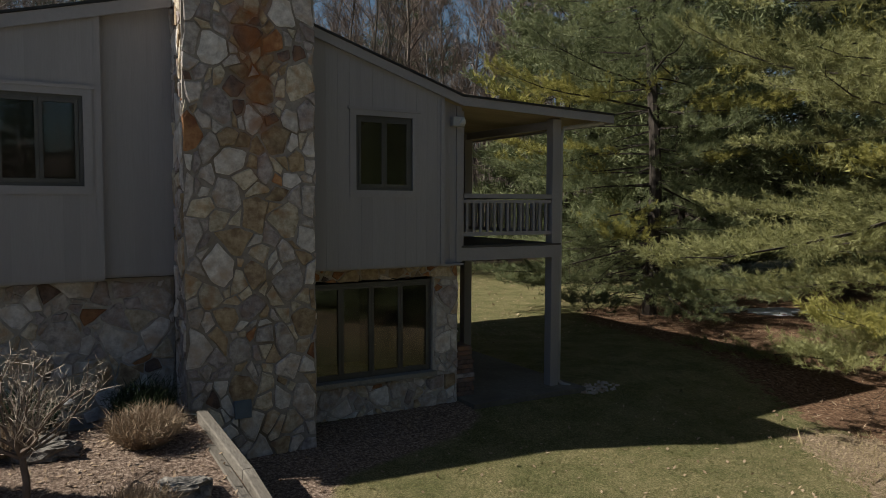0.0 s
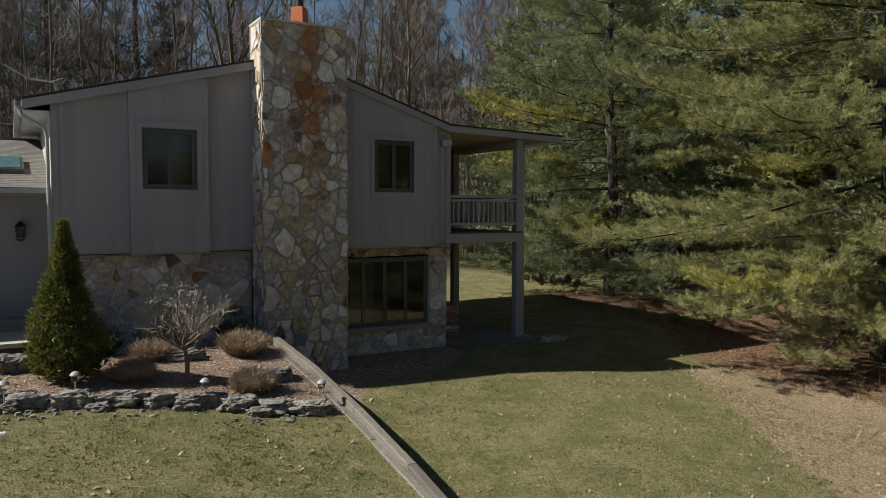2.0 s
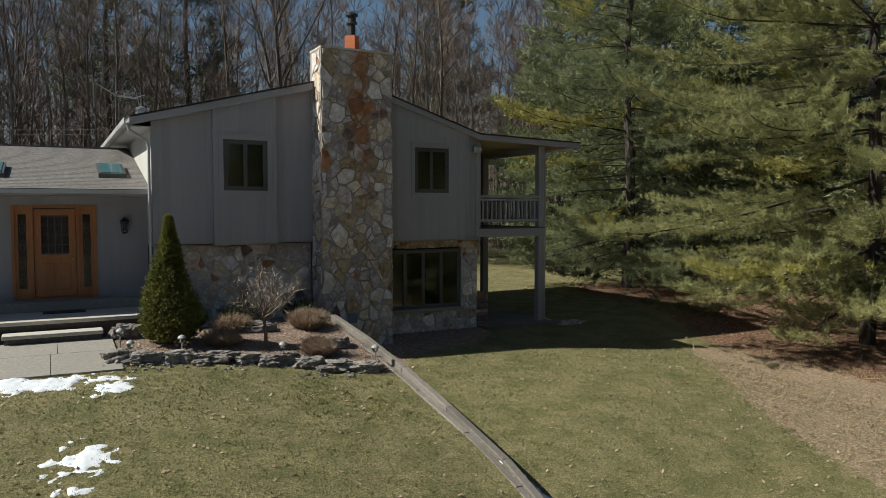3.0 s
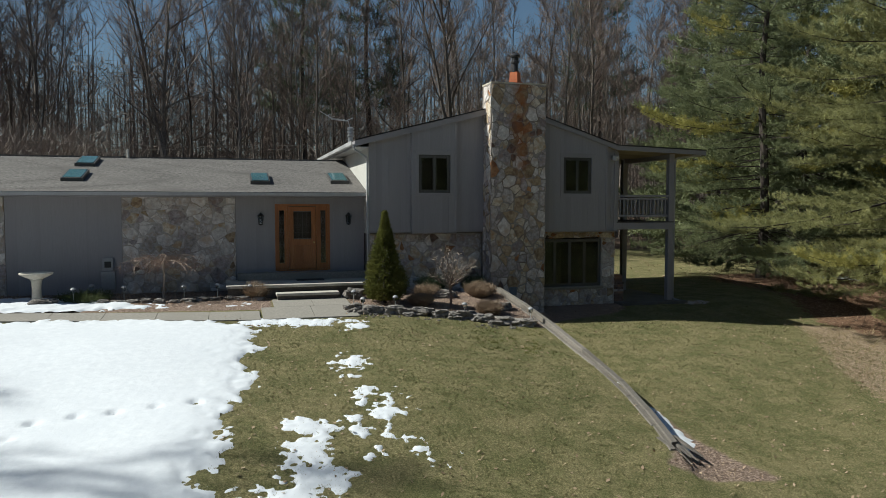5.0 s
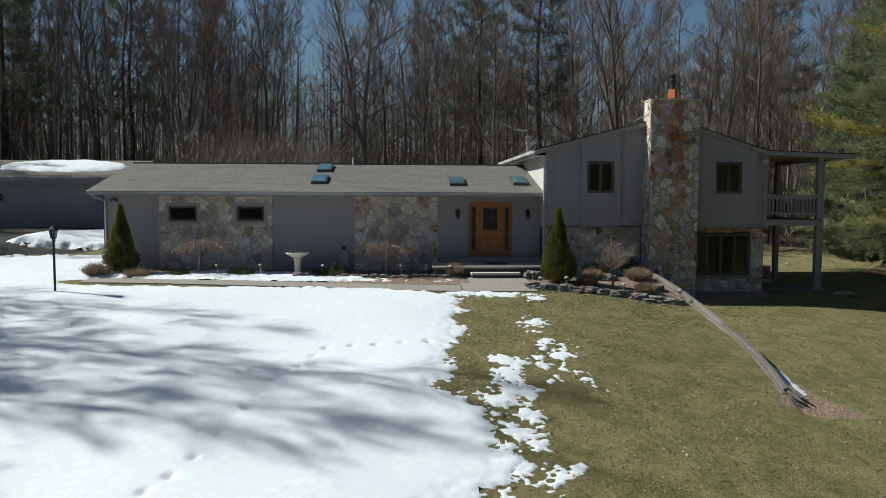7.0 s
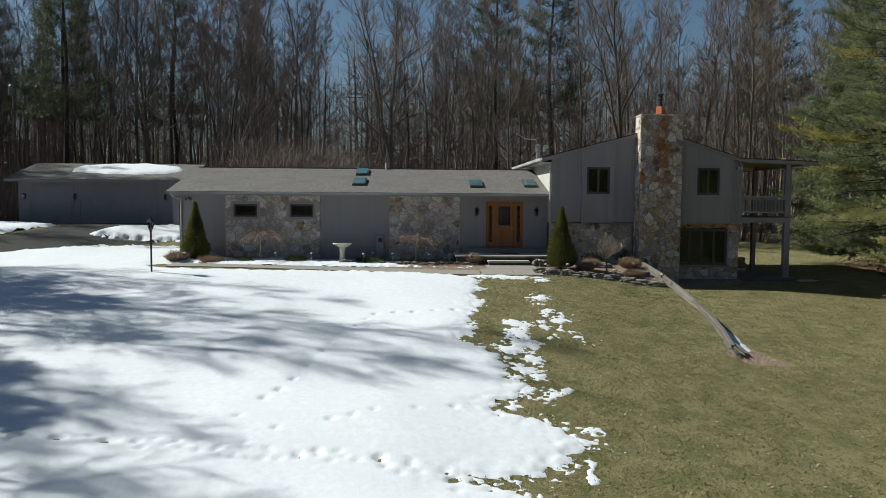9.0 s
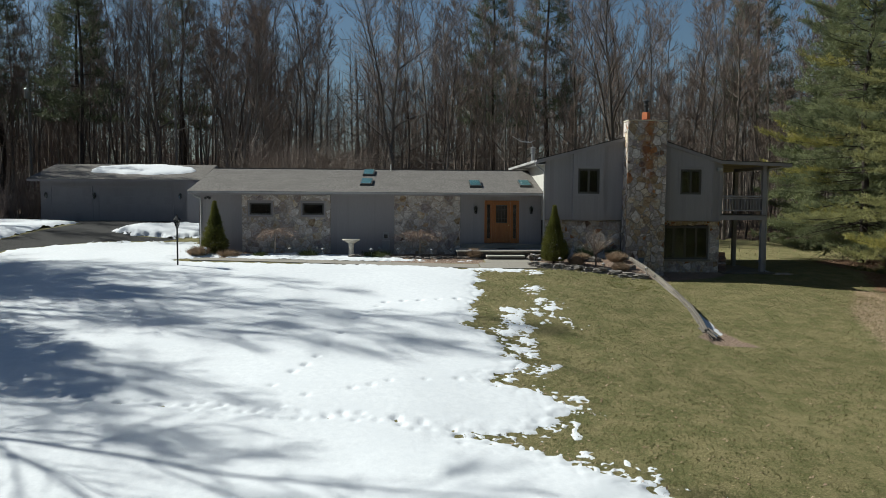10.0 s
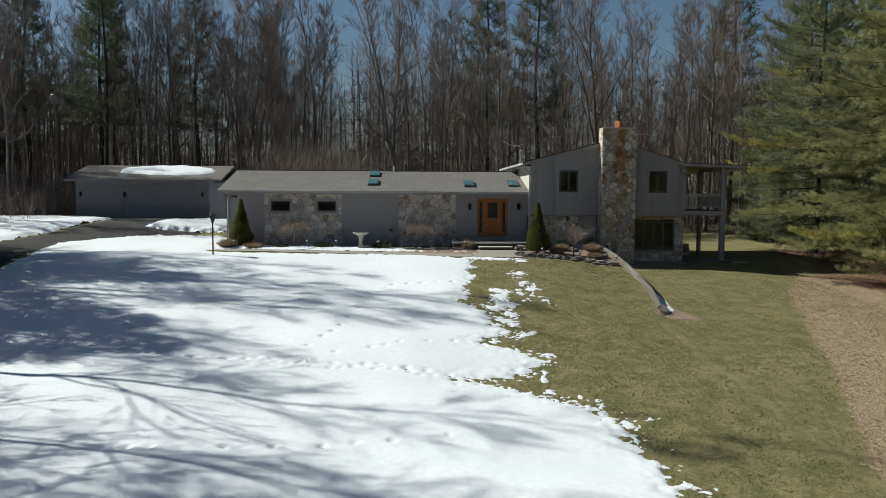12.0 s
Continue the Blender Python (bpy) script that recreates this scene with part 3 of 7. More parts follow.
make_snow("snow", "broad sheet of old snow with animal tracks on the lawn", -27, -1.4, -17, 15.5, 0.07, lambda u, v: np.minimum(inside(u, v, SNOW_MAIN), -0.1 - inside(u, v, DRIVE)), 0.075, 3, PRINTS, TRAIL)
make_snow("snow", "broad snow cover on the far lawn", -60, -26.9, -34, 11.5, 0.3, lambda u, v: np.minimum(np.minimum(inside(u, v, SNOW_MAIN), u + 40), np.where(u < -29.5, -1, -0.1) - inside(u, v, DRIVE)), 0.10, 4)
make_snow("snow", "snow cover on the lower front lawn", -27, -1.0, -34, -16.9, 0.25, lambda u, v: inside(u, v, SNOW_MAIN), 0.10, 6)
SNOW_BITS = [(-3.7, 6.7, 0.6, 0.5), (-4.4, 6.75, 0.6, 0.45), (-2.96, 6.5, 0.6, 0.45), (-2.3, 6.15, 0.32, 0.45), (-2.79, 3.4, 0.40, 0.48), (-2.88, 2.5, 0.17, 0.2), (-2.73, 1.88, 0.1, 0.1), (-3.02, 1.49, 0.2, 0.12), (-2.91, 1.22, 0.14, 0.12),
             (-2.13, 1.56, 0.15, 0.2), (-2.49, 0.82, 0.44, 0.25), (-3.14, 0.61, 0.12, 0.1), (-3.1, 0.15, 0.14, 0.24), (-2.72, 0.1, 0.16, 0.15), (-2.49, -0.1, 0.17, 0.13), (-3.06, -0.55, 0.13, 0.1), (-2.23, -0.53, 0.16, 0.13), (-2.11, -0.89, 0.15, 0.11),
             (-4.1, 0.35, 0.42, 0.4), (-4.05, -0.3, 0.46, 0.5), (-3.98, -1.1, 0.5, 0.5), (-4.35, -1.6, 0.55, 0.45), (-3.92, -2.5, 0.34, 0.5), (-4.2, -3.25, 0.5, 0.45), (-4.02, -3.7, 0.25, 0.4), (-4.5, -4.6, 0.5, 0.4), (-3.9, -4.85, 0.3, 0.2), (-3.7, -7.2, 0.3, 0.25), (-2.2, -12.0, 0.35, 0.3), (-3.4, -10.5, 0.25, 0.2)]
rng = random.Random(41)
while len(SNOW_BITS) < 130:
    bx, by = rng.uniform(-7.5, -0.7), rng.uniform(-16.5, -1.5)
    if -0.9 * rng.random() < float(inside(np.array([bx]), np.array([by]), SNOW_MAIN)[0]) < 0.0:
        SNOW_BITS.append((bx, by, rng.uniform(0.05, 0.15), rng.uniform(0.04, 0.10)))
make_snow("snow", "thawing scraps of snow in the grass", -8.0, -0.3, -16.8, 7.6, 0.045, blobs(SNOW_BITS), 0.045, 8, rough=0.85, bias=0.03, fray=0.3)
make_snow("snow", "snow strip lying along the planting bed", -19.5, -4.2, 8.7, 11.3, 0.07,
          lambda u, v: 0.60 + 0.12 * smoothstep(-9, -12, u) + 0.28 * (np.sin(u * 1.3) * 0.5 + np.sin(u * 0.53 + 1) * 0.5) - np.abs(v - np.interp(u, [-19, -12, -6], [10.1, 9.85, 9.05])) * 0.52 - 0.5 * smoothstep(-10.0, -8.2, u), 0.09, 11)
make_snow("snow", "narrow drift of snow beside the timber edging", 1.9, 3.6, -1.75, 4.5, 0.05, lambda u, v: 0.24 - np.abs(u - wall_x(v) - 0.24) + 0.10 * smoothstep(2.5, 0.2, v) - 0.42 * smoothstep(2.5, 4.4, v) - 0.6 * smoothstep(-0.4, -1.1, v), 0.12, 13, rough=0.3)
make_snow("snow", "bank of shovelled snow beside the garage", -25, -17.8, 15, 23.5, 0.12, lambda u, v: np.maximum(inside(u, v, [(-23.9, 16.6), (-22.4, 16.2), (-19.3, 17.2), (-18.5, 19.5), (-19.5, 22.5), (-21.2, 22.2), (-23.4, 19.4)]), -9), 0.32, 15)
make_snow("snow", "snow beyond the driveway", -47, -26.5, -9, 24, 0.2, lambda u, v: np.minimum(inside(u, v, [(-31.6, 22.4), (-27.2, 20.6), (-28.7, 14.8), (-30.4, 11.9), (-30.9, 4), (-34, -9), (-46, -9), (-46, 21)]), -0.05 - inside(u, v, DRIVE)), 0.2, 17)
make_snow("snow", "thin snow left in the shade of the pines", 17, 30, 6, 20, 0.12, blobs([(21.8, 16.4, 0.9, 0.6), (22.8, 15.3, 1.1, 0.8), (23.8, 14.2, 0.9, 0.8), (25.6, 12.6, 1.0, 0.5), (27.0, 11.6, 0.9, 0.5)]), 0.06, 19)


# ---- the house ----
house = thing("house", "low grey-sided house with stone panels and a tall stone chimney", "house")
APEX_X, APEX_Z = 3.6, 6.73


def roof_line(x, y=0):
    """The top of the two-storey part's roof."""
    return np.interp(x, [-1.45, APEX_X, 7.57, 11.05], [5.42, APEX_Z, 5.46, 5.35])


def columns(bm, xs, z0, top, holes, y0, y1):
    """A wall between y0 and y1 over the stretches xs, with openings (xa, xb, za, zb) cut right through."""
    cuts = sorted(set(list(xs) + [h for hole in holes for h in hole[:2] if xs[0] < h < xs[-1]]))
    for a, b in zip(cuts, cuts[1:]):
        mid, low = (a + b) / 2, z0
        for xa, xb, za, zb in sorted((h for h in holes if h[0] < mid < h[1]), key=lambda h: h[2]):
            if za > low + 1e-4:
                box(bm, a, b, y0, y1, low, za)
            low = zb
        box(bm, a, b, y0, y1, low, 0, lambda x, y: float(top(x)))


def siding(parent, x0, x1, z0, top, holes, y, width=0.203, gap=0.0028, deep=0.025):
    """Grooved upright boards, each length of board a piece, over a sheathing that closes the grooves."""
    bm = bmesh.new()
    columns(bm, [x0, x1], z0, lambda p: float(top(p)) - 0.01, [h for h in holes if h[0] < x1 and h[1] > x0], y + 0.0035, y + 0.02)
    part("sheathing", bm, SIDING, parent)
    x = x0
    while x < x1 - 1e-3:
        end = min(x + width, x1)
        cuts = sorted({x + gap / 2, end - gap / 2, *(h for hole in holes for h in hole[:2] if x + gap < h < end - gap)})
        for a, b in zip(cuts, cuts[1:]):
            low = z0
            for xa, xb, za, zb in sorted((h for h in holes if h[0] < (a + b) / 2 < h[1]), key=lambda h: h[2]):
                if za > low + 1e-4:
                    part("board", boxed((a, b, y, y + deep, low, za)), SIDING, parent)
                low = zb
            bm = bmesh.new()
            box(bm, a, b, y, y + deep, low, 0, lambda p, q: float(top(p)))
            part("board", bm, SIDING, parent)
        x = end


def under(x):
    return roof_line(x) - 0.15


WIN_L, WIN_R, WIN_LOW = (0.56, 1.61, 3.80, 5.01), (5.58, 6.61, 3.80, 5.01), (4.87, 7.21, 0.60, 2.24)
bm = bmesh.new()
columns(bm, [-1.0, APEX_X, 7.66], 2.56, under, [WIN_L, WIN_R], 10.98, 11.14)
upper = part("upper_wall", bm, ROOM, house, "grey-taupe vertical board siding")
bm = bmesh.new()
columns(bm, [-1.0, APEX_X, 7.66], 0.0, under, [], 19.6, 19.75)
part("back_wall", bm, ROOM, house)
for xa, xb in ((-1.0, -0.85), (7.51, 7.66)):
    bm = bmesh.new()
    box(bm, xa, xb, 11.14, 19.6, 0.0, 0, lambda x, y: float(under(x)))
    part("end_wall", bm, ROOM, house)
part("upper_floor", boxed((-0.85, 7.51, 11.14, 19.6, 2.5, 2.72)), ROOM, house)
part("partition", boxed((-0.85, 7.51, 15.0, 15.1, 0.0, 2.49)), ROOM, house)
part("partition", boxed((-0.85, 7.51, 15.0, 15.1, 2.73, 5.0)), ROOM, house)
siding(upper, -1.0, 0.33, 2.56, under, [], 10.86)
siding(upper, 0.33, 1.84, 2.53, under, [WIN_L], 10.74)
siding(upper, 1.84, 2.80, 2.56, under, [], 10.86)
siding(upper, 4.66, 7.24, 2.53, under, [WIN_R], 10.74)
siding(upper, 7.24, 7.66, 2.53, under, [], 10.90)
for q in ((0.33, 0.35, 10.766, 10.86, 2.54, 5.66), (1.82, 1.84, 10.766, 10.86, 2.54, 6.05), (7.22, 7.24, 10.766, 10.9, 2.54, 5.28)):
    part("return_board", boxed(q), TRIM, upper)
for q in ((-1.02, -0.90, 10.835, 10.858, 2.54, 5.36), (7.57, 7.68, 10.875, 10.898, 2.54, 5.28), (7.16, 7.235, 10.717, 10.738, 2.54, 5.38)):
    part("corner_board", boxed(q), TRIM, upper)
for q in ((0.33, 1.84, 10.77, 10.98, 2.50, 2.53), (-1.0, 0.328, 10.89, 10.98, 2.53, 2.56), (1.842, 2.8, 10.89, 10.98, 2.53, 2.56), (4.66, 7.66, 10.77, 11.0, 2.50, 2.53)):
    part("band_board", boxed(q), TRIM, upper)
bm = bmesh.new()
box(bm, -1.03, -1.0, 10.88, 19.75, 2.5, 5.21)
part("west_wall", bm, WHITE_TRIM, house, "sunlit pale painted side wall")


def casement(parent, span, y, sashes, trim=0.1, label="", bar=0.045):
    """A window: trim boards, dark sashes, panes set back, a sill."""
    xa, xb, za, zb = span
    w = part("window", boxed((xa, xb, y + 0.02, y + 0.14, za, za + 0.05), (xa, xb, y + 0.02, y + 0.14, zb - 0.05, zb), (xa, xa + 0.05, y + 0.02, y + 0.14, za + 0.05, zb - 0.05), (xb - 0.05, xb, y + 0.02, y + 0.14, za + 0.05, zb - 0.05)), FRAME, parent, label)
    if trim:
        part("trim", boxed((xa - trim, xa, y - 0.022, y - 0.001, za - trim, zb + trim * 0.8), (xb, xb + trim, y - 0.022, y - 0.001, za - trim, zb + trim * 0.8), (xa, xb, y - 0.022, y - 0.001, zb, zb + trim * 0.8), (xa, xb, y - 0.022, y - 0.001, za - trim, za),
                           (xa - trim - 0.03, xb + trim + 0.03, y - 0.035, y, zb + trim * 0.8, zb + trim * 0.8 + 0.05)), TRIM, w, "grey-taupe trim boards")
    step = (xb - xa - 0.104) / sashes
    for k in range(sashes):
        a, b = xa + 0.052 + k * step, xa + 0.052 + (k + 1) * step - 0.004
        part("sash", boxed((a, b, y + 0.012, y + 0.06, za + 0.052, za + 0.055 + bar), (a, b, y + 0.012, y + 0.06, zb - 0.055 - bar, zb - 0.052), (a, a + bar, y + 0.012, y + 0.06, za + 0.055 + bar, zb - 0.055 - bar), (b - bar, b, y + 0.012, y + 0.06, za + 0.055 + bar, zb - 0.055 - bar)), FRAME, w)
        pane = part("pane", boxed((a + bar, b - bar, y + 0.04, y + 0.046, za + 0.055 + bar, zb - 0.055 - bar)), GLASS, w)
        pane.visible_shadow = False
    return w


casement(house, WIN_L, 10.74, 2, 0.11, "twin casement window with dark bronze sashes")
casement(house, WIN_R, 10.74, 2, 0.11, "twin casement window with dark bronze sashes")
casement(house, WIN_LOW, 11.14, 4, 0, "wide four-light window with dark frames")
part("window_sill", boxed((4.72, 7.25, 10.98, 11.2, 0.52, 0.60), bevel=0.012), CONCRETE, house, "pale ledge under the lower window")


# ---- stone walls: irregular flat stones set in recessed mortar ----
def cells(x0, x1, z0, z1, size, seed, tall=1.0):
    """A rectangle parted into blocky stones of very mixed sizes: weighted cells round scattered seeds."""
    rng = random.Random(seed)
    seeds, tries, many = [], 0, (x1 - x0) * (z1 - z0) / tall / size ** 2
    while tries < many * 18:
        tries += 1
        r = size * (0.95 if tries < many * 0.8 else 0.62 if tries < many * 4 else rng.choice((0.28, 0.4)))
        r *= rng.uniform(0.85, 1.15)
        x, z = rng.uniform(x0, x1), rng.uniform(z0, z1) / tall
        if all((x - a) ** 2 + (z - b) ** 2 > (0.82 * (r + c)) ** 2 * 0.55 for a, b, c in seeds):
            seeds.append((x, z, r))
    done = []
    for i, (x, z, r) in enumerate(seeds):
        poly = [(x0, z0 / tall), (x1, z0 / tall), (x1, z1 / tall), (x0, z1 / tall)]
        for j, (a, b, c) in enumerate(seeds):
            dx, dz = a - x, b - z
            far = dx * dx + dz * dz
            if j == i or far > (4.5 * size) ** 2:
                continue
            skew = 0.42 * math.sin(i * j * 1.7 + i + j)
            nx_, nz_ = dx - skew * dz, dz + skew * dx
            f = 0.5 + (r * r - c * c) / (2 * far) * 0.55
            mx, mz = x + dx * f, z + dz * f
            out = []
            for p, q in zip(poly, poly[1:] + poly[:1]):
                dp, dq = (p[0] - mx) * nx_ + (p[1] - mz) * nz_, (q[0] - mx) * nx_ + (q[1] - mz) * nz_
                if dp <= 0:
                    out.append(p)
                if dp * dq < 0:
                    g = dp / (dp - dq)
                    out.append((p[0] + g * (q[0] - p[0]), p[1] + g * (q[1] - p[1])))
            poly = out
            if len(poly) < 3:
                break
        if len(poly) >= 3:
            poly = [(p + 0.055 * math.sin(q * 7.1 + 3 * math.sin(p * 3.3) + seed), q * tall + 0.055 * math.sin(p * 6.3 + 3 * math.sin(q * 2.9) + seed * 2)) for p, q in poly]
            poly = [(min(max(p, x0), x1), min(max(q, z0), z1)) for p, q in poly]
            area = abs(sum(p[0] * q[1] - q[0] * p[1] for p, q in zip(poly, poly[1:] + poly[:1]))) / 2
            if area > 0.003:
                done.append(((sum(p[0] for p in poly) / len(poly), sum(p[1] for p in poly) / len(poly)), poly))
    return done


def shrunk(poly, gap):
    """The polygon drawn in on all sides."""
    cx, cz = sum(p[0] for p in poly) / len(poly), sum(p[1] for p in poly) / len(poly)
    span = sum(math.hypot(p[0] - cx, p[1] - cz) for p in poly) / len(poly)
    f = max(0.3, 1 - gap / max(span * 0.8, 0.03))
    return [(cx + (a - cx) * f, cz + (b - cz) * f) for a, b in poly]


def rounded(poly, rng):
    """Corners nicked and sides broken, so that a stone reads as split and worn."""
    out = []
    for k in range(len(poly)):
        a, b, c = poly[k - 1], poly[k], poly[(k + 1) % len(poly)]
        for o in (a, c):
            f = rng.uniform(0.02, 0.11)
            out.append((b[0] + (o[0] - b[0]) * f, b[1] + (o[1] - b[1]) * f))
        side = math.hypot(c[0] - b[0], c[1] - b[1])
        if side > 0.14:
            f, w = rng.uniform(0.35, 0.65), rng.uniform(-0.05, 0.025) * side
            out.append((b[0] + (c[0] - b[0]) * f - (c[1] - b[1]) / side * w * -1, b[1] + (c[1] - b[1]) * f - (c[0] - b[0]) / side * w))
    clean = [p for k, p in enumerate(out) if math.hypot(p[0] - out[k - 1][0], p[1] - out[k - 1][1]) > 0.008]
    return clean if len(clean) >= 3 else poly


def stone_face(parent, x0, x1, z0, z1, place, size, seed, pick, holes=(), tall=1.0, proud=0.022, gap=0.021, edge_x=None, joined=None):
    """Stones over a rectangle; place(x, z, out) lays a point on the wall, pick(x, z, rng) chooses the stone's kind."""
    rng = random.Random(seed + 99)
    for (px, pz), poly in cells(x0, x1, z0, z1, size, seed, tall):
        if any(h[0] < px < h[1] and h[2] < pz < h[3] for h in holes):
            continue
        poly = rounded(shrunk(poly, gap * rng.uniform(0.5, 1.6)), rng)
        for h in holes:
            if any(h[0] - 0.03 < p[0] < h[1] + 0.03 and h[2] - 0.03 < p[1] < h[3] + 0.03 for p in poly):
                poly = [((h[0] - 0.02 if px < h[0] else h[1] + 0.02 if px > h[1] else p[0]), (p[1])) if h[0] < p[0] < h[1] and h[2] < p[1] < h[3] and not h[0] < px < h[1] else
                        (p[0], (h[2] - 0.02 if pz < h[2] else h[3] + 0.02)) if h[0] < p[0] < h[1] and h[2] < p[1] < h[3] else p for p in poly]
        out = proud * rng.uniform(0.6, 1.5)
        tx, tz = rng.uniform(-0.06, 0.06), rng.uniform(-0.06, 0.06)
        bm = bmesh.new()
        base = [bm.verts.new(place(a, b, -0.03)) for a, b in poly]
        rim = [bm.verts.new(place(a, b, out * 0.7 + (a - px) * tx + (b - pz) * tz)) for a, b in poly]
        inner = [bm.verts.new(place(px + (a - px) * 0.86, pz + (b - pz) * 0.86, out + (a - px) * tx + (b - pz) * tz + rng.uniform(-0.006, 0.006))) for a, b in poly]
        n_ = len(poly)
        for k in range(n_):
            j = (k + 1) % n_
            bm.faces.new((base[k], base[j], rim[j], rim[k]))
            bm.faces.new((rim[k], rim[j], inner[j], inner[k]))
        bm.faces.new(inner)
        part("stone", bm, pick(px, pz, rng), parent)


def front(y):
    return lambda a, b, out: (a, y - out, b)


def side(x, way):
    """A face that looks along x; its first coordinate is y."""
    return lambda a, b, out: (x + way * out, a, b)


def choose(rng, weights):
    return rng.choices(STONES, weights)[0]


def chimney_stone(x, z, rng):
    streak = abs(x - (3.78 + 0.10 * math.sin(z * 1.6)))
    if z > 2.9 and streak < 0.2 + 0.05 * (z - 3) / 4 and rng.random() < 0.85:
        return choose(rng, (1.5, 0.8, 3, 4, 0.8, 0.6, 0.8))
    if z > 2.9 and streak < 0.45:
        return choose(rng, (2, 2, 2.5, 2.5, 0.5, 0.6, 1))
    return choose(rng, (5, 2.2, 4, 2.2, 0.4, 0.5, 4.0))


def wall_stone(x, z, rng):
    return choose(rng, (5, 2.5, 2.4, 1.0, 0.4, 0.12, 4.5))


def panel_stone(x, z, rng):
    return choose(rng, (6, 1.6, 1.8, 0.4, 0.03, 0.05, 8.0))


CH = (2.77, 4.68, 10.15, 11.0)
chimney = part("chimney", boxed((CH[0] + 0.02, CH[1] - 0.02, CH[2] + 0.02, CH[3], -0.5, 7.26)), MORTAR, house, "tall fieldstone chimney with a rust-brown streak")
stone_face(chimney, CH[0], CH[1], -0.42, 7.27, front(CH[2] + 0.02), 0.29, 21, chimney_stone, tall=1.2, gap=0.016)
stone_face(chimney, CH[2] + 0.03, CH[3] - 0.12, 0.2, 7.25, side(CH[0] + 0.02, -1), 0.33, 22, wall_stone, tall=1.1)
stone_face(chimney, CH[2] + 0.03, CH[3] - 0.12, -0.42, 7.25, side(CH[1] - 0.02, 1), 0.33, 23, wall_stone, tall=1.1)
part("cap", boxed((CH[0] + 0.01, CH[1] - 0.01, CH[2] + 0.005, CH[3] + 0.02, 7.265, 7.315), bevel=0.02), CAP, chimney, "pale mortar cap")
bm = boxed((3.55, 3.93, 10.36, 10.74, 7.3, 7.36))
turned(bm, [(0.2, 0), (0.185, 0.36), (0.17, 0.36), (0.17, 0.3)], 4, (3.74, 10.55, 7.34))
part("clay_flue", bm, CLAY, chimney, "square terracotta flue tile")
bm = bmesh.new()
turned(bm, [(0.09, 0), (0.09, 0.3), (0.14, 0.32), (0.14, 0.36), (0.10, 0.38), (0.10, 0.5), (0.16, 0.52), (0.16, 0.56), (0.03, 0.64)], 14, (3.74, 10.55, 7.68))
part("flue_cap", bm, BLACK, chimney, "black metal flue cap", smooth=False)
bm = bmesh.new()
columns(bm, [4.66, 4.87, 7.21, 7.72], -0.4, lambda x: 2.5, [(4.87, 7.21, 0.52, 2.3)], 11.09, 11.3)
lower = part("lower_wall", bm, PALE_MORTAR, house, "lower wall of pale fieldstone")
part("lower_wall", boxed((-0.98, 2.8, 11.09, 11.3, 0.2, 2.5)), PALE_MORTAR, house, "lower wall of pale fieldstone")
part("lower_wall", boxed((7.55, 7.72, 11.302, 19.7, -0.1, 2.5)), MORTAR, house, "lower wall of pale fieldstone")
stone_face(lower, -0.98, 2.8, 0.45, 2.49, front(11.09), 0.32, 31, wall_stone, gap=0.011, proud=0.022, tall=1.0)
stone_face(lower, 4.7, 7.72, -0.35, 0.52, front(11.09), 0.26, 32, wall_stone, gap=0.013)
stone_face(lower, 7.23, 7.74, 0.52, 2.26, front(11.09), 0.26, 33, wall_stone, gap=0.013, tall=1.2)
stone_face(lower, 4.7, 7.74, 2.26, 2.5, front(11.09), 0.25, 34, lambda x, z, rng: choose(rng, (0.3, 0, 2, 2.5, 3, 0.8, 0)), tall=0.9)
stone_face(lower, 11.1, 12.6, 0.0, 2.45, side(7.72, 1), 0.3, 35, wall_stone, gap=0.013)
part("slate_patch", boxed((3.42, 3.66, 10.09, 10.13, 0.5, 0.76), bevel=0.008), SLATE, chimney, "blue-grey slate square")

# the long wing
W = 11.735
wing = part("wing_wall", boxed((0, 0.001, 14, 14.001, 3, 3.001)), ROOM, house, "long low wing in grey-taupe siding")
WIN_1, WIN_2, DOORWAY = (-15.36, -14.30, 2.67, 3.25), (-12.80, -11.76, 2.67, 3.25), (-3.85, -2.15, 1.34, 3.43)
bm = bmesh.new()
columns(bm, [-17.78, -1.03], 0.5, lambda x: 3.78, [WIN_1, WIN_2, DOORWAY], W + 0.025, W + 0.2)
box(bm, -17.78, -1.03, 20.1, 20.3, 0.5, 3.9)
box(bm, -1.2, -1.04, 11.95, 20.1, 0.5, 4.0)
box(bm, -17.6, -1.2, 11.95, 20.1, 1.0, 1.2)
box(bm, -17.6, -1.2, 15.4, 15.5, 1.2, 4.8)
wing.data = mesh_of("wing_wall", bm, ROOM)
for a, b in ((-17.78, -15.75), (-11.43, -8.33), (-5.05, -1.03)):
    siding(wing, a, b, 0.75, lambda x: 3.76, [DOORWAY], W, width=0.305)
part("frieze", boxed((-17.8, -1.03, W - 0.02, W, 3.66, 3.78)), TRIM, wing)
bm = bmesh.new()
v = [bm.verts.new(p) for p in ((-17.8, W, 0.5), (-17.8, 20.3, 0.5), (-17.8, 20.3, 3.95), (-17.8, 16, 5.0), (-17.8, W, 3.95))]
f = bm.faces.new(v)
bmesh.ops.solidify(bm, geom=[f], thickness=0.12)
part("gable_wall", bm, SIDING, wing)
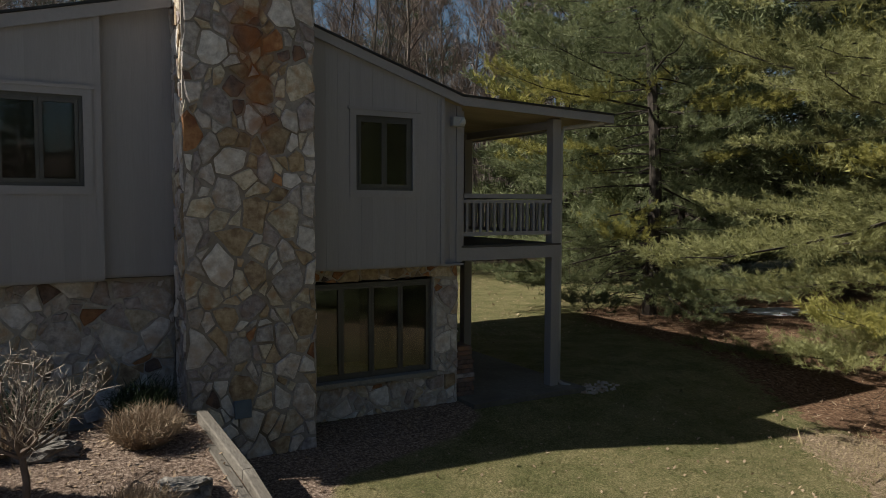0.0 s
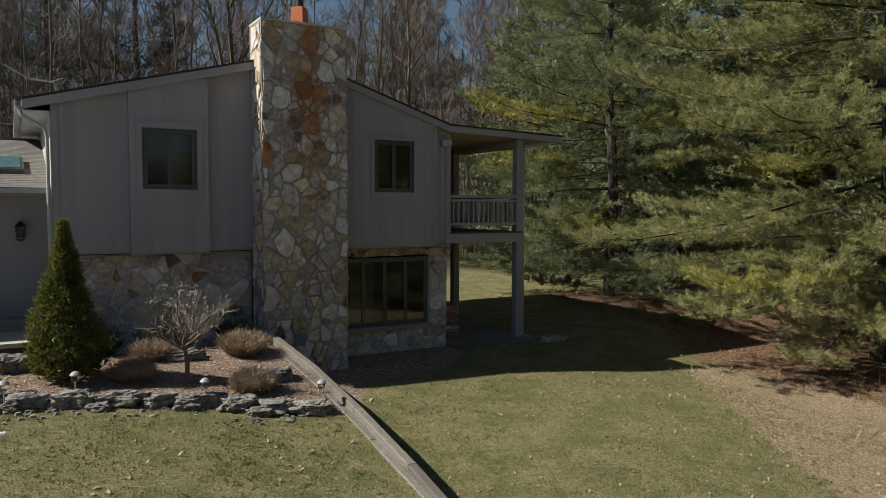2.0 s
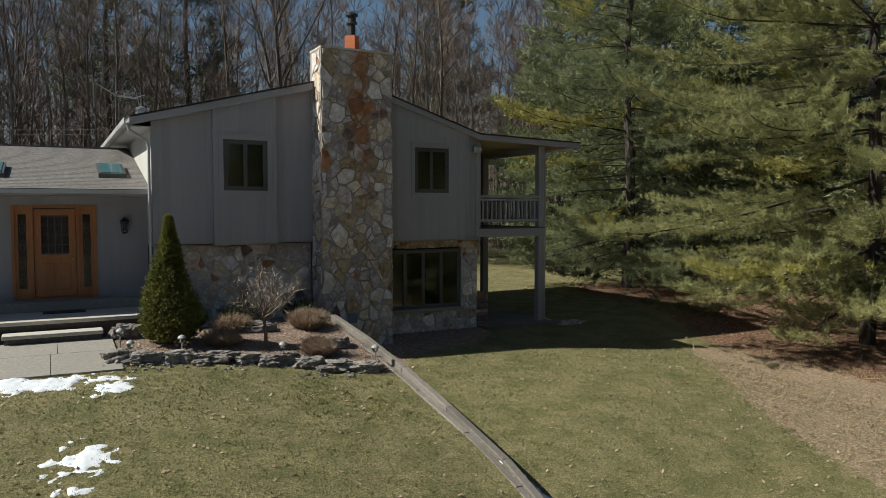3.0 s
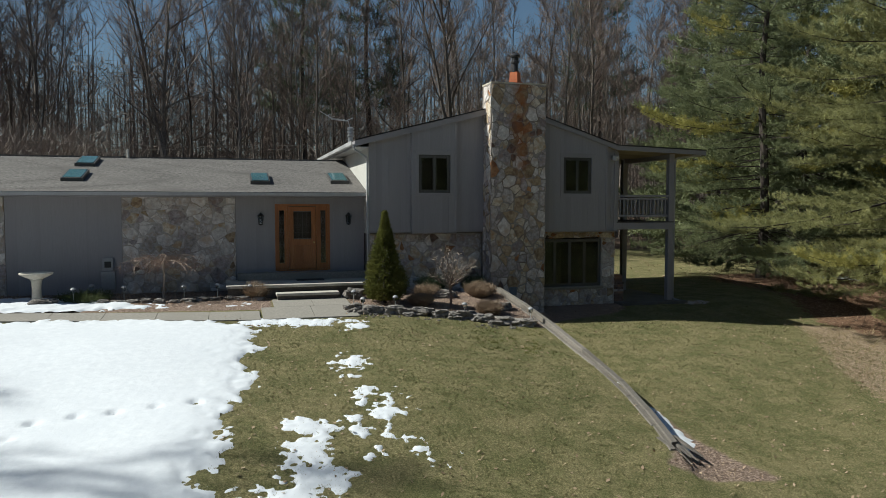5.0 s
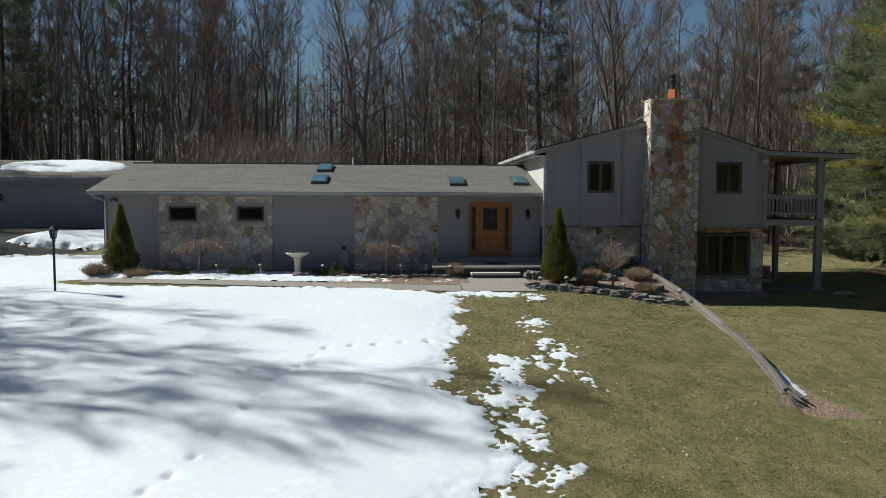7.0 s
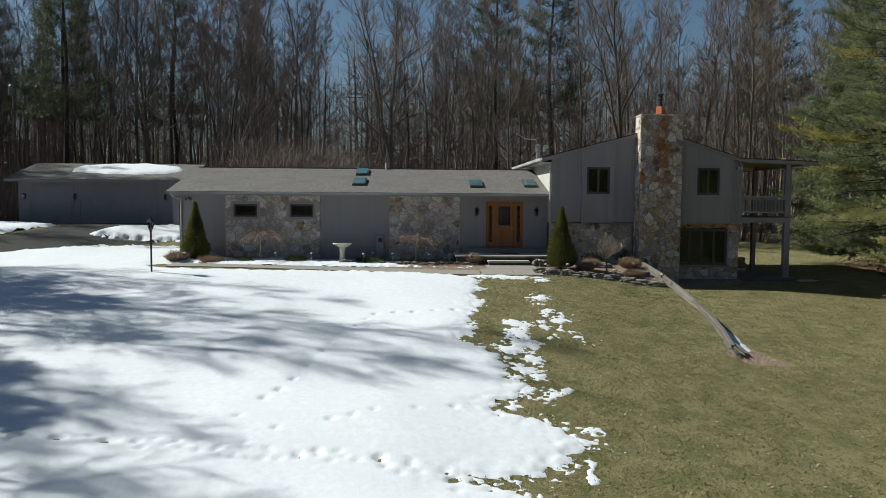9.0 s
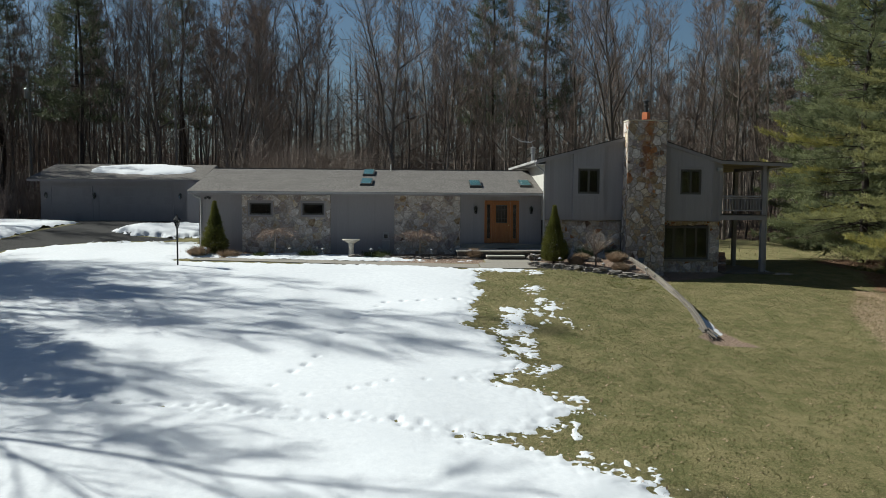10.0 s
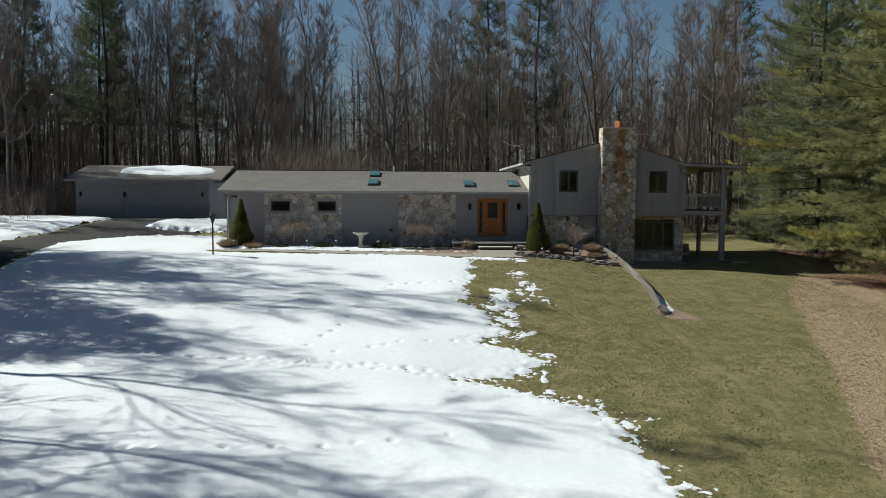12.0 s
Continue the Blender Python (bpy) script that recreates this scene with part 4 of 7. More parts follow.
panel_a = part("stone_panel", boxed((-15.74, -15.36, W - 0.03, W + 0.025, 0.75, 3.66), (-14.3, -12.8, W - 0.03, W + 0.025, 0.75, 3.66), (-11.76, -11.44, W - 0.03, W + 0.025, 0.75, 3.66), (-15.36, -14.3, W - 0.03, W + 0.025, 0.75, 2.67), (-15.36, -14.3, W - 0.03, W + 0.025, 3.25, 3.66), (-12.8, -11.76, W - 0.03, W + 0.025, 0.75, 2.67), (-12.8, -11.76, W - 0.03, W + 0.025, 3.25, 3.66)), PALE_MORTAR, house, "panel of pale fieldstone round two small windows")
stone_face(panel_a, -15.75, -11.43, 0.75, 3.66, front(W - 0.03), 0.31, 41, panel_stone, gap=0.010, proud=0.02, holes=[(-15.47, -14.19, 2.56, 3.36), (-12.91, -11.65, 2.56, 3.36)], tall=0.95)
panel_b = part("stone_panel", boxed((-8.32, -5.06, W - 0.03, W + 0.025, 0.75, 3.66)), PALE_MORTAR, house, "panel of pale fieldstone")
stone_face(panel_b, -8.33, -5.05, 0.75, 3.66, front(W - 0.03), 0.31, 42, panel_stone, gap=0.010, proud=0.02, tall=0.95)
for span in (WIN_1, WIN_2):
    w = casement(house, span, W - 0.05, 1, 0.08, "small wide window with dark panes", 0.02)

# roofs
PITCH = 0.2534


def wing_roof(y):
    return 3.81 + PITCH * (y - 10.98)


def shingled(name, x0, x1, y0, y1, z_of, parent, label, course=0.145, along="y", lip=0.006):
    """A roof slope in overlapping courses; along: the way it climbs."""
    count = round(abs(y1 - y0) / course)
    verts, faces = [], []
    for k in range(count):
        a, b = y0 + (y1 - y0) * k / count, y0 + (y1 - y0) * (k + 1) / count
        corners = [(x0, a, z_of(a) + lip), (x1, a, z_of(a) + lip), (x1, b, z_of(b) + 0.002), (x0, b, z_of(b) + 0.002), (x0, a, z_of(a) - 0.01), (x1, a, z_of(a) - 0.01)]
        if along == "x":
            corners = [(q, p, r) for p, q, r in corners]
        base = len(verts)
        verts += corners
        faces += [(base, base + 1, base + 2, base + 3), (base + 4, base + 5, base + 1, base)]
    return raw(name, verts, faces, SHINGLE, parent, label)


def slab(bm, pts, thick):
    """A roof deck under the given top corners."""
    a = [bm.verts.new(p) for p in pts]
    b = [bm.verts.new((p[0], p[1], p[2] - thick)) for p in pts]
    bm.faces.new(a)
    bm.faces.new(b[::-1])
    for k in range(4):
        j = (k + 1) % 4
        bm.faces.new((a[j], a[k], b[k], b[j]))


bm = bmesh.new()
slab(bm, [(-18.1, 11.0, wing_roof(11.0) - 0.02), (-1.04, 11.0, wing_roof(11.0) - 0.02), (-1.04, 16, wing_roof(16) - 0.02), (-18.1, 16, wing_roof(16) - 0.02)], 0.1)
slab(bm, [(-18.1, 16, wing_roof(16) - 0.02), (-1.04, 16, wing_roof(16) - 0.02), (-1.04, 21.02, wing_roof(10.98) - 0.02), (-18.1, 21.02, wing_roof(10.98) - 0.02)], 0.1)
roof_low = part("wing_roof", bm, TRIM, house, "low shingled roof of the wing")
shingled("shingles", -18.13, -1.04, 10.94, 16.0, wing_roof, roof_low, "weathered grey-brown asphalt shingles")
shingled("shingles", -18.13, -1.04, 21.06, 16.0, lambda y: wing_roof(32.0 - y), roof_low, "weathered grey-brown asphalt shingles")
for k in range(56):
    part("ridge_cap", boxed((-18.1 + k * 0.304, -18.1 + k * 0.304 + 0.295, 15.87, 16.13, wing_roof(16) - 0.02, wing_roof(16) + 0.026)), SHINGLE, roof_low)
part("soffit", boxed((-18.05, -1.04, 11.02, W - 0.02, 3.655, 3.675)), TRIM, roof_low)
part("fascia", boxed((-18.1, -1.04, 10.98, 11.02, 3.68, 3.80), (-18.13, -18.1, 10.98, 16, 3.66, 3.75)), TRIM, roof_low)
bm = bmesh.new()
box(bm, -18.1, -1.04, 10.88, 10.98, 3.70, 3.715)
box(bm, -18.1, -1.04, 10.87, 10.885, 3.70, 3.79)
part("gutter", bm, GUTTER, roof_low, "grey eaves gutter")
part("drip_edge", boxed((-18.13, -1.04, 10.92, 10.98, 3.785, 3.80)), DRIP, roof_low)
part("rake_board", boxed((-18.13, -18.1, 10.98, 11.02, 3.66, 3.8)), TRIM, roof_low)


def skylight(x0, x1, y0, y1):
    """A raised, framed roof window on the wing's slope."""
    s = raw("skylight", [(x, y, wing_roof(y) + h) for h in (-0.02, 0.11) for x, y in ((x0, y0), (x1, y0), (x1, y1), (x0, y1))], [(0, 1, 5, 4), (1, 2, 6, 5), (2, 3, 7, 6), (3, 0, 4, 7), (4, 5, 6, 7)], FRAME, roof_low, "roof window with a dark frame and blue-green glass")
    e = 0.05
    raw("glazing", [(x, y, wing_roof(y) + h) for h in (0.112, 0.125) for x, y in ((x0 + e, y0 + e), (x1 - e, y0 + e), (x1 - e, y1 - e), (x0 + e, y1 - e))], [(0, 1, 5, 4), (1, 2, 6, 5), (2, 3, 7, 6), (3, 0, 4, 7), (4, 5, 6, 7)], SKYLIGHT, s)


for sx, sy in ((-10.04, 12.2), (-10.04, 14.35), (-4.58, 11.95), (-2.05, 12.1)):
    skylight(sx, sx + 0.6, sy, sy + 1.2)
bm = bmesh.new()
turned(bm, [(0.045, 0), (0.045, 0.34), (0.035, 0.34)], 10, (-8.6, 15.85, 5.02))
part("vent_pipe", bm, WHITE_TRIM, roof_low, "white plastic vent pipe")

bm = bmesh.new()
for xa, xb in ((-1.45, APEX_X), (APEX_X, 7.57), (7.57, 11.05)):
    slab(bm, [(xa, 10.70, roof_line(xa) - 0.03), (xb, 10.70, roof_line(xb) - 0.03), (xb, 20.1, roof_line(xb) - 0.03), (xa, 20.1, roof_line(xa) - 0.03)], 0.12)
roof_high = part("upper_roof", bm, SOFFIT, house, "low-pitched roof running on over the balcony")
shingled("shingles", 10.66, 20.15, -1.48, APEX_X, roof_line, roof_high, "weathered grey-brown asphalt shingles", along="x")
shingled("shingles", 10.66, 20.15, 7.57, APEX_X, roof_line, roof_high, "weathered grey-brown asphalt shingles", along="x")
shingled("shingles", 10.66, 20.15, 11.08, 7.57, roof_line, roof_high, "weathered grey-brown asphalt shingles", along="x")


def rake(bm, xs, y0, y1, top, deep):
    for a, b in zip(xs, xs[1:]):
        v = [bm.verts.new((x, y, float(roof_line(x)) + dz)) for x, y, dz in ((a, y0, top - deep), (b, y0, top - deep), (b, y1, top - deep), (a, y1, top - deep), (a, y0, top), (b, y0, top), (b, y1, top), (a, y1, top))]
        for q in ((3, 2, 1, 0), (4, 5, 6, 7), (0, 1, 5, 4), (1, 2, 6, 5), (2, 3, 7, 6), (3, 0, 4, 7)):
            bm.faces.new([v[k] for k in q])


for a, b, deep_ in ((-1.45, 2.76, 0.17), (4.69, 7.569, 0.15), (7.571, 11.05, 0.15)):
    bm = bmesh.new()
    rake(bm, [a, b], 10.665, 10.70, -0.02, deep_)
    part("fascia", bm, TRIM, roof_high, "grey-taupe rake board")
    bm = bmesh.new()
    rake(bm, [a - 0.02 * (a < 0), b + 0.03 * (b > 11)], 10.64, 10.69, 0.018, 0.034)
    part("drip_edge", bm, DRIP, roof_high)
part("eave_board", boxed((-1.48, -1.45, 10.68, 20.1, 5.22, 5.39)), TRIM, roof_high)
part("eave_board", boxed((11.05, 11.08, 10.68, 20.1, 5.16, 5.32)), TRIM, roof_high)
part("eave_soffit", boxed((-1.45, -1.03, 10.71, 20.1, 5.20, 5.22)), GUTTER, roof_high, "pale grey soffit")
bm = boxed((-1.58, -1.48, 10.68, 20.1, 5.26, 5.275), (-1.59, -1.575, 10.68, 20.1, 5.275, 5.39))
tube(bm, [(-1.53, 10.72, 5.26), (-1.48, 10.74, 5.12), (-1.12, 10.79, 4.9), (-1.08, 10.8, 4.74), (-1.08, 10.8, 0.75)], [0.035] * 5, 8)
part("gutter", bm, GUTTER, roof_high, "pale grey gutter and downspout")
bm = bmesh.new()
turned(bm, [(0.1, 0), (0.1, 0.62), (0.15, 0.64), (0.15, 0.70), (0.11, 0.71), (0.11, 0.76), (0.15, 0.78), (0.15, 0.84), (0.11, 0.85), (0.11, 0.9), (0.15, 0.92), (0.15, 0.97), (0.02, 1.03)], 14, (-0.54, 17.45, 5.5))
vent = part("vent_pipe", bm, METAL, roof_high, "banded metal vent pipe")
bm = bmesh.new()
tube(bm, [(-0.55, 17.5, 6.4), (-0.62, 17.5, 6.75), (-1.3, 17.5, 6.8)], [0.02, 0.02, 0.015], 5)
tube(bm, [(-1.75, 17.4, 7.1), (-1.3, 17.5, 6.85), (-0.7, 17.6, 6.78), (-0.4, 17.6, 6.9)], [0.015, 0.02, 0.02, 0.012], 5)
for k in range(5):
    tube(bm, [(-1.6 + 0.2 * k, 17.25, 7.0 - 0.05 * k), (-1.6 + 0.2 * k, 17.75, 7.02 - 0.05 * k)], [0.008, 0.008], 4)
part("aerial", bm, METAL, roof_high, "thin metal roof aerial")
bm = bmesh.new()
tube(bm, [(6.5, 16.0, 5.4), (6.5, 16.0, 7.5)], [0.025, 0.02], 6)
for k in range(6):
    tube(bm, [(5.9 + 0.2 * k, 15.6 + 0.03 * k, 7.45), (5.9 + 0.2 * k, 16.4 - 0.03 * k, 7.45)], [0.008, 0.008], 4)
tube(bm, [(5.8, 16.0, 7.45), (7.0, 16.0, 7.45)], [0.012, 0.012], 4)
part("aerial", bm, METAL, roof_high, "thin metal roof aerial")

# entrance
stoop = thing("entrance_stoop", "broad concrete stoop with an upper step before the door", "stoop", (-3.2, 10.4, 0.7))
# Pale slabs over dark bases: sun and shade are put into their colours.
part("platform", boxed((-5.36 + 3.2, -1.06 + 3.2, -0.62, 1.33, 0.312, 0.39), bevel=0.015), STEP_CONCRETE, stoop)
part("base", boxed((-5.31 + 3.2, -1.08 + 3.2, -0.55, 1.33, -0.35, 0.31)), BLOCK, stoop, "masonry base darkened to carry its shade")
part("upper_step", boxed((-5.02 + 3.2, -1.06 + 3.2, 0.85, 1.33, 0.394, 0.60), bevel=0.01), CONCRETE, stoop)
step = tagged(new("concrete_step"), "long concrete step with a rounded nosing", "step")
part("tread", boxed((-0.9, 0.9, -0.2, 0.24, 0.13, 0.21), bevel=0.03), STEP_CONCRETE, step)
part("base", boxed((-0.86, 0.86, -0.15, 0.24, -0.12, 0.128)), BLOCK, step, "masonry base darkened to carry its shade")
step.location = (-3.08, 9.5, 0.68)
door = part("front_door", boxed((-3.42, -2.58, W + 0.055, W + 0.10, 1.37, 2.32), (-3.42, -3.28, W + 0.055, W + 0.10, 2.32, 3.36), (-2.72, -2.58, W + 0.055, W + 0.10, 2.32, 3.36), (-3.28, -2.72, W + 0.055, W + 0.10, 3.22, 3.36)), DOOR_WOOD, house, "honey-stained oak door with a leaded glass light")
part("door_panel", boxed((-3.30, -3.03, W + 0.035, W + 0.056, 1.52, 2.12), (-2.97, -2.70, W + 0.035, W + 0.056, 1.52, 2.12), bevel=0.014), DOOR_WOOD, door)
part("door_light", boxed((-3.28, -2.72, W + 0.07, W + 0.078, 2.32, 3.22)), GLASS, door, "leaded glass light")
for k in range(1, 4):
    part("leading", boxed((-3.28 + 0.56 * k / 4 - 0.006, -3.28 + 0.56 * k / 4 + 0.006, W + 0.06, W + 0.07, 2.32, 3.22)), LEAD, door, "grey lead came")
    part("leading", boxed((-3.28, -2.72, W + 0.054, W + 0.059, 2.32 + 0.9 * k / 4 - 0.006, 2.32 + 0.9 * k / 4 + 0.006)), LEAD, door, "grey lead came")
for z in (2.33, 3.19):
    part("leading", boxed((-3.28, -2.72, W + 0.048, W + 0.053, z, z + 0.02)), LEAD, door, "grey lead came")
bm = bmesh.new()
turned(bm, [(0.03, 0), (0.03, 0.02), (0.015, 0.03), (0.035, 0.05), (0.02, 0.075)], 10)
bmesh.ops.rotate(bm, verts=bm.verts, cent=(0, 0, 0), matrix=Matrix.Rotation(radians(90), 3, "X"))
bmesh.ops.translate(bm, verts=bm.verts, vec=(-2.65, W + 0.055, 2.22))
part("door_knob", bm, BRASS, door, "brass knob")
part("door_frame", boxed((-3.86, -3.80, W - 0.03, W + 0.12, 1.34, 3.44), (-2.20, -2.14, W - 0.03, W + 0.12, 1.34, 3.44), (-3.80, -2.20, W - 0.03, W + 0.12, 3.38, 3.44), (-3.50, -3.43, W - 0.02, W + 0.12, 1.34, 3.38), (-2.57, -2.50, W - 0.02, W + 0.12, 1.34, 3.38), (-3.8, -2.2, W - 0.03, W + 0.13, 1.325, 1.36)), DOOR_WOOD, house, "honey-stained oak door surround")
for xa, xb in ((-3.80, -3.50), (-2.50, -2.20)):
    sl = part("sidelight", boxed((xa, xa + 0.07, W + 0.03, W + 0.09, 1.36, 3.38), (xb - 0.07, xb, W + 0.03, W + 0.09, 1.36, 3.38), (xa + 0.07, xb - 0.07, W + 0.03, W + 0.09, 1.36, 1.56), (xa + 0.07, xb - 0.07, W + 0.03, W + 0.09, 3.24, 3.38)), DOOR_WOOD, house, "narrow side window with leaded panes")
    part("pane", boxed((xa + 0.005, xb - 0.005, W + 0.06, W + 0.066, 1.4, 3.36)), GLASS, sl)
    for k in range(1, 5):
        zc = 1.4 + k * 0.38
        part("leading", boxed((xa + 0.07, xb - 0.07, W + 0.052, W + 0.058, zc, zc + 0.012)), LEAD, sl, "grey lead came")
        bm = bmesh.new()
        tube(bm, [((xa + xb) / 2 + 0.055 * math.cos(math.pi * q / 6), W + 0.045, zc + 0.12 * math.sin(math.pi * q / 6)) for q in range(13)], [0.007] * 13, 4)
        part("leading_oval", bm, LEAD, sl, "grey lead came bent to an oval")
mat_ = part("door_mat", boxed((-0.42, 0.42, -0.2, 0.2, 0, 0.02), bevel=0.006), BLACK)
mat_.location = (-2.86, 11.0, 1.092)
tagged(mat_, "dark rubber doormat on the stoop", "doormat")


def wall_lantern(x, z):
    """A black lantern on a bracket: body, glass, roof."""
    t = thing("wall_lantern", "black carriage lantern on the siding", "lantern", (x, W - 0.002, z), "lanterns beside the door")
    part("back_plate", boxed((-0.05, 0.05, -0.015, 0.0, -0.14, 0.12), bevel=0.006), BLACK, t)
    bm = bmesh.new()
    tube(bm, [(0, 0, 0.08), (0, -0.06, 0.17), (0, -0.12, 0.16)], [0.012] * 3, 6)
    part("bracket", bm, BLACK, t)
    bm = bmesh.new()
    turned(bm, [(0.02, 0.16), (0.04, 0.14), (0.1, 0.08), (0.1, 0.07), (0.085, 0.06)], 6, (0, -0.13, 0.0))
    turned(bm, [(0.06, -0.2), (0.07, -0.18), (0.03, -0.22)], 6, (0, -0.13, 0.0))
    for k in range(6):
        a = math.pi * k / 3
        tube(bm, [(0.062 * math.cos(a), -0.13 + 0.062 * math.sin(a), -0.19), (0.088 * math.cos(a), -0.13 + 0.088 * math.sin(a), 0.07)], [0.008, 0.008], 4)
    part("cage", bm, BLACK, t)
    bm = bmesh.new()
    turned(bm, [(0.055, -0.18), (0.078, 0.06)], 6, (0, -0.13, 0.0))
    part("lamp_glass", bm, GLASS, t)
    return t


first = wall_lantern(-4.3, 3.0)
copy_thing(first, pose(-1.55, W - 0.002, 3.0))
flood = thing("flood_light", "small dark twin floodlight under the eave", "floodlight", (-17.35, W - 0.002, 3.5))
part("base", boxed((-0.05, 0.05, -0.05, 0, -0.05, 0.05), bevel=0.01), BLACK, flood)
for sx in (-0.1, 0.1):
    bm = bmesh.new()
    turned(bm, [(0.03, 0), (0.065, 0.1), (0.06, 0.12)], 10)
    bmesh.ops.rotate(bm, verts=bm.verts, cent=(0, 0, 0), matrix=Matrix.Rotation(radians(120), 3, "X"))
    bmesh.ops.translate(bm, verts=bm.verts, vec=(sx, -0.06, 0.01))
    part("lamp_head", bm, BLACK, flood)
bm = bmesh.new()
tube(bm, [(-17.95, 10.94, 3.72), (-17.9, 11.1, 3.6), (-17.72, 11.66, 3.45), (-17.7, 11.69, 3.2), (-17.7, 11.69, 0.7)], [0.035] * 5, 8)
part("downspout", bm, GUTTER, house, "grey metal downspout")

meter = thing("utility_meter", "grey electric meter box on the siding", "meter box", (-8.72, W - 0.002, 0.9))
part("cabinet", boxed((-0.19, 0.19, -0.16, 0.0, 0.0, 0.55), bevel=0.015), PLASTIC, meter)
part("meter_case", boxed((-0.15, 0.15, -0.13, 0.0, 0.56, 0.95), bevel=0.02), PLASTIC, meter)
part("dial", boxed((-0.09, 0.09, -0.145, -0.13, 0.66, 0.84), bevel=0.006), BLACK, meter, "black meter face")

# balcony with its posts and railing
deck = thing("balcony", "raised grey timber balcony with turned-out railing", "balcony", (7.66, 10.95, 0.0))
part("beam", boxed((-0.02, 2.345, -0.03, 0.09, 2.56, 2.79), (2.22, 2.31, 0.09, 3.4, 2.56, 2.79)), TRIM, deck)
for k in range(24):
    part("deck_board", boxed((0.0, 2.32, -0.03 + k * 0.145, -0.03 + k * 0.145 + 0.138, 2.795, 2.83)), DECKWOOD, deck)
for px, py, pz in ((2.12, 0.0, 0.0), (2.12, 3.2, 0.0)):
    post = part("post", boxed((px, px + 0.2, py, py + 0.2, -0.1, 5.22), bevel=0.012), TRIM, deck)
part("wall_post", boxed((0.005, 0.12, 0.02, 0.14, 2.80, 5.24)), TRIM, deck)
part("roof_beam", boxed((2.17, 2.27, 0.205, 3.5, 5.05, 5.2)), TRIM, deck)
part("rail", boxed((0.1, 2.13, 0.02, 0.11, 3.69, 3.77), (0.1, 2.13, 0.04, 0.09, 3.0, 3.07), (0.1, 2.13, 0.04, 0.09, 3.60, 3.66)), TRIM, deck)
part("side_rail", boxed((2.17, 2.27, 0.2, 3.2, 3.69, 3.77), (2.2, 2.25, 0.2, 3.2, 3.0, 3.07), (2.2, 2.25, 0.2, 3.2, 3.6, 3.66)), TRIM, deck)
for k in range(13):
    part("baluster", boxed((0.19 + k * 0.15, 0.235 + k * 0.15, 0.045, 0.085, 3.07, 3.60)), TRIM, deck)
for k in range(19):
    part("baluster", boxed((2.2, 2.245, 0.32 + k * 0.15, 0.365 + k * 0.15, 3.07, 3.60)), TRIM, deck)
bm = bmesh.new()
tube(bm, [(3.3, -0.1, 5.2), (2.8, 0.0, 5.12), (2.44, 0.08, 5.06), (2.40, 0.1, 4.9), (2.40, 0.1, 0.1), (2.43, 0.0, 0.03), (2.52, -0.12, 0.0)], [0.04] * 7, 8)
part("downspout", bm, GUTTER, deck, "pale metal downspout")
box_ = part("flood_light", boxed((-0.12, 0.12, -0.06, 0.06, -0.08, 0.08), bevel=0.012), GUTTER)
bm = bmesh.new()
turned(bm, [(0.05, 0), (0.055, 0.05), (0.03, 0.09)], 10, (0.06, -0.08, -0.04))
part("lamp_head", bm, WHITE_TRIM, box_)
box_.location = (7.55, 10.82, 5.02)
tagged(box_, "small pale floodlight on the corner of the siding", "floodlight")
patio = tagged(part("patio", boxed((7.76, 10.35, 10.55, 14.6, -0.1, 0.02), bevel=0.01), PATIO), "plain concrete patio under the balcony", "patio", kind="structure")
stack = thing("stone_stack", "stack of dark flat stones by the house corner", "stone stack", (7.92, 11.35, 0.02))
rng = random.Random(5)
for k in range(11):
    bm = boxed((-0.17 + rng.uniform(-0.03, 0.03), 0.2 + rng.uniform(-0.04, 0.04), -0.2, 0.2, k * 0.085, k * 0.085 + 0.08), bevel=0.015)
    part("stone", bm, rng.choice([STONES[5], STONES[1], STONES[5]]), stack)

# garage
garage = thing("garage", "low grey garage with two wide doors", "garage", (0, 0, 0))
GY, GB = 24.0, 1.95
gw = part("garage_wall", boxed((-31.3, -21.6, GY, GY + 0.2, GB - 0.4, 4.6), (-31.3, -31.1, GY + 0.2, 31, GB - 0.4, 4.6), (-21.8, -21.6, GY + 0.2, 31, GB - 0.4, 4.7), (-31.3, -21.6, 30.8, 31, GB - 0.4, 4.6)), SIDING, garage)
part("service_wall", boxed((-21.6, -18.6, 22.6, 22.8, 1.0, 4.4)), SIDING, garage)
for xa, xb in ((-30.6, -28.1), (-27.6, -23.0)):
    d = part("garage_door", boxed((xa, xb, GY - 0.02, GY + 0.002, GB, GB + 2.15)), SIDING, garage, "grey-taupe overhead door")
    for k in range(4):
        part("panel", boxed((xa + 0.03, xb - 0.03, GY - 0.035, GY - 0.021, GB + 0.03 + k * 0.53, GB + 0.51 + k * 0.53)), SIDING, d)
    part("door_trim", boxed((xa - 0.1, xa, GY - 0.045, GY, GB, GB + 2.25), (xb, xb + 0.1, GY - 0.045, GY, GB, GB + 2.25), (xa, xb, GY - 0.045, GY, GB + 2.15, GB + 2.25)), TRIM, d)
for gx in (-30.9, -27.85, -22.4):
    copy_thing(first, pose(gx, GY - 0.03, 3.6))
bm = bmesh.new()
slab(bm, [(-31.9, GY - 0.5, 4.62), (-21.0, GY - 0.5, 4.62), (-21.0, 27.6, 5.74), (-31.9, 27.6, 5.74)], 0.16)
slab(bm, [(-31.9, 27.6, 5.74), (-21.0, 27.6, 5.74), (-21.0, 31.6, 4.5), (-31.9, 31.6, 4.5)], 0.16)
gr = part("garage_roof", bm, TRIM, garage)
shingled("shingles", -31.92, -20.98, GY - 0.53, 27.6, lambda y: 4.62 + (y - GY + 0.5) * 1.12 / 4.1 + 0.01, gr, "dark weathered shingles")
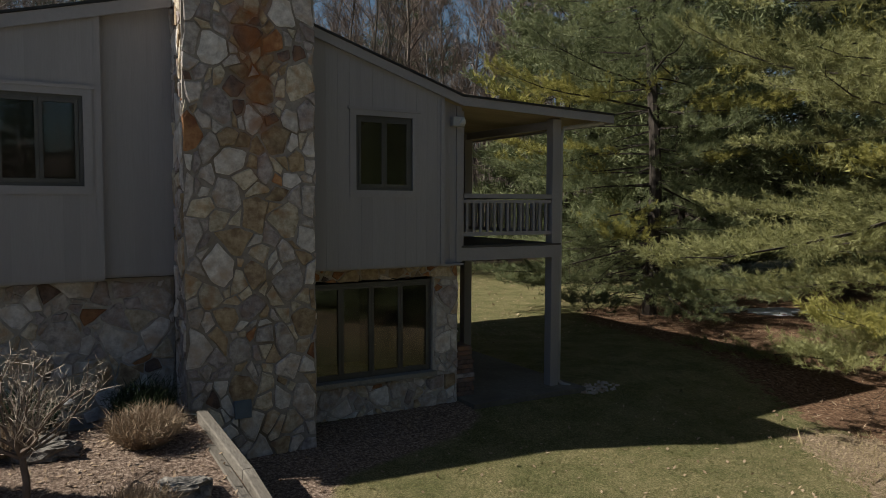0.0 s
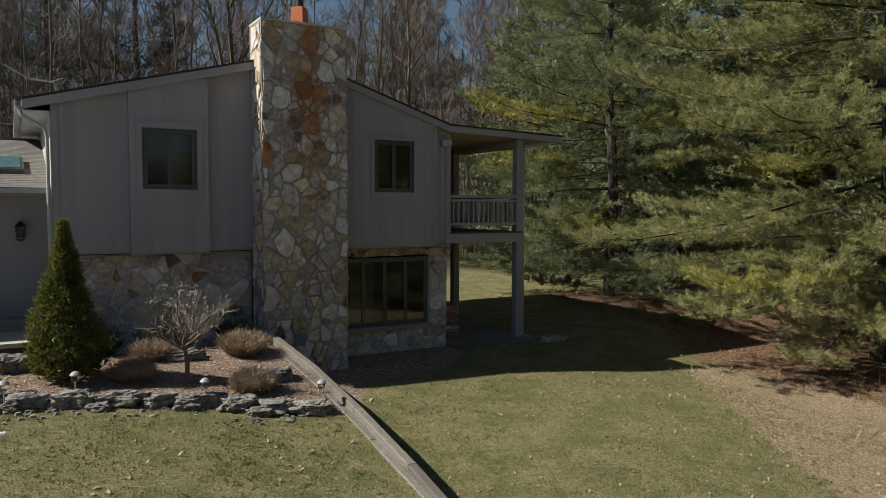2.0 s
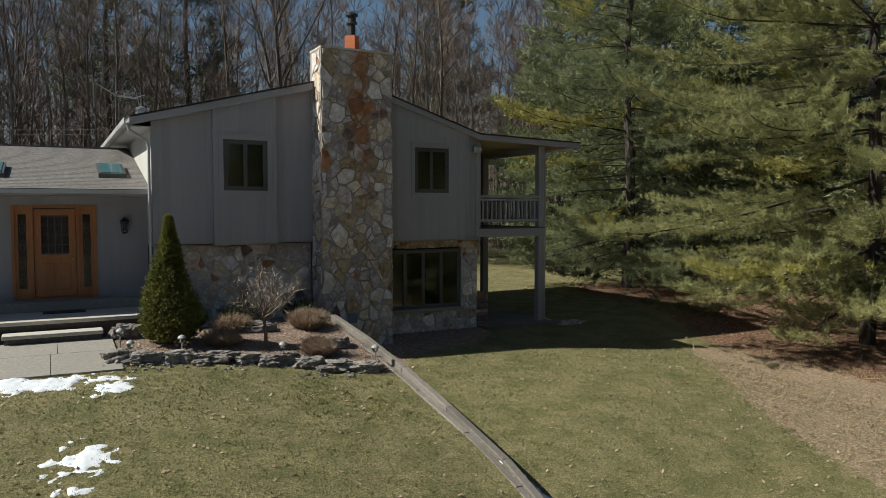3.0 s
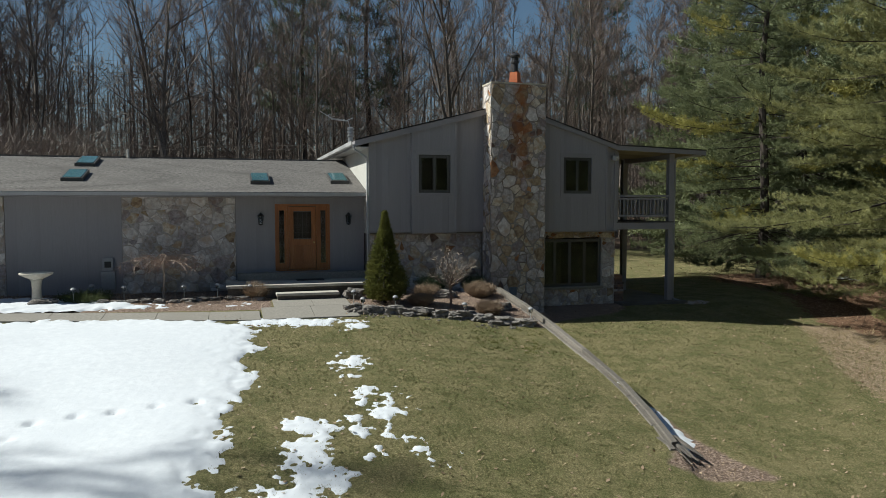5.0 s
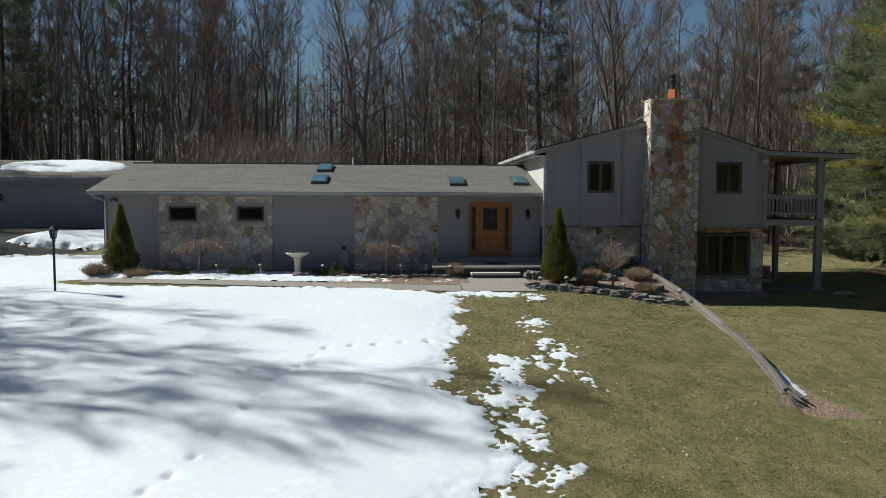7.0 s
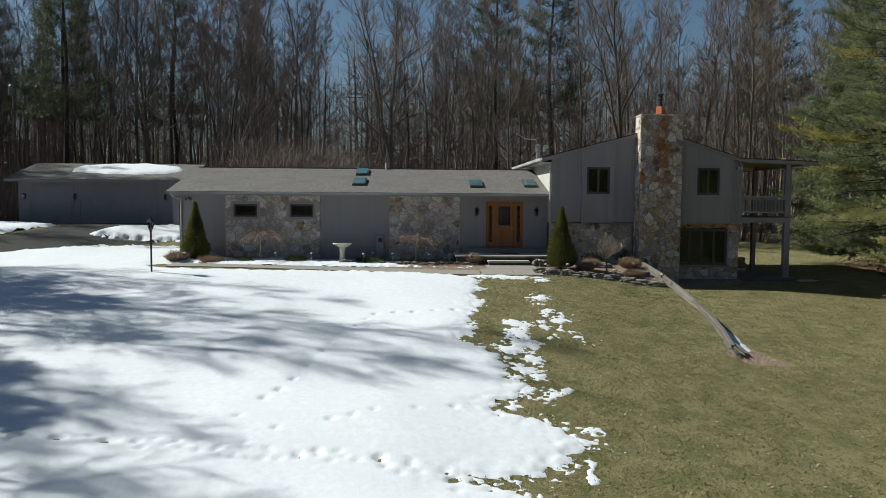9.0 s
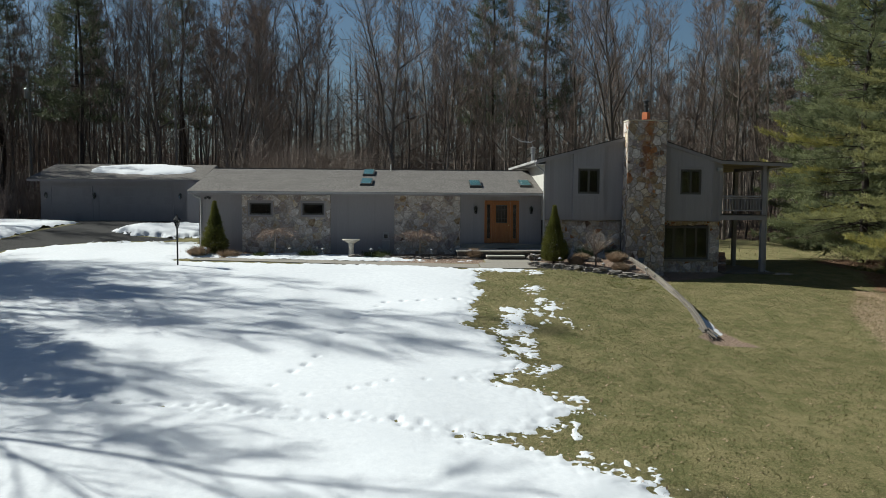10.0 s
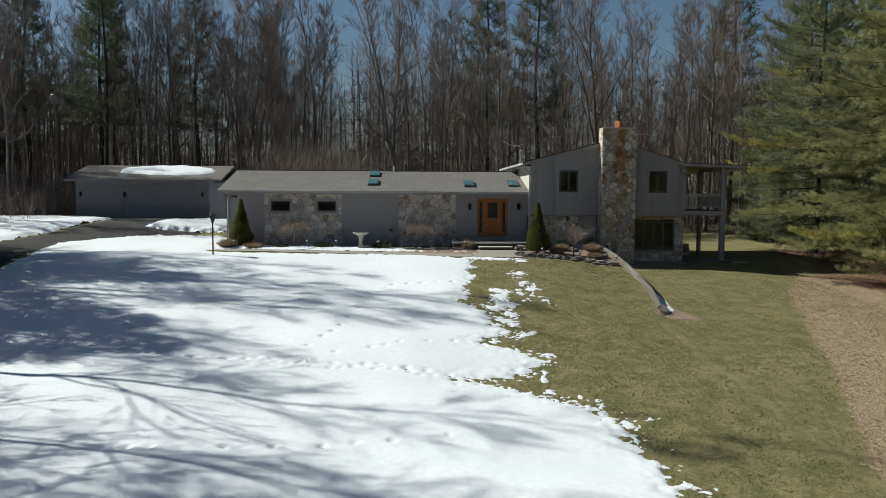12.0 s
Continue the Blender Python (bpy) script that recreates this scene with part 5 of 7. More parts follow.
shingled("shingles", -31.92, -20.98, 31.6, 27.6, lambda y: 5.74 - (y - 27.6) * 1.24 / 4 + 0.01, gr, "dark weathered shingles")


def roof_snow(u, v):
    return 0.25 + blobs([(-26.2, 26.1, 2.2, 1.0), (-24.4, 26.0, 1.9, 1.0), (-25.2, 26.3, 2.4, 0.9)])(u, v)


u, v = np.meshgrid(np.arange(-29.5, -21.4, 0.1), np.arange(24.3, 27.6, 0.1))
d = roof_snow(u, v) + 0.2 * lumps(u, v, 0.7, 2.0)
h = 4.65 + (v - GY + 0.5) * 1.12 / 4.1 + 0.14 * (1 - np.exp(-np.maximum(d, 0) / 0.2)) + np.where(d < 0, d, 0)
good = (d > -0.12)[:-1, :-1] & (d > -0.12)[1:, 1:] & (d > -0.12)[1:, :-1] & (d > -0.12)[:-1, 1:]
nx = u.shape[1]
j, i = np.nonzero(good)
bmv = np.stack([u, v, h], -1).reshape(-1, 3).tolist()
sheet = raw("snow", bmv, np.stack([j * nx + i, j * nx + i + 1, (j + 1) * nx + i + 1, (j + 1) * nx + i], -1).tolist(), SNOW, smooth=True)
tagged(sheet, "patch of snow left on the garage roof", "snow", kind="stuff")


# ---- trees ----
class Grown:
    """Vertices and faces of one plant."""

    def __init__(self):
        self.verts, self.faces = [], []

    def limb(self, pts, radii, sides):
        base, side = len(self.verts), None
        for i, p in enumerate(pts):
            a, b = pts[max(i - 1, 0)], pts[min(i + 1, len(pts) - 1)]
            way = (b - a).normalized()
            side = way.orthogonal().normalized() if side is None else (side - way * side.dot(way)).normalized()
            up = way.cross(side)
            for k in range(sides):
                c, s = math.cos(2 * math.pi * k / sides), math.sin(2 * math.pi * k / sides)
                self.verts.append(tuple(p + (side * c + up * s) * radii[i]))
        for i in range(len(pts) - 1):
            for k in range(sides):
                q = (k + 1) % sides
                self.faces.append((base + i * sides + k, base + i * sides + q, base + (i + 1) * sides + q, base + (i + 1) * sides + k))

    def blade(self, p, way, length, width, turn):
        """One thin needle or leaf."""
        side = way.cross(turn)
        if side.length < 1e-4:
            side = way.orthogonal()
        side = side.normalized() * width / 2
        base = len(self.verts)
        self.verts += [tuple(p - side), tuple(p + side), tuple(p + way * length)]
        self.faces.append((base, base + 1, base + 2))

    def leaf(self, p, way, length, width, turn):
        side = way.cross(turn)
        if side.length < 1e-4:
            side = way.orthogonal()
        side = side.normalized() * width / 2
        base = len(self.verts)
        self.verts += [tuple(p), tuple(p + way * length * 0.5 + side), tuple(p + way * length), tuple(p + way * length * 0.5 - side)]
        self.faces.append((base, base + 1, base + 2, base + 3))

    def mesh(self, name, mat):
        me = bpy.data.meshes.new(name)
        me.from_pydata(self.verts, [], self.faces)
        me.materials.append(mat)
        me.update()
        return me


def rand_way(rng):
    while True:
        v = Vector((rng.uniform(-1, 1), rng.uniform(-1, 1), rng.uniform(-1, 1)))
        if 0.05 < v.length < 1:
            return v.normalized()


def bare_tree(seed, height, radius, first, spread, count, fork=False, wander=0.075):
    """A leafless forest tree: trunk and limbs in one mesh, fine twigs in another."""
    rng = random.Random(seed)
    wood, twigs = Grown(), Grown()
    stems = [(Vector((0, 0, -0.2)), Vector((rng.uniform(-0.1, 0.1), rng.uniform(-0.1, 0.1), 1)), height, radius)]
    if fork:
        stems.append((Vector((0, 0, height * 0.22)), Vector((rng.uniform(-0.25, 0.25), rng.uniform(-0.25, 0.25), 1)), height * 0.72, radius * 0.7))
    for at, way, tall, thick in stems:
        pts, p, w = [], at.copy(), way.normalized()
        steps = 10
        for k in range(steps + 1):
            pts.append(p.copy())
            w = (w + Vector((rng.uniform(-1, 1), rng.uniform(-1, 1), 0.5)) * wander).normalized()
            p = p + w * tall / steps
        wood.limb(pts, [thick * 0.88 * (1 - 0.95 * (k / steps) ** 0.75) * (1.35 if k == 0 else 1) for k in range(steps + 1)], 7)
        for b in range(count):
            f = first + (0.98 - first) * ((b + rng.random()) / count) ** 0.8
            k = min(int(f * steps), steps - 1)
            root = pts[k].lerp(pts[k + 1], f * steps - k)
            az = rng.uniform(0, 2 * math.pi)
            long_ = tall * spread * (1.2 - f) * rng.uniform(0.5, 1.25) + 0.6
            way_ = Vector((math.cos(az), math.sin(az), rng.uniform(0.5, 1.5))).normalized()
            bp, q = [], root.copy()
            for s in range(6):
                bp.append(q.copy())
                way_ = (way_ + Vector((rng.uniform(-0.3, 0.3), rng.uniform(-0.3, 0.3), rng.uniform(-0.08, 0.3)))).normalized()
                q = q + way_ * long_ / 5
            rad = thick * (1 - 0.88 * f) * rng.uniform(0.28, 0.52)
            wood.limb(bp, [rad * (1 - 0.88 * s / 5) for s in range(6)], 3)
            for s_ in range(11):
                f2 = rng.uniform(0.15, 1.0)
                k2 = min(int(f2 * 5), 4)
                r2 = bp[k2].lerp(bp[k2 + 1], f2 * 5 - k2)
                w2 = ((bp[k2 + 1] - bp[k2]).normalized() + rand_way(rng) * 0.75 + Vector((0, 0, 0.2))).normalized()
                l2 = (0.35 + long_ * (1.15 - f2) * 0.42) * rng.uniform(0.6, 1.2)
                bend = r2 + w2 * l2 * 0.5
                w3 = (w2 + rand_way(rng) * 0.4 + Vector((0, 0, 0.2))).normalized()
                twigs.blade(r2, w2, l2 * 0.56, max(0.024, rad * 0.6), rand_way(rng))
                twigs.blade(bend, w3, l2 * 0.6, 0.02, rand_way(rng))
                for t_ in range(8):
                    g = rng.uniform(0.15, 1)
                    r3 = r2.lerp(bend, g * 2) if g < 0.5 else bend + w3 * l2 * 0.6 * (g * 2 - 1)
                    w4 = (w3 + rand_way(rng) * 0.65 + Vector((0, 0, 0.15))).normalized()
                    twigs.blade(r3, w4, l2 * rng.uniform(0.3, 0.7), 0.0185, rand_way(rng))
    return wood.mesh("bare_trunk", BARK), twigs.mesh("bare_twigs", TWIG)


BARE = [bare_tree(100, 21, 0.155, 0.26, 0.17, 30), bare_tree(101, 23, 0.2, 0.34, 0.19, 28), bare_tree(102, 19, 0.11, 0.2, 0.15, 28), bare_tree(103, 20, 0.14, 0.36, 0.2, 22, True, 0.12), bare_tree(104, 16, 0.085, 0.16, 0.17, 26), bare_tree(105, 22, 0.28, 0.25, 0.36, 34, True, 0.11), bare_tree(106, 12, 0.07, 0.1, 0.22, 24)]
BARE_LABELS = ["tall slim leafless forest tree with grey-brown bark", "tall leafless tree with a high open crown", "slender leafless forest tree", "leafless tree with a forked trunk", "thin young leafless tree", "large spreading leafless tree", "leafless sapling at the edge of the woods"]


def plant_bare(kind, x, y, scale, turn, group="leafless woods behind the house"):
    t = thing("leafless_tree", BARE_LABELS[kind], "tree", (x, y, gz(x, y)), group)
    t.rotation_euler, t.scale = (0, 0, turn), (scale,) * 3
    for name, me in zip(("trunk", "crown"), BARE[kind]):
        ob = new(name, me)
        ob.parent = t
    return t


def pine(seed, height, reach, first, yellow=0.1, needle=0.14, wide=0.011, droop=0.3, gap=0.0255, dead=0, fine=1.0, inner=0.24, skirt=1.0, shaded=None, tint=None, low=(), gold_limbs=()):
    """A white pine: trunk, whorls of level limbs with flat side sprays, each spray set with upturned brushes of needles.
    low and gold_limbs: single limbs (height, bearing, length) that sweep near the ground or are yellowing."""
    rng = random.Random(seed)
    wood, green, gold = Grown(), Grown(), Grown()
    steps = 14
    pts = [Vector((0.12 * math.sin(k * 0.7 + seed), 0.12 * math.cos(k * 0.9), -0.2 + height * k / steps)) for k in range(steps + 1)]
    wood.limb(pts, [(height * 0.0105) * (1 - 0.95 * k / steps) + 0.02 for k in range(steps + 1)], 8)
    for b in range(dead):
        az, z = rng.uniform(0, 2 * math.pi), rng.uniform(0.5, 3.2)
        way_, q, bp = Vector((math.cos(az), math.sin(az), rng.uniform(-0.1, 0.3))).normalized(), Vector((0, 0, z)), []
        for s in range(6):
            bp.append(q.copy())
            way_ = (way_ + Vector((rng.uniform(-0.25, 0.25), rng.uniform(-0.25, 0.25), -0.13))).normalized()
            q = q + way_ * reach * 0.11 * rng.uniform(0.6, 1.1)
        wood.limb(bp, [0.018 * (1 - 0.85 * s / 5) for s in range(6)], 3)
        for s in range(14):
            k = rng.randint(1, 4)
            wood.blade(bp[k].lerp(bp[k + 1], rng.random()), (way_ + rand_way(rng) * 0.9).normalized(), rng.uniform(0.3, 0.9), 0.014, rand_way(rng))

    def brush(into, p, way):
        """The needles of one shoot, standing forward round it."""
        for _ in range(max(4, int(27 * fine))):
            turn = rand_way(rng)
            spread = (way * rng.uniform(0.35, 1.2) + turn * 0.8).normalized()
            into.blade(p + way * needle * rng.uniform(-0.5, 0.9), spread, needle * rng.uniform(0.7, 1.2), wide, rand_way(rng))

    def limb(root, az, rise, long_, f, into):
        way_ = Vector((math.cos(az), math.sin(az), rise)).normalized()
        bp, q, n_ = [], root.copy(), 7
        for s in range(n_ + 1):
            bp.append(q.copy())
            way_ = (way_ + Vector((rng.uniform(-0.14, 0.14), rng.uniform(-0.14, 0.14), rng.uniform(-0.07, 0.07) + (0.1 if s > 3 else -0.015) + 0.02 * f))).normalized()
            q = q + way_ * long_ / n_
        wood.limb(bp, [max(0.006, 0.0075 * long_ * (1 - 0.9 * s / n_)) for s in range(n_ + 1)], 4)
        sprays = int((7.6 * long_ + 4) * (0.55 + 0.45 * fine))
        for s in range(sprays):
            g = inner + (1 - inner) * ((s + rng.random()) / sprays) ** 0.8
            k = min(int(g * n_), n_ - 1)
            r2 = bp[k].lerp(bp[k + 1], g * n_ - k)
            along = (bp[k + 1] - bp[k]).normalized()
            flat = along.cross(Vector((0, 0, 1))).normalized()
            l2 = (0.25 + 0.26 * long_ * (1.12 - g)) * rng.uniform(0.6, 1.25)
            w2 = (along * rng.uniform(0.5, 1.0) + flat * rng.choice((-1, 1)) * rng.uniform(0.25, 1.0) + Vector((0, 0, rng.uniform(-0.12, 0.4)))).normalized()
            wood.blade(r2, w2, l2, 0.016, Vector((0, 0, 1)))
            shoots = max(2, int((l2 / 0.125) * (0.6 + 0.4 * fine)))
            for m in range(shoots):
                h = 0.25 + 0.8 * (m + rng.random()) / shoots
                p = r2 + w2 * l2 * h + rand_way(rng) * 0.07
                brush(into, p, (w2 * 0.9 + rand_way(rng) * 0.55 + Vector((0, 0, 0.45))).normalized())

    z = first
    while z < height - 0.3:
        f = z / height
        count = rng.randint(4, 6)
        start = rng.uniform(0, 6.283)
        for b in range(count):
            az = start + 6.283 * (b + rng.uniform(-0.3, 0.3)) / count
            profile = 1.0 + 0.2 * f if f < 0.25 else 1.22 * (1 - f) ** 0.8 + 0.035
            long_ = reach * profile * rng.uniform(0.68, 1.12) * (skirt + (1 - skirt) * min(1.0, f / 0.28))
            if shaded is not None and f < 0.55 and math.cos(az - shaded) > 0.45:
                long_ *= 0.5 if rng.random() < 0.75 else 0.8
            rise = -droop * (1 - f) ** 2 * rng.uniform(0.2, 1.2) + 0.5 * f * f
            rise = max(rise, -max(z - 0.8, 0.0) / long_)
            limb(Vector((0, 0, z + rng.uniform(-0.16, 0.16))), az, rise, long_, f, gold if rng.random() < yellow else green)
        z += height * gap * rng.uniform(0.8, 1.3) * (1.3 - 0.75 * f)
    for z, az, long_ in low:
        limb(Vector((0, 0, z)), az, -0.12, long_, 0.05, green)
    for z, az, long_ in gold_limbs:
        limb(Vector((0, 0, z)), az, -0.02, long_, 0.1, gold)
    return [("trunk", wood.mesh("pine_wood", PINE_BARK)), ("foliage", green.mesh("pine_needles", tint or NEEDLES)), ("yellow_foliage", gold.mesh("pine_yellow", NEEDLES_YELLOW))]


def plant_pine(made, x, y, scale=1.0, turn=0.0, label="big white pine with level limbs and yellowing needles", group="pines beside the lawn"):
    t = thing("pine_tree", label, "tree", (x, y, gz(x, y)), group)
    t.rotation_euler, t.scale = (0, 0, turn), (scale,) * 3
    for name, me in made:
        if len(me.polygons):
            ob = new(name, me)
            ob.parent = t
    return t


PINE_A = pine(7, 20.5, 6.2, 1.6, yellow=0.05, dead=70, inner=0.13, shaded=-1.0, low=((1.2, -2.2, 4.6), (1.4, 2.6, 5.0), (1.2, -0.9, 5.2), (1.5, -1.5, 4.8), (1.3, 3.4, 5.2)), gold_limbs=((6.5, -1.15, 4.6), (6.9, -0.9, 3.6), (5.2, 2.75, 5.4), (4.6, 2.5, 5.0), (2.9, -2.4, 4.2), (3.2, -2.9, 4.4)))
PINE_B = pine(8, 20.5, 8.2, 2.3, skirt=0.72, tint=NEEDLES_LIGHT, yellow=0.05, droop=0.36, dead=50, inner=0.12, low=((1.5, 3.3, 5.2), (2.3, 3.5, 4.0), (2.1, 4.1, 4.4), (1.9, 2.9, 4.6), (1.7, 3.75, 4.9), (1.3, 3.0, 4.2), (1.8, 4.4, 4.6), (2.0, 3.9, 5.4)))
PINE_C = pine(9, 19.0, 3.3, 7.0, yellow=0.0, needle=0.44, wide=0.048, gap=0.04, fine=0.2)
PINE_D = pine(10, 18.0, 5.8, 1.4, yellow=0.06, needle=0.40, wide=0.058, gap=0.032, fine=0.22)
FAR_GREEN = [(n_, me.copy() if n_ == "foliage" else me) for n_, me in PINE_C]
for n_, me in FAR_GREEN:
    if n_ == "foliage":
        me.materials[0] = NEEDLES_DARK
plant_pine(PINE_A, 18.6, 16.9)
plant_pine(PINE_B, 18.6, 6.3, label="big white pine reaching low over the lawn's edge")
for x, y, s, r in ((27.5, 13.0, 1.1, 2.6), (26.5, 0.5, 0.95, 4.0), (26.0, 22.5, 1.05, 2.0), (34.0, 19.0, 1.1, 1.2), (23.5, 27.0, 1.0, 0.7), (30.5, 27.5, 1.1, 3.3), (36.0, 12.0, 1.1, 4.6), (32.5, 4.5, 1.05, 5.5), (34.0, -4.0, 1.0, 2.2), (29.0, 18.0, 1.15, 0.1)):
    plant_pine(PINE_D, x, y, s, r, "white pine standing behind the nearer ones")

rng = random.Random(77)
spots = []


def free(x, y, gap):
    return all((x - a) ** 2 + (y - b) ** 2 > gap * gap for a, b in spots)


def scatter(count, x0, x1, y0, y1, kinds, gap=1.3, lo=0.84, hi=1.14):
    made = tries = 0
    while made < count and tries < count * 30:
        tries += 1
        x, y = rng.uniform(x0, x1), rng.uniform(y0, y1)
        if not free(x, y, gap) or (y > 32 and abs(x + 12.5 + 0.12 * (y - 35)) < 2.2):
            continue
        # the cut that is kept clear below the wires' pole
        along = ((x + 40.3) * 18.3 + (y - 41) * -36) / 1631
        if -0.03 < along < 1 and abs((x + 40.3) * 36 + (y - 41) * 18.3) / 40.4 < 2.0:
            continue
        spots.append((x, y))
        plant_bare(rng.choice(kinds), x, y, rng.uniform(lo, hi), rng.uniform(0, 6.28))
        made += 1


scatter(24, -34, -16, 33, 48, (0, 2, 4, 3, 0))
scatter(84, -46, 34, 33, 44, (0, 1, 2, 2, 4, 3, 0, 6))
scatter(64, -60, 46, 44, 58, (0, 1, 2, 4, 3, 0))
scatter(26, -56, -35, 18, 34, (0, 2, 4, 6))
scatter(36, -66, -34, 30, 50, (0, 1, 2, 4, 3))
scatter(10, 12, 34, 35, 39, (0, 2, 6))
# the big spreading trees and evergreens that stand out against the rest
for x, y, s, r in ((8.5, 33.0, 1.0, 0.5), (-9.0, 36.0, 0.95, 2.0), (-28, 37, 0.9, 1.1)):
    plant_bare(5, x, y, s, r)
for x, y, s, r in ((-33.6, 35.6, 1.12, 0.7), (-36.4, 41.5, 1.2, 4.0), (-45.5, 46, 1.3, 2.9), (27.6, 50, 1.5, 0.3), (0.5, 48, 1.35, 1.0), (6.1, 50, 1.45, 3.0), (-30, 50, 1.25, 2.0)):
    plant_pine(FAR_GREEN, x, y, s, r, "dark evergreen standing in the leafless woods", "evergreens in the woods")
DARK_GREEN = [(n_, me.copy() if n_ != "trunk" else me) for n_, me in PINE_D]
for n_, me in DARK_GREEN:
    if n_ != "trunk":
        me.materials[0] = NEEDLES_DARK
for x, y, s, r in ((-47.5, 36, 1.05, 1.6), (-50, 35, 1.15, 3.3), (-54, 40, 1.2, 4.2), (-58, 33, 1.1, 0.8), (-48, 29, 1.0, 4.8)):
    plant_pine(DARK_GREEN, x, y, s, r, "dark evergreen standing in the leafless woods", "evergreens in the woods")
# trees west of the drive, which shade the snow
for x, y, k, s, r in ((-33, -3.5, 0, 0.95, 0.2), (-35, 1.5, 1, 0.9, 1.2), (-32.5, -8.5, 2, 1.1, 2.5), (-37, -6, 0, 0.95, 0.9), (-34.5, -13, 2, 0.95, 3.0), (-39, 4.5, 0, 1, 4), (-38.5, -1, 1, 1, 5), (-36, 8, 3, 0.9, 0.4), (-41, 9, 5, 0.85, 1.7), (-33, -17, 2, 1, 2), (-40, -11, 1, 1, 2.2), (-30.5, -21, 0, 1, 1), (-36.5, -9.5, 0, 1, 3.9), (-35, -20, 3, 1, 1.9)):
    plant_bare(k, x, y, s, r, "leafless trees west of the drive")
for x, y, s, r in ((-30.6, -0.4, 0.7, 0.6), (-32.0, -2.0, 0.84, 1.6), (-34.0, 6.5, 0.85, 4.0)):
    plant_pine(PINE_D, x, y, s, r, "dark evergreen west of the drive", "evergreens in the woods")
# the tall front row of those trees, along the edge of the snow
for row in range(2):
    for k in range(5 * row, 18):
        y = -17.0 + 2.0 * k + 0.8 * math.sin(k * 2.3 + row) + 0.9 * row
        x = -23.7 - 0.535 * min(y, 12) - 2.4 - 2.4 * abs(math.sin(k * 1.9 + row)) - 2.0 * (y > 6) - 4.5 * row - 4.2 * float(smoothstep(0, -9, np.array(y)))
        if y < 12.6 and float(inside(np.array([x]), np.array([y]), DRIVE)[0]) < -0.3:
            plant_bare((2, 4, 4, 2, 4, 2, 4)[(k + row) % 7], x, y, 1.3 + 0.16 * math.sin(k * 1.3 + row), k * 1.1 + row, "leafless trees west of the drive")
# evergreens and bare trees beyond the lawn's south-east side
for x, y, s, r in ((17.8, -4.6, 0.75, 3.4), (16.2, -8.8, 0.7, 1.4), (16.5, -13, 0.8, 0.4), (21.5, -9, 0.9, 1.9), (14.5, -23, 0.85, 2.7), (22, -19, 0.95, 4.1), (12.5, -33, 0.9, 5.0), (27, -27, 1.0, 0.9)):
    plant_pine(PINE_D, x, y, s, r, "white pine beyond the lawn's edge")
scatter(14, 14, 40, -40, -8, (0, 2, 4, 1))


def far_woods(count, x0, x1, y0, y1, seed):
    """The depth of the woods: many thin stems and their crowns, past counting."""
    g, r = Grown(), random.Random(seed)
    for _ in range(count):
        x, y = r.uniform(x0, x1), r.uniform(y0, y1)
        tall, thick = r.uniform(11, 21), r.uniform(0.06, 0.15)
        base = Vector((x, y, gz(x, y) - 0.2))
        lean = Vector((r.uniform(-0.6, 0.6), r.uniform(-0.6, 0.6), tall))
        g.limb([base, base + lean * 0.5, base + lean], [thick, thick * 0.6, 0.02], 4)
        for _ in range(20):
            p = base + lean * r.uniform(0.2, 0.97)
            w = (rand_way(r) + Vector((0, 0, 0.6))).normalized()
            l_ = r.uniform(1.2, 4.0)
            g.blade(p, w, l_, 0.08, rand_way(r))
            for _ in range(5):
                g.blade(p + w * l_ * r.uniform(0.3, 0.9), (w + rand_way(r) * 0.8).normalized(), l_ * 0.55, 0.045, rand_way(r))
    ob = new("woods", g.mesh("woods", BARK))
    tagged(ob, "deep leafless woods behind the nearer trees", "woods", kind="stuff")


def hillside():
    """Wooded rising land all round, closing the view under the sky."""
    n_, verts, faces = 240, [], []
    for k in range(n_):
        a = 2 * math.pi * k / n_
        x, y = math.cos(a), math.sin(a)
        top = 13.5 + 5 * noise.noise((x * 6, y * 6, 0)) + 3.5 * noise.noise((x * 30, y * 30, 2)) + 2.5 * noise.noise((x * 90, y * 90, 5))
        for rad, z in ((128, -6.0), (133, top * 0.7), (140, top), (170, -6.0)):
            verts.append((x * rad - 3, y * rad, z))
    for k in range(n_):
        q = (k + 1) % n_
        for s in range(3):
            faces.append((k * 4 + s, q * 4 + s, q * 4 + s + 1, k * 4 + s + 1))
    ob = raw("backdrop", verts, faces, HILL)
    tagged(ob, "distant wooded hillside, brown and leafless", "hillside", kind="structure")


def thicket(name, label, count, x0, x1, y0, y1, low, high, mat, seed, width=0.02):
    """Brush: arching bare stems with side shoots."""
    g, r = Grown(), random.Random(seed)
    for _ in range(count):
        x, y = r.uniform(x0, x1), r.uniform(y0, y1)
        p = Vector((x, y, gz(x, y) - 0.05))
        w = (Vector((r.uniform(-0.5, 0.5), r.uniform(-0.5, 0.5), 1.2))).normalized()
        l_ = r.uniform(low, high)
        e = p + w * l_
        g.blade(p, w, l_, width * 1.6, rand_way(r))
        for _ in range(7):
            q = p.lerp(e, r.uniform(0.25, 1))
            g.blade(q, (w + rand_way(r) * 0.9).normalized(), l_ * r.uniform(0.2, 0.5), width, rand_way(r))
    return tagged(new(name, g.mesh(name, mat)), label, "brush", kind="stuff")


far_woods(560, -78, 68, 54, 72, 30)
far_woods(1000, -115, 105, 70, 112, 31)
far_woods(500, -75, 75, -85, -44, 32)
far_woods(260, -112, -62, -58, 60, 33)
far_woods(200, 42, 100, -58, 60, 34)
hillside()
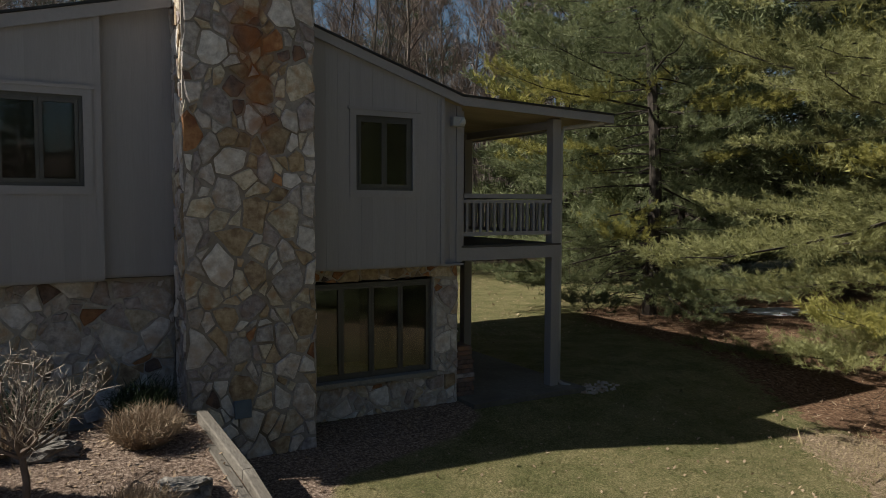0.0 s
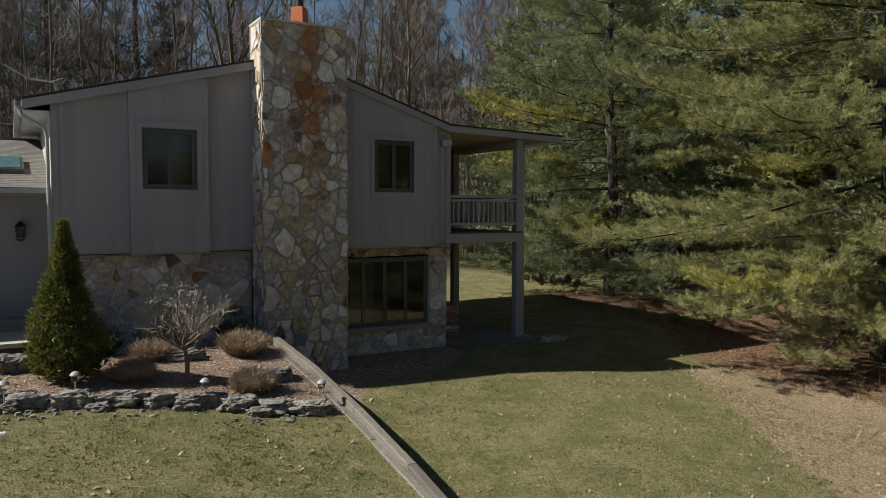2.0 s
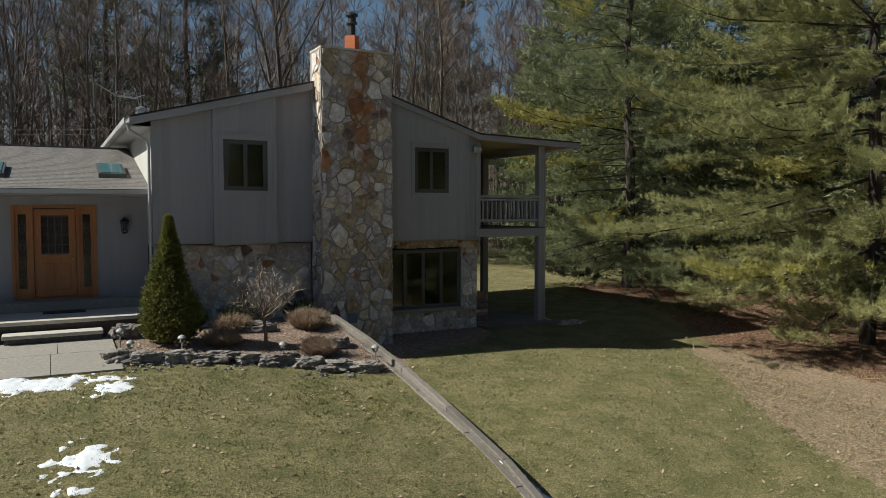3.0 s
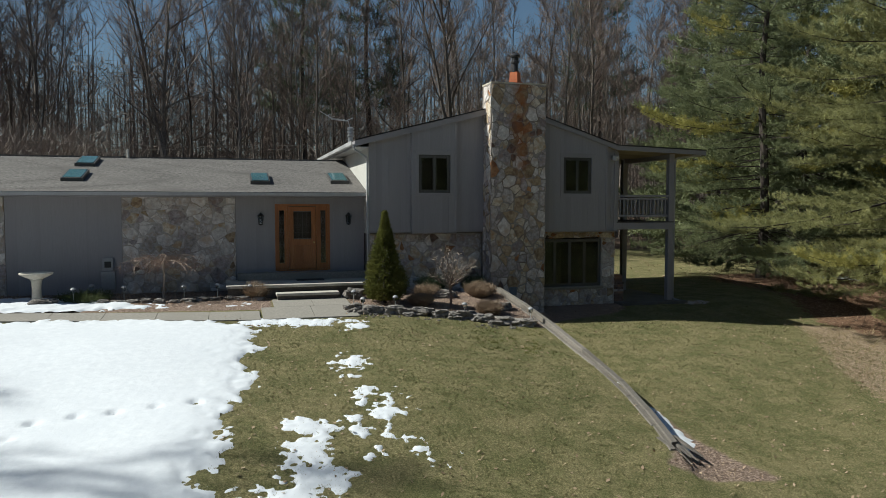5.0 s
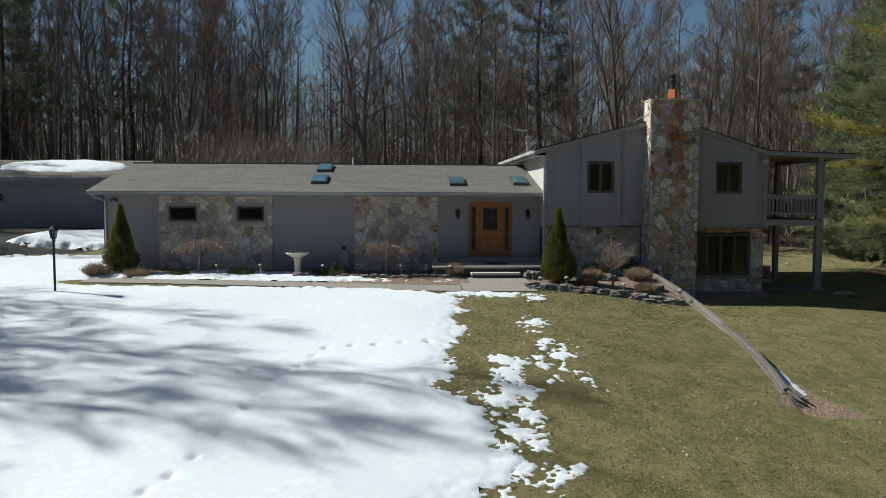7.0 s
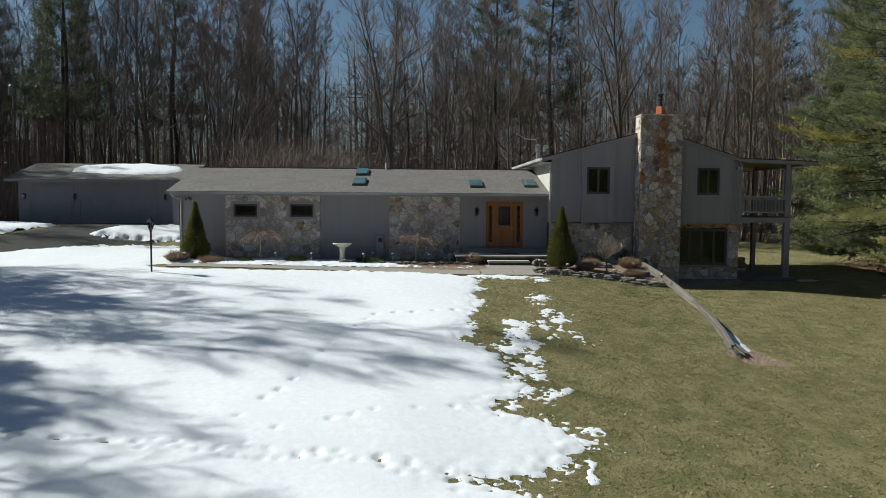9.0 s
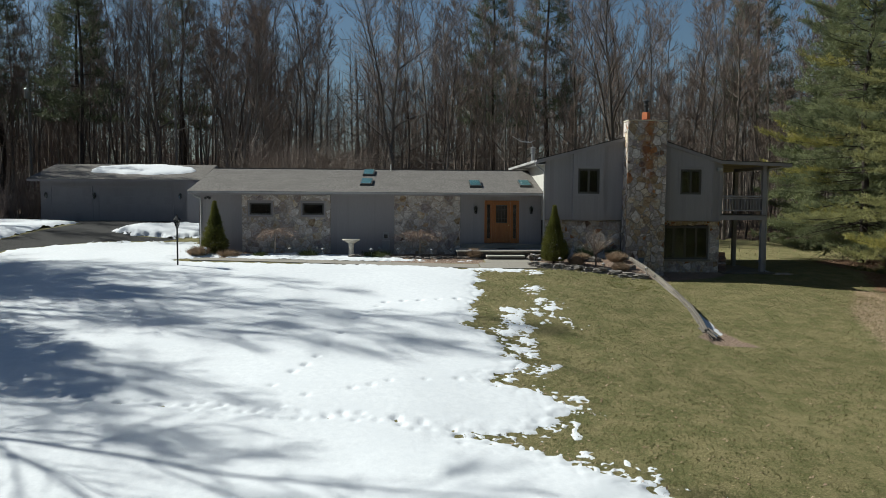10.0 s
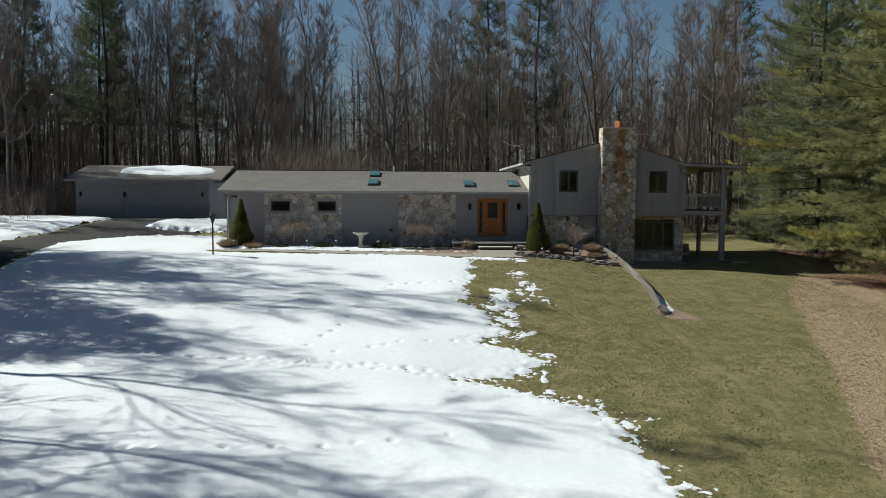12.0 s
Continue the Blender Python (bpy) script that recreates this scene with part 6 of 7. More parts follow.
# evergreens south of the lawn
for k in range(9):
    plant_pine(FAR_GREEN, -34 + 8.5 * k + 2 * math.sin(k * 2.1), -47 - 3 * math.cos(k * 1.7), 1.15 + 0.1 * math.sin(k), k * 1.3, "dark evergreen at the south edge of the lawn", "evergreens in the woods")
thicket("brush", "tangle of leafless brush under the trees", 2600, -62, 42, 32, 50, 0.8, 3.4, TWIG, 61, 0.035)
thicket("brush", "arching grey-brown shrubs behind the roof", 1300, -18.5, -10.5, 23.5, 28, 3.4, 5.4, BROWNTWIG, 62, 0.015)
thicket("brush", "leafless brush beside the garage", 420, -40, -32, 18, 32, 0.8, 2.2, TWIG, 63, 0.025)

thicket("brush", "tall grey-brown brush at the garage's side", 700, -47, -32, 21, 31, 1.4, 3.8, BROWNTWIG, 64, 0.02)


# ---- yard: edging, rocks, beds, lamps ----
path_ = thing("front_walk", "grey concrete walk along the beds to the stoop", "walk", kind="structure")
WALK_Y = lambda x: float(np.interp(x, [-18.5, -16, -10, -5, -2], [8.5, 8.4, 8.15, 7.35, 7.4]))
xs = [-17.2 + 1.27 * k for k in range(13)]


def slab_piece(corners, thick, parent):
    bm = bmesh.new()
    top = [bm.verts.new((x, y, gz(x, y) + 0.035)) for x, y in corners]
    low = [bm.verts.new((x, y, gz(x, y) - thick)) for x, y in corners]
    bm.faces.new(top)
    bm.faces.new(low[::-1])
    for k in range(4):
        q = (k + 1) % 4
        bm.faces.new((top[q], top[k], low[k], low[q]))
    part("paving_slab", bm, CONCRETE, parent)


for a in xs[:-3]:
    b = a + 1.258
    slab_piece([(a, WALK_Y(a) - 0.45), (b, WALK_Y(b) - 0.45), (b, WALK_Y(b) + 0.5), (a, WALK_Y(a) + 0.5)], 0.12, path_)
for x0, x1, y0, y1 in ((-4.45, -3.15, 6.95, 8.25), (-3.14, -2.0, 6.95, 8.25), (-4.1, -3.03, 8.26, 9.44), (-3.02, -2.02, 8.26, 9.44)):
    slab_piece([(x0, y0), (x1, y0), (x1, y1), (x0, y1)], 0.12, path_)

edging = thing("timber_edging", "weathered grey landscape timbers stepping down the slope", "edging")
ys = [9.66, 7.9, 5.9, 3.9, 1.9, 0.5, -0.88]
for k, (a, b) in enumerate(zip(ys, ys[1:])):
    for low in range(4):
        drop = low * 0.155
        za, zb = wall_top(a) - drop, wall_top(b) - drop
        if za < gz(float(wall_x(a)) + 0.6, a) - 0.25 and zb < gz(float(wall_x(b)) + 0.6, b) - 0.25:
            continue
        xa, xb, o = float(wall_x(a)), float(wall_x(b)), 0.02 * (low % 2)
        bm = bmesh.new()
        va = [bm.verts.new((xa + dx + o, a - 0.008, za + dz)) for dx, dz in ((-0.07, -0.148), (0.07, -0.148), (0.07, -0.015), (0.055, 0), (-0.055, 0), (-0.07, -0.015))]
        vb = [bm.verts.new((xb + dx + o, b + 0.008, zb + dz)) for dx, dz in ((-0.07, -0.148), (0.07, -0.148), (0.07, -0.015), (0.055, 0), (-0.055, 0), (-0.07, -0.015))]
        for q in range(6):
            r_ = (q + 1) % 6
            bm.faces.new((va[q], va[r_], vb[r_], vb[q]))
        bm.faces.new(va[::-1])
        bm.faces.new(vb)
        bmesh.ops.recalc_face_normals(bm, faces=bm.faces)
        part("timber", bm, TIMBER, edging)
rng = random.Random(19)
backs = [8.9, 6.9, 5.0, 3.0, 1.2, -0.1, -1.05]
for a, b in zip(backs, backs[1:]):
    bm = bmesh.new()
    xa, xb, o = float(wall_x(a)) - 0.12, float(wall_x(b)) - 0.12, rng.uniform(-0.02, 0.02)
    za, zb = gz(xa - 0.1, a) + 0.012, gz(xb - 0.1, b) + 0.02
    rows_ = [[bm.verts.new((x + dx + o, y, z + dz)) for dx, dz in ((-0.065, -0.14), (0.058, -0.14), (0.058, -0.012), (0.045, 0), (-0.05, 0.006), (-0.065, -0.02))] for x, y, z in ((xa, a - 0.01, za), (xb, b + 0.01, zb))]
    for q in range(6):
        r_ = (q + 1) % 6
        bm.faces.new((rows_[0][q], rows_[0][r_], rows_[1][r_], rows_[1][q]))
    bm.faces.new(rows_[0][::-1])
    bm.faces.new(rows_[1])
    bmesh.ops.recalc_face_normals(bm, faces=bm.faces)
    part("backing_timber", bm, TIMBER, edging)
for k in range(7):
    bm = bmesh.new()
    x_, y_, z_ = 2.16 + 0.055 * k, -0.8, -0.83 - 0.03 * (k % 3)
    tube(bm, [(x_, y_ + 0.25, z_ + 0.03), (x_ + 0.02, y_ - 0.15, z_ - 0.02), (x_ + 0.03 + 0.02 * k, y_ - 0.35 - 0.1 * ((k * 2) % 5) / 2, z_ - 0.14)], [0.042, 0.036, 0.01], 4)
    part("splintered_end", bm, TIMBER, edging)


def rock(x, y, sx, sy, sz, seed, group="rocks edging the bed", label="rough grey rock edging the mulch bed"):
    """A blocky weathered stone with a flattish pitted top, sunk a little."""
    bm = bmesh.new()
    bmesh.ops.create_icosphere(bm, subdivisions=4, radius=1.0)
    for v_ in bm.verts:
        n_ = v_.co.normalized()
        k = 1 + 0.42 * noise.noise(n_ * 1.5 + Vector((seed, 0, 0))) + 0.24 * noise.noise(n_ * 2.9 + Vector((0, seed, 0))) - 0.26 * abs(noise.noise(n_ * 4.5 + Vector((0, 0, seed)))) - 0.1 * abs(noise.noise(n_ * 11 + Vector((seed, 0, seed)))) + 0.04 * noise.noise(n_ * 21 + Vector((0, seed, seed)))
        v_.co = Vector((math.copysign(abs(n_.x) ** 0.72, n_.x) * sx, math.copysign(abs(n_.y) ** 0.72, n_.y) * sy, math.copysign(abs(n_.z) ** 0.7, n_.z) * sz)) * k
    ob = part("rock", bm, ROCK)
    ob.location = (x, y, gz(x, y) + sz * 0.5)
    ob.rotation_euler = (0, 0, (seed * 1.7) % 0.6 - 0.3)
    return tagged(ob, label, "rock", group)


rng = random.Random(12)
line = [(-2.0, 7.55), (-1.6, 7.4), (-1.0, 7.3), (-0.35, 7.2), (0.25, 7.08), (0.8, 6.9), (1.3, 6.68), (1.8, 6.45), (2.35, 6.25)]
for k, (x, y) in enumerate(line):
    rock(x, y, rng.uniform(0.30, 0.40), rng.uniform(0.17, 0.22), rng.uniform(0.11, 0.155), 3.1 * k + 1)
for x, y in ((-1.8, 7.3), (-0.65, 7.05), (0.55, 6.8), (1.55, 6.35)):
    rock(x, y, 0.2, 0.13, 0.07, x * 7 + 40)
rock(2.28, 7.8, 0.32, 0.22, 0.14, 9.3, label="flat grey rock lying in the mulch")
rock(0.95, 9.3, 0.42, 0.2, 0.13, 5.7, label="flat grey rock lying in the mulch")
rock(-1.75, 9.4, 0.3, 0.22, 0.2, 15.7, label="grey rock beside the walk")
rock(-10.05, 9.72, 0.33, 0.2, 0.14, 25.7, label="dark rock beside the birdbath")
for k in range(12):
    rock(-8.6 + 0.37 * k, 9.75 + 0.12 * math.sin(k), rng.uniform(0.14, 0.24), 0.11, rng.uniform(0.05, 0.09), 60 + k, label="small flat rock edging the planting bed")


def solar_light(x, y, h=0.42):
    """A path light: stake, glass, wide lid."""
    t = thing("path_light", "small metal solar path light on a stake", "path light", (x, y, gz(x, y)), "solar path lights")
    bm = bmesh.new()
    tube(bm, [(0, 0, -0.06), (0, 0, h - 0.12)], [0.012, 0.012], 6)
    part("stake", bm, METAL, t)
    bm = bmesh.new()
    turned(bm, [(0.03, h - 0.13), (0.055, h - 0.1), (0.06, h - 0.03)], 12)
    part("lamp_glass", bm, GLASS, t)
    bm = bmesh.new()
    turned(bm, [(0.078, h - 0.035), (0.078, h - 0.02), (0.05, h + 0.012), (0.012, h + 0.03)], 14)
    part("lid", bm, PLASTIC, t)
    return t


lamp0 = solar_light(-0.92, 7.5)
for x, y in ((0.3, 10.2), (1.3, 9.9), (0.85, 6.85), (-1.95, 8.2), (-1.85, 7.3), (2.6, 6.4), (-4.7, 9.75), (-5.6, 10.1), (-8.1, 10.1), (-9.35, 9.9), (-9.0, 10.6), (-11.6, 9.9), (-12.0, 10.7), (-6.5, 9.9), (-16.9, 9.5), (-13.1, 9.75)):
    copy_thing(lamp0, pose(x, y, gz(x, y)))

lamp_post = thing("lamp_post", "black post lantern with a caged glass head standing in the snow", "lamp post", (-17.1, 6.05, gz(-17.1, 6.05)))
bm = bmesh.new()
turned(bm, [(0.055, -0.1), (0.055, 0.05), (0.035, 0.08), (0.035, 1.58), (0.06, 1.6), (0.06, 1.63), (0.03, 1.66)], 12)
part("pole", bm, BLACK, lamp_post)
bm = bmesh.new()
turned(bm, [(0.06, 1.66), (0.085, 1.69), (0.05, 1.7)], 6)
turned(bm, [(0.15, 1.93), (0.15, 1.95), (0.06, 2.06), (0.03, 2.1), (0.012, 2.18)], 6)
for k in range(6):
    a = math.pi * k / 3
    tube(bm, [(0.08 * math.cos(a), 0.08 * math.sin(a), 1.68), (0.13 * math.cos(a), 0.13 * math.sin(a), 1.94)], [0.009, 0.009], 4)
part("cage", bm, BLACK, lamp_post)
bm = bmesh.new()
turned(bm, [(0.07, 1.7), (0.12, 1.93)], 6)
part("lamp_glass", bm, GLASS, lamp_post)

bath = thing("birdbath", "pale cast-stone birdbath on a fluted pedestal", "birdbath", (-10.3, 10.15, gz(-10.3, 10.15)))
bm = bmesh.new()
turned(bm, [(0.22, -0.05), (0.22, 0.06), (0.18, 0.09), (0.13, 0.16), (0.115, 0.4), (0.13, 0.6), (0.17, 0.68)], 20)
part("pedestal", bm, STONEWARE, bath, smooth=True)
bm = bmesh.new()
turned(bm, [(0.14, 0.66), (0.24, 0.71), (0.41, 0.80), (0.42, 0.84), (0.39, 0.85), (0.30, 0.79), (0.1, 0.76)], 24)
part("basin", bm, STONEWARE, bath, smooth=True)


def cone_conifer(x, y, height, wide, seed):
    """A clipped conical evergreen: short trunk and a dense cone of sprays."""
    r = random.Random(seed)
    t = thing("conical_conifer", "dense conical dwarf conifer in yellow-green", "conifer", (x, y, gz(x, y)), "conical conifers by the house")
    w, g = Grown(), Grown()
    w.limb([Vector((0, 0, -0.1)), Vector((0, 0, height * 0.85))], [0.06, 0.01], 6)
    for k in range(int(4200 * height / 2.5)):
        f = r.random() ** 1.35
        z = 0.04 * height + f * 0.95 * height
        a = r.uniform(0, 6.283)
        rad = wide / 2 * (min(1, 0.72 + 1.8 * f) if f < 0.16 else (1 - (f - 0.16) / 0.84) ** 1.12 + 0.02) * (1 + 0.12 * math.sin(a * 3 + z * 4) + 0.1 * math.sin(a * 7 + z * 9)) * r.choice((0.7, 0.88, 1.0, 1.18)) * r.uniform(0.88, 1.1)
        p = Vector((math.cos(a) * rad, math.sin(a) * rad, z))
        out = Vector((math.cos(a), math.sin(a), 0.9)).normalized()
        for q in range(6):
            g.blade(p, (out + rand_way(r) * 0.7).normalized(), r.uniform(0.06, 0.13), 0.028, rand_way(r))
    for n_, me in (("trunk", w.mesh("conifer_trunk", PINE_BARK)), ("foliage", g.mesh("conifer_foliage", ARBOR))):
        new(n_, me).parent = t


cone_conifer(-0.98, 8.6, 2.6, 0.98, 3)
cone_conifer(-16.75, 10.55, 2.5, 0.95, 4)


def mound(x, y, rad, height, mat, name, label, category, seed, blades=900, long_=0.3, group=""):
    """A low rounded shrub of many fine stems."""
    r = random.Random(seed)
    t = thing(name, label, category, (x, y, gz(x, y)), group)
    g, w = Grown(), Grown()
    for k in range(blades):
        a, f = r.uniform(0, 6.283), r.random() ** 0.5
        rr = rad * f * 0.55
        p = Vector((math.cos(a) * rr, math.sin(a) * rr, -0.02))
        out = Vector((math.cos(a) * f * 1.1 * rad, math.sin(a) * f * 1.1 * rad, height * (1.05 - 0.45 * f * f))) + rand_way(r) * 0.07
        q = p + (out - p) * r.uniform(0.5, 1.05)
        g.blade(p, (q - p).normalized(), (q - p).length, 0.008, rand_way(r))
        for _ in range(3):
            s = p.lerp(q, r.uniform(0.4, 1.0))
            g.blade(s, ((q - p).normalized() + rand_way(r) * 0.8).normalized(), long_ * r.uniform(0.3, 0.8), 0.009, rand_way(r))
    for k in range(6):
        a = k * 1.05
        w.limb([Vector((0, 0, -0.05)), Vector((math.cos(a) * rad * 0.3, math.sin(a) * rad * 0.3, height * 0.5))], [0.012, 0.004], 4)
    new("stems", w.mesh("shrub_stems", BARK)).parent = t
    new("crown", g.mesh("shrub_twigs", mat)).parent = t
    return t


for k, (x, y, rd, h) in enumerate(((2.1, 9.25, 0.46, 0.42), (1.75, 7.35, 0.38, 0.34), (0.5, 9.5, 0.38, 0.3), (0.0, 8.3, 0.36, 0.32), (-4.55, 9.9, 0.4, 0.46), (-17.3, 9.75, 0.5, 0.45))):
    mound(x, y, rd, h, DRYSTEM, "dry_shrub", "low mound of dry brown twigs in the mulch", "shrub", 200 + k, 2200, 0.2, group="dry shrubs in the beds")
for k, (x, y, rd, h) in enumerate(((-15.9, 9.75, 0.55, 0.28), (-12.3, 10.1, 0.5, 0.28), (-9.1, 10.25, 0.75, 0.3), (-14.5, 9.9, 0.35, 0.15))):
    mound(x, y, rd, h, JUNIPER if k else DRYSTEM, "low_shrub", "low spreading juniper against the snow", "shrub", 220 + k, 1100, 0.2, group="low shrubs in the bed")
for k, (x, y, rd, h) in enumerate(((-0.35, 10.2, 0.45, 0.55), (0.75, 10.0, 0.5, 0.6), (2.2, 10.1, 0.45, 0.5))):
    mound(x, y, rd, h, SHRUBLEAF, "evergreen_shrub", "dark evergreen shrub against the stone wall", "shrub", 240 + k, 1500, 0.2, group="evergreen shrubs at the wall")


def ornamental(x, y, height, reach, seed, weeping, mat, bark, label):
    """A small garden tree: slim stem, then a spreading umbrella or an upright bare crown of fine twigs."""
    r = random.Random(seed)
    t = thing("ornamental_tree", label, "tree", (x, y, gz(x, y)), "small bare garden trees")
    w, g = Grown(), Grown()
    top = Vector((r.uniform(-0.06, 0.06), 0, height * (0.66 if weeping else 0.3)))
    w.limb([Vector((0, 0, -0.08)), top * 0.5 + Vector((0.03, 0, 0)), top], [0.046, 0.036, 0.032], 7)
    for k in range(22 if weeping else 24):
        a = 2.4 * k
        d = Vector((math.cos(a), math.sin(a), r.uniform(0.25, 0.75) if weeping else r.uniform(0.35, 2.6))).normalized()
        l_ = reach * r.uniform(0.65, 1.0)
        p, pts = top - Vector((0, 0, r.uniform(0, 0.12))), []
        for s in range(7):
            pts.append(p.copy())
            d = (d + Vector((r.uniform(-0.26, 0.26), r.uniform(-0.26, 0.26), -0.17 if weeping else 0.03)) * (1 if weeping else 1.5)).normalized()
            p = p + d * l_ / 6
        w.limb(pts, [(0.014 if weeping else 0.02) * (1 - 0.8 * s / 6) for s in range(7)], 4)
        for s in range(34 if weeping else 17):
            q = min(int(r.uniform(1, 6)), 5)
            root = pts[q].lerp(pts[q + 1], r.random())
            dd = (d * 0.5 + rand_way(r) * 0.9 + Vector((0, 0, -0.25 if weeping else 0.35))).normalized()
            ll = reach * r.uniform(0.08, 0.28)
            g.blade(root, dd, ll, 0.009, rand_way(r))
            for _ in range(3):
                g.blade(root + dd * ll * r.uniform(0.3, 0.9), (dd + rand_way(r) * 0.9).normalized(), ll * 0.5, 0.007, rand_way(r))
    new("trunk", w.mesh("ornamental_trunk", bark)).parent = t
    new("crown", g.mesh("ornamental_twigs", mat)).parent = t


ornamental(0.79, 7.95, 2.2, 1.3, 51, False, PALETWIG, TWIG, "small pale-barked bare tree in the mulch bed")
ornamental(-13.95, 10.35, 1.8, 1.35, 52, True, REDTWIG, PALETWIG, "weeping ornamental tree with bare reddish twigs")
ornamental(-7.1, 10.45, 1.8, 1.3, 53, True, REDTWIG, PALETWIG, "weeping ornamental tree with bare reddish twigs")

# utility pole and its wires
pole = thing("utility_pole", "grey wooden utility pole with a transformer", "utility pole", (-40.3, 41.0, gz(-40.3, 41.0)))
bm = bmesh.new()
tube(bm, [(0, 0, -0.3), (0, 0, 12.3)], [0.16, 0.11], 8)
part("pole", bm, GREY_POLE, pole)
bm = bmesh.new()
turned(bm, [(0.2, 0), (0.24, 0.03), (0.24, 0.8), (0.12, 0.9)], 12, (0, -0.34, 9.9))
part("transformer", bm, METAL, pole)
bm = boxed((-1.1, 1.1, -0.06, 0.06, 11.6, 11.72))
part("crossarm", bm, TIMBER, pole)
wire = thing("overhead_wire", "thin service wires sagging from the pole to the house", "wire", (-40.3, 41.0, 11.0))
for off in (0.0, 0.25):
    a, b = Vector((0, 0, 0.2 + off)), Vector((40.0, -22.5, -5.2 + off * 0.6))
    bm = bmesh.new()
    pts = [a.lerp(b, k / 20) + Vector((0, 0, -1.6 * 4 * (k / 20) * (1 - k / 20))) for k in range(21)]
    tube(bm, pts, [0.011] * 21, 4)
    part("cable", bm, BLOCK, wire)


# ---- ground cover, past counting ----
def tufts(name, label, category, count, x0, x1, y0, y1, keep, mat, low, high, width, seed, blades=4, flat=False):
    g, r = Grown(), random.Random(seed)
    xs_, ys_ = np.random.RandomState(seed).uniform(x0, x1, count), np.random.RandomState(seed + 1).uniform(y0, y1, count)
    ok = keep(xs_, ys_)
    zs_ = ground_z(xs_, ys_)
    for x, y, z, k in zip(xs_, ys_, zs_, ok):
        if not k:
            continue
        for _ in range(blades):
            p = Vector((x + r.uniform(-0.04, 0.04), y + r.uniform(-0.04, 0.04), z - 0.004))
            if flat:
                g.leaf(p + Vector((0, 0, 0.012)), Vector((r.uniform(-1, 1), r.uniform(-1, 1), r.uniform(0.0, 0.5 if high < 0.3 else 0.2))).normalized(), r.uniform(low, high), width * r.uniform(0.6, 1.2), Vector((r.uniform(-0.4, 0.4), r.uniform(-0.4, 0.4), 1)))
            else:
                g.blade(p, Vector((r.uniform(-0.8, 0.8), r.uniform(-0.8, 0.8), 1)).normalized(), r.uniform(low, high), width, rand_way(r))
    tagged(new(name, g.mesh(name, mat)), label, category, kind="stuff")


def on_lawn(x, y):
    bare = np.maximum.reduce([inside(x, y, p) for p in (BED_EAST, BED_WEST, BED_HOUSE, BED_TIP)])
    return (bare < -0.05) & (inside(x, y, SNOW_MAIN) < 0.1) & (inside(x, y, LITTER) < 0) & ~((x < -1.9) & (y > 7.3)) & ~((x > 7.7) & (x < 10.4) & (y > 10.5)) & (np.abs(x - wall_x(y)) > 0.15)


tufts("grass", "short winter grass", "grass", 42000, -7.5, 12.5, -6, 10.2, on_lawn, GRASSBLADE, 0.02, 0.05, 0.014, 301, 4)
tufts("grass", "short winter grass", "grass", 26000, -7, 12, -22, -6, on_lawn, GRASSBLADE, 0.025, 0.06, 0.02, 302, 3)
tufts("fallen_leaves", "pale dead leaves scattered over the lawn", "leaves", 3200, -6.5, 14, -12, 10, on_lawn, LEAFLITTER, 0.05, 0.10, 0.05, 303, 1, True)
tufts("bark_chips", "loose bark chips and leaves on the beds", "mulch", 9000, -2.1, 7.9, -3, 10.9, lambda x, y: np.maximum.reduce([inside(x, y, p) for p in (BED_EAST, BED_HOUSE, BED_TIP)]) > 0.02, LEAFLITTER, 0.04, 0.10, 0.035, 305, 1, True)
tufts("bark_chips", "loose bark chips and leaves on the beds", "mulch", 3500, -19, -4, 9.4, 11.7, lambda x, y: inside(x, y, BED_WEST) > 0.02, LEAFLITTER, 0.05, 0.11, 0.04, 306, 1, True)
tufts("straw", "long dead stalks lying at the lawn's edge", "grass", 750, 7.0, 16.5, -10, 9, lambda x, y: inside(x, y, STRAW) > -0.2, STRAW_STALK, 0.25, 0.9, 0.024, 308, 1, True)
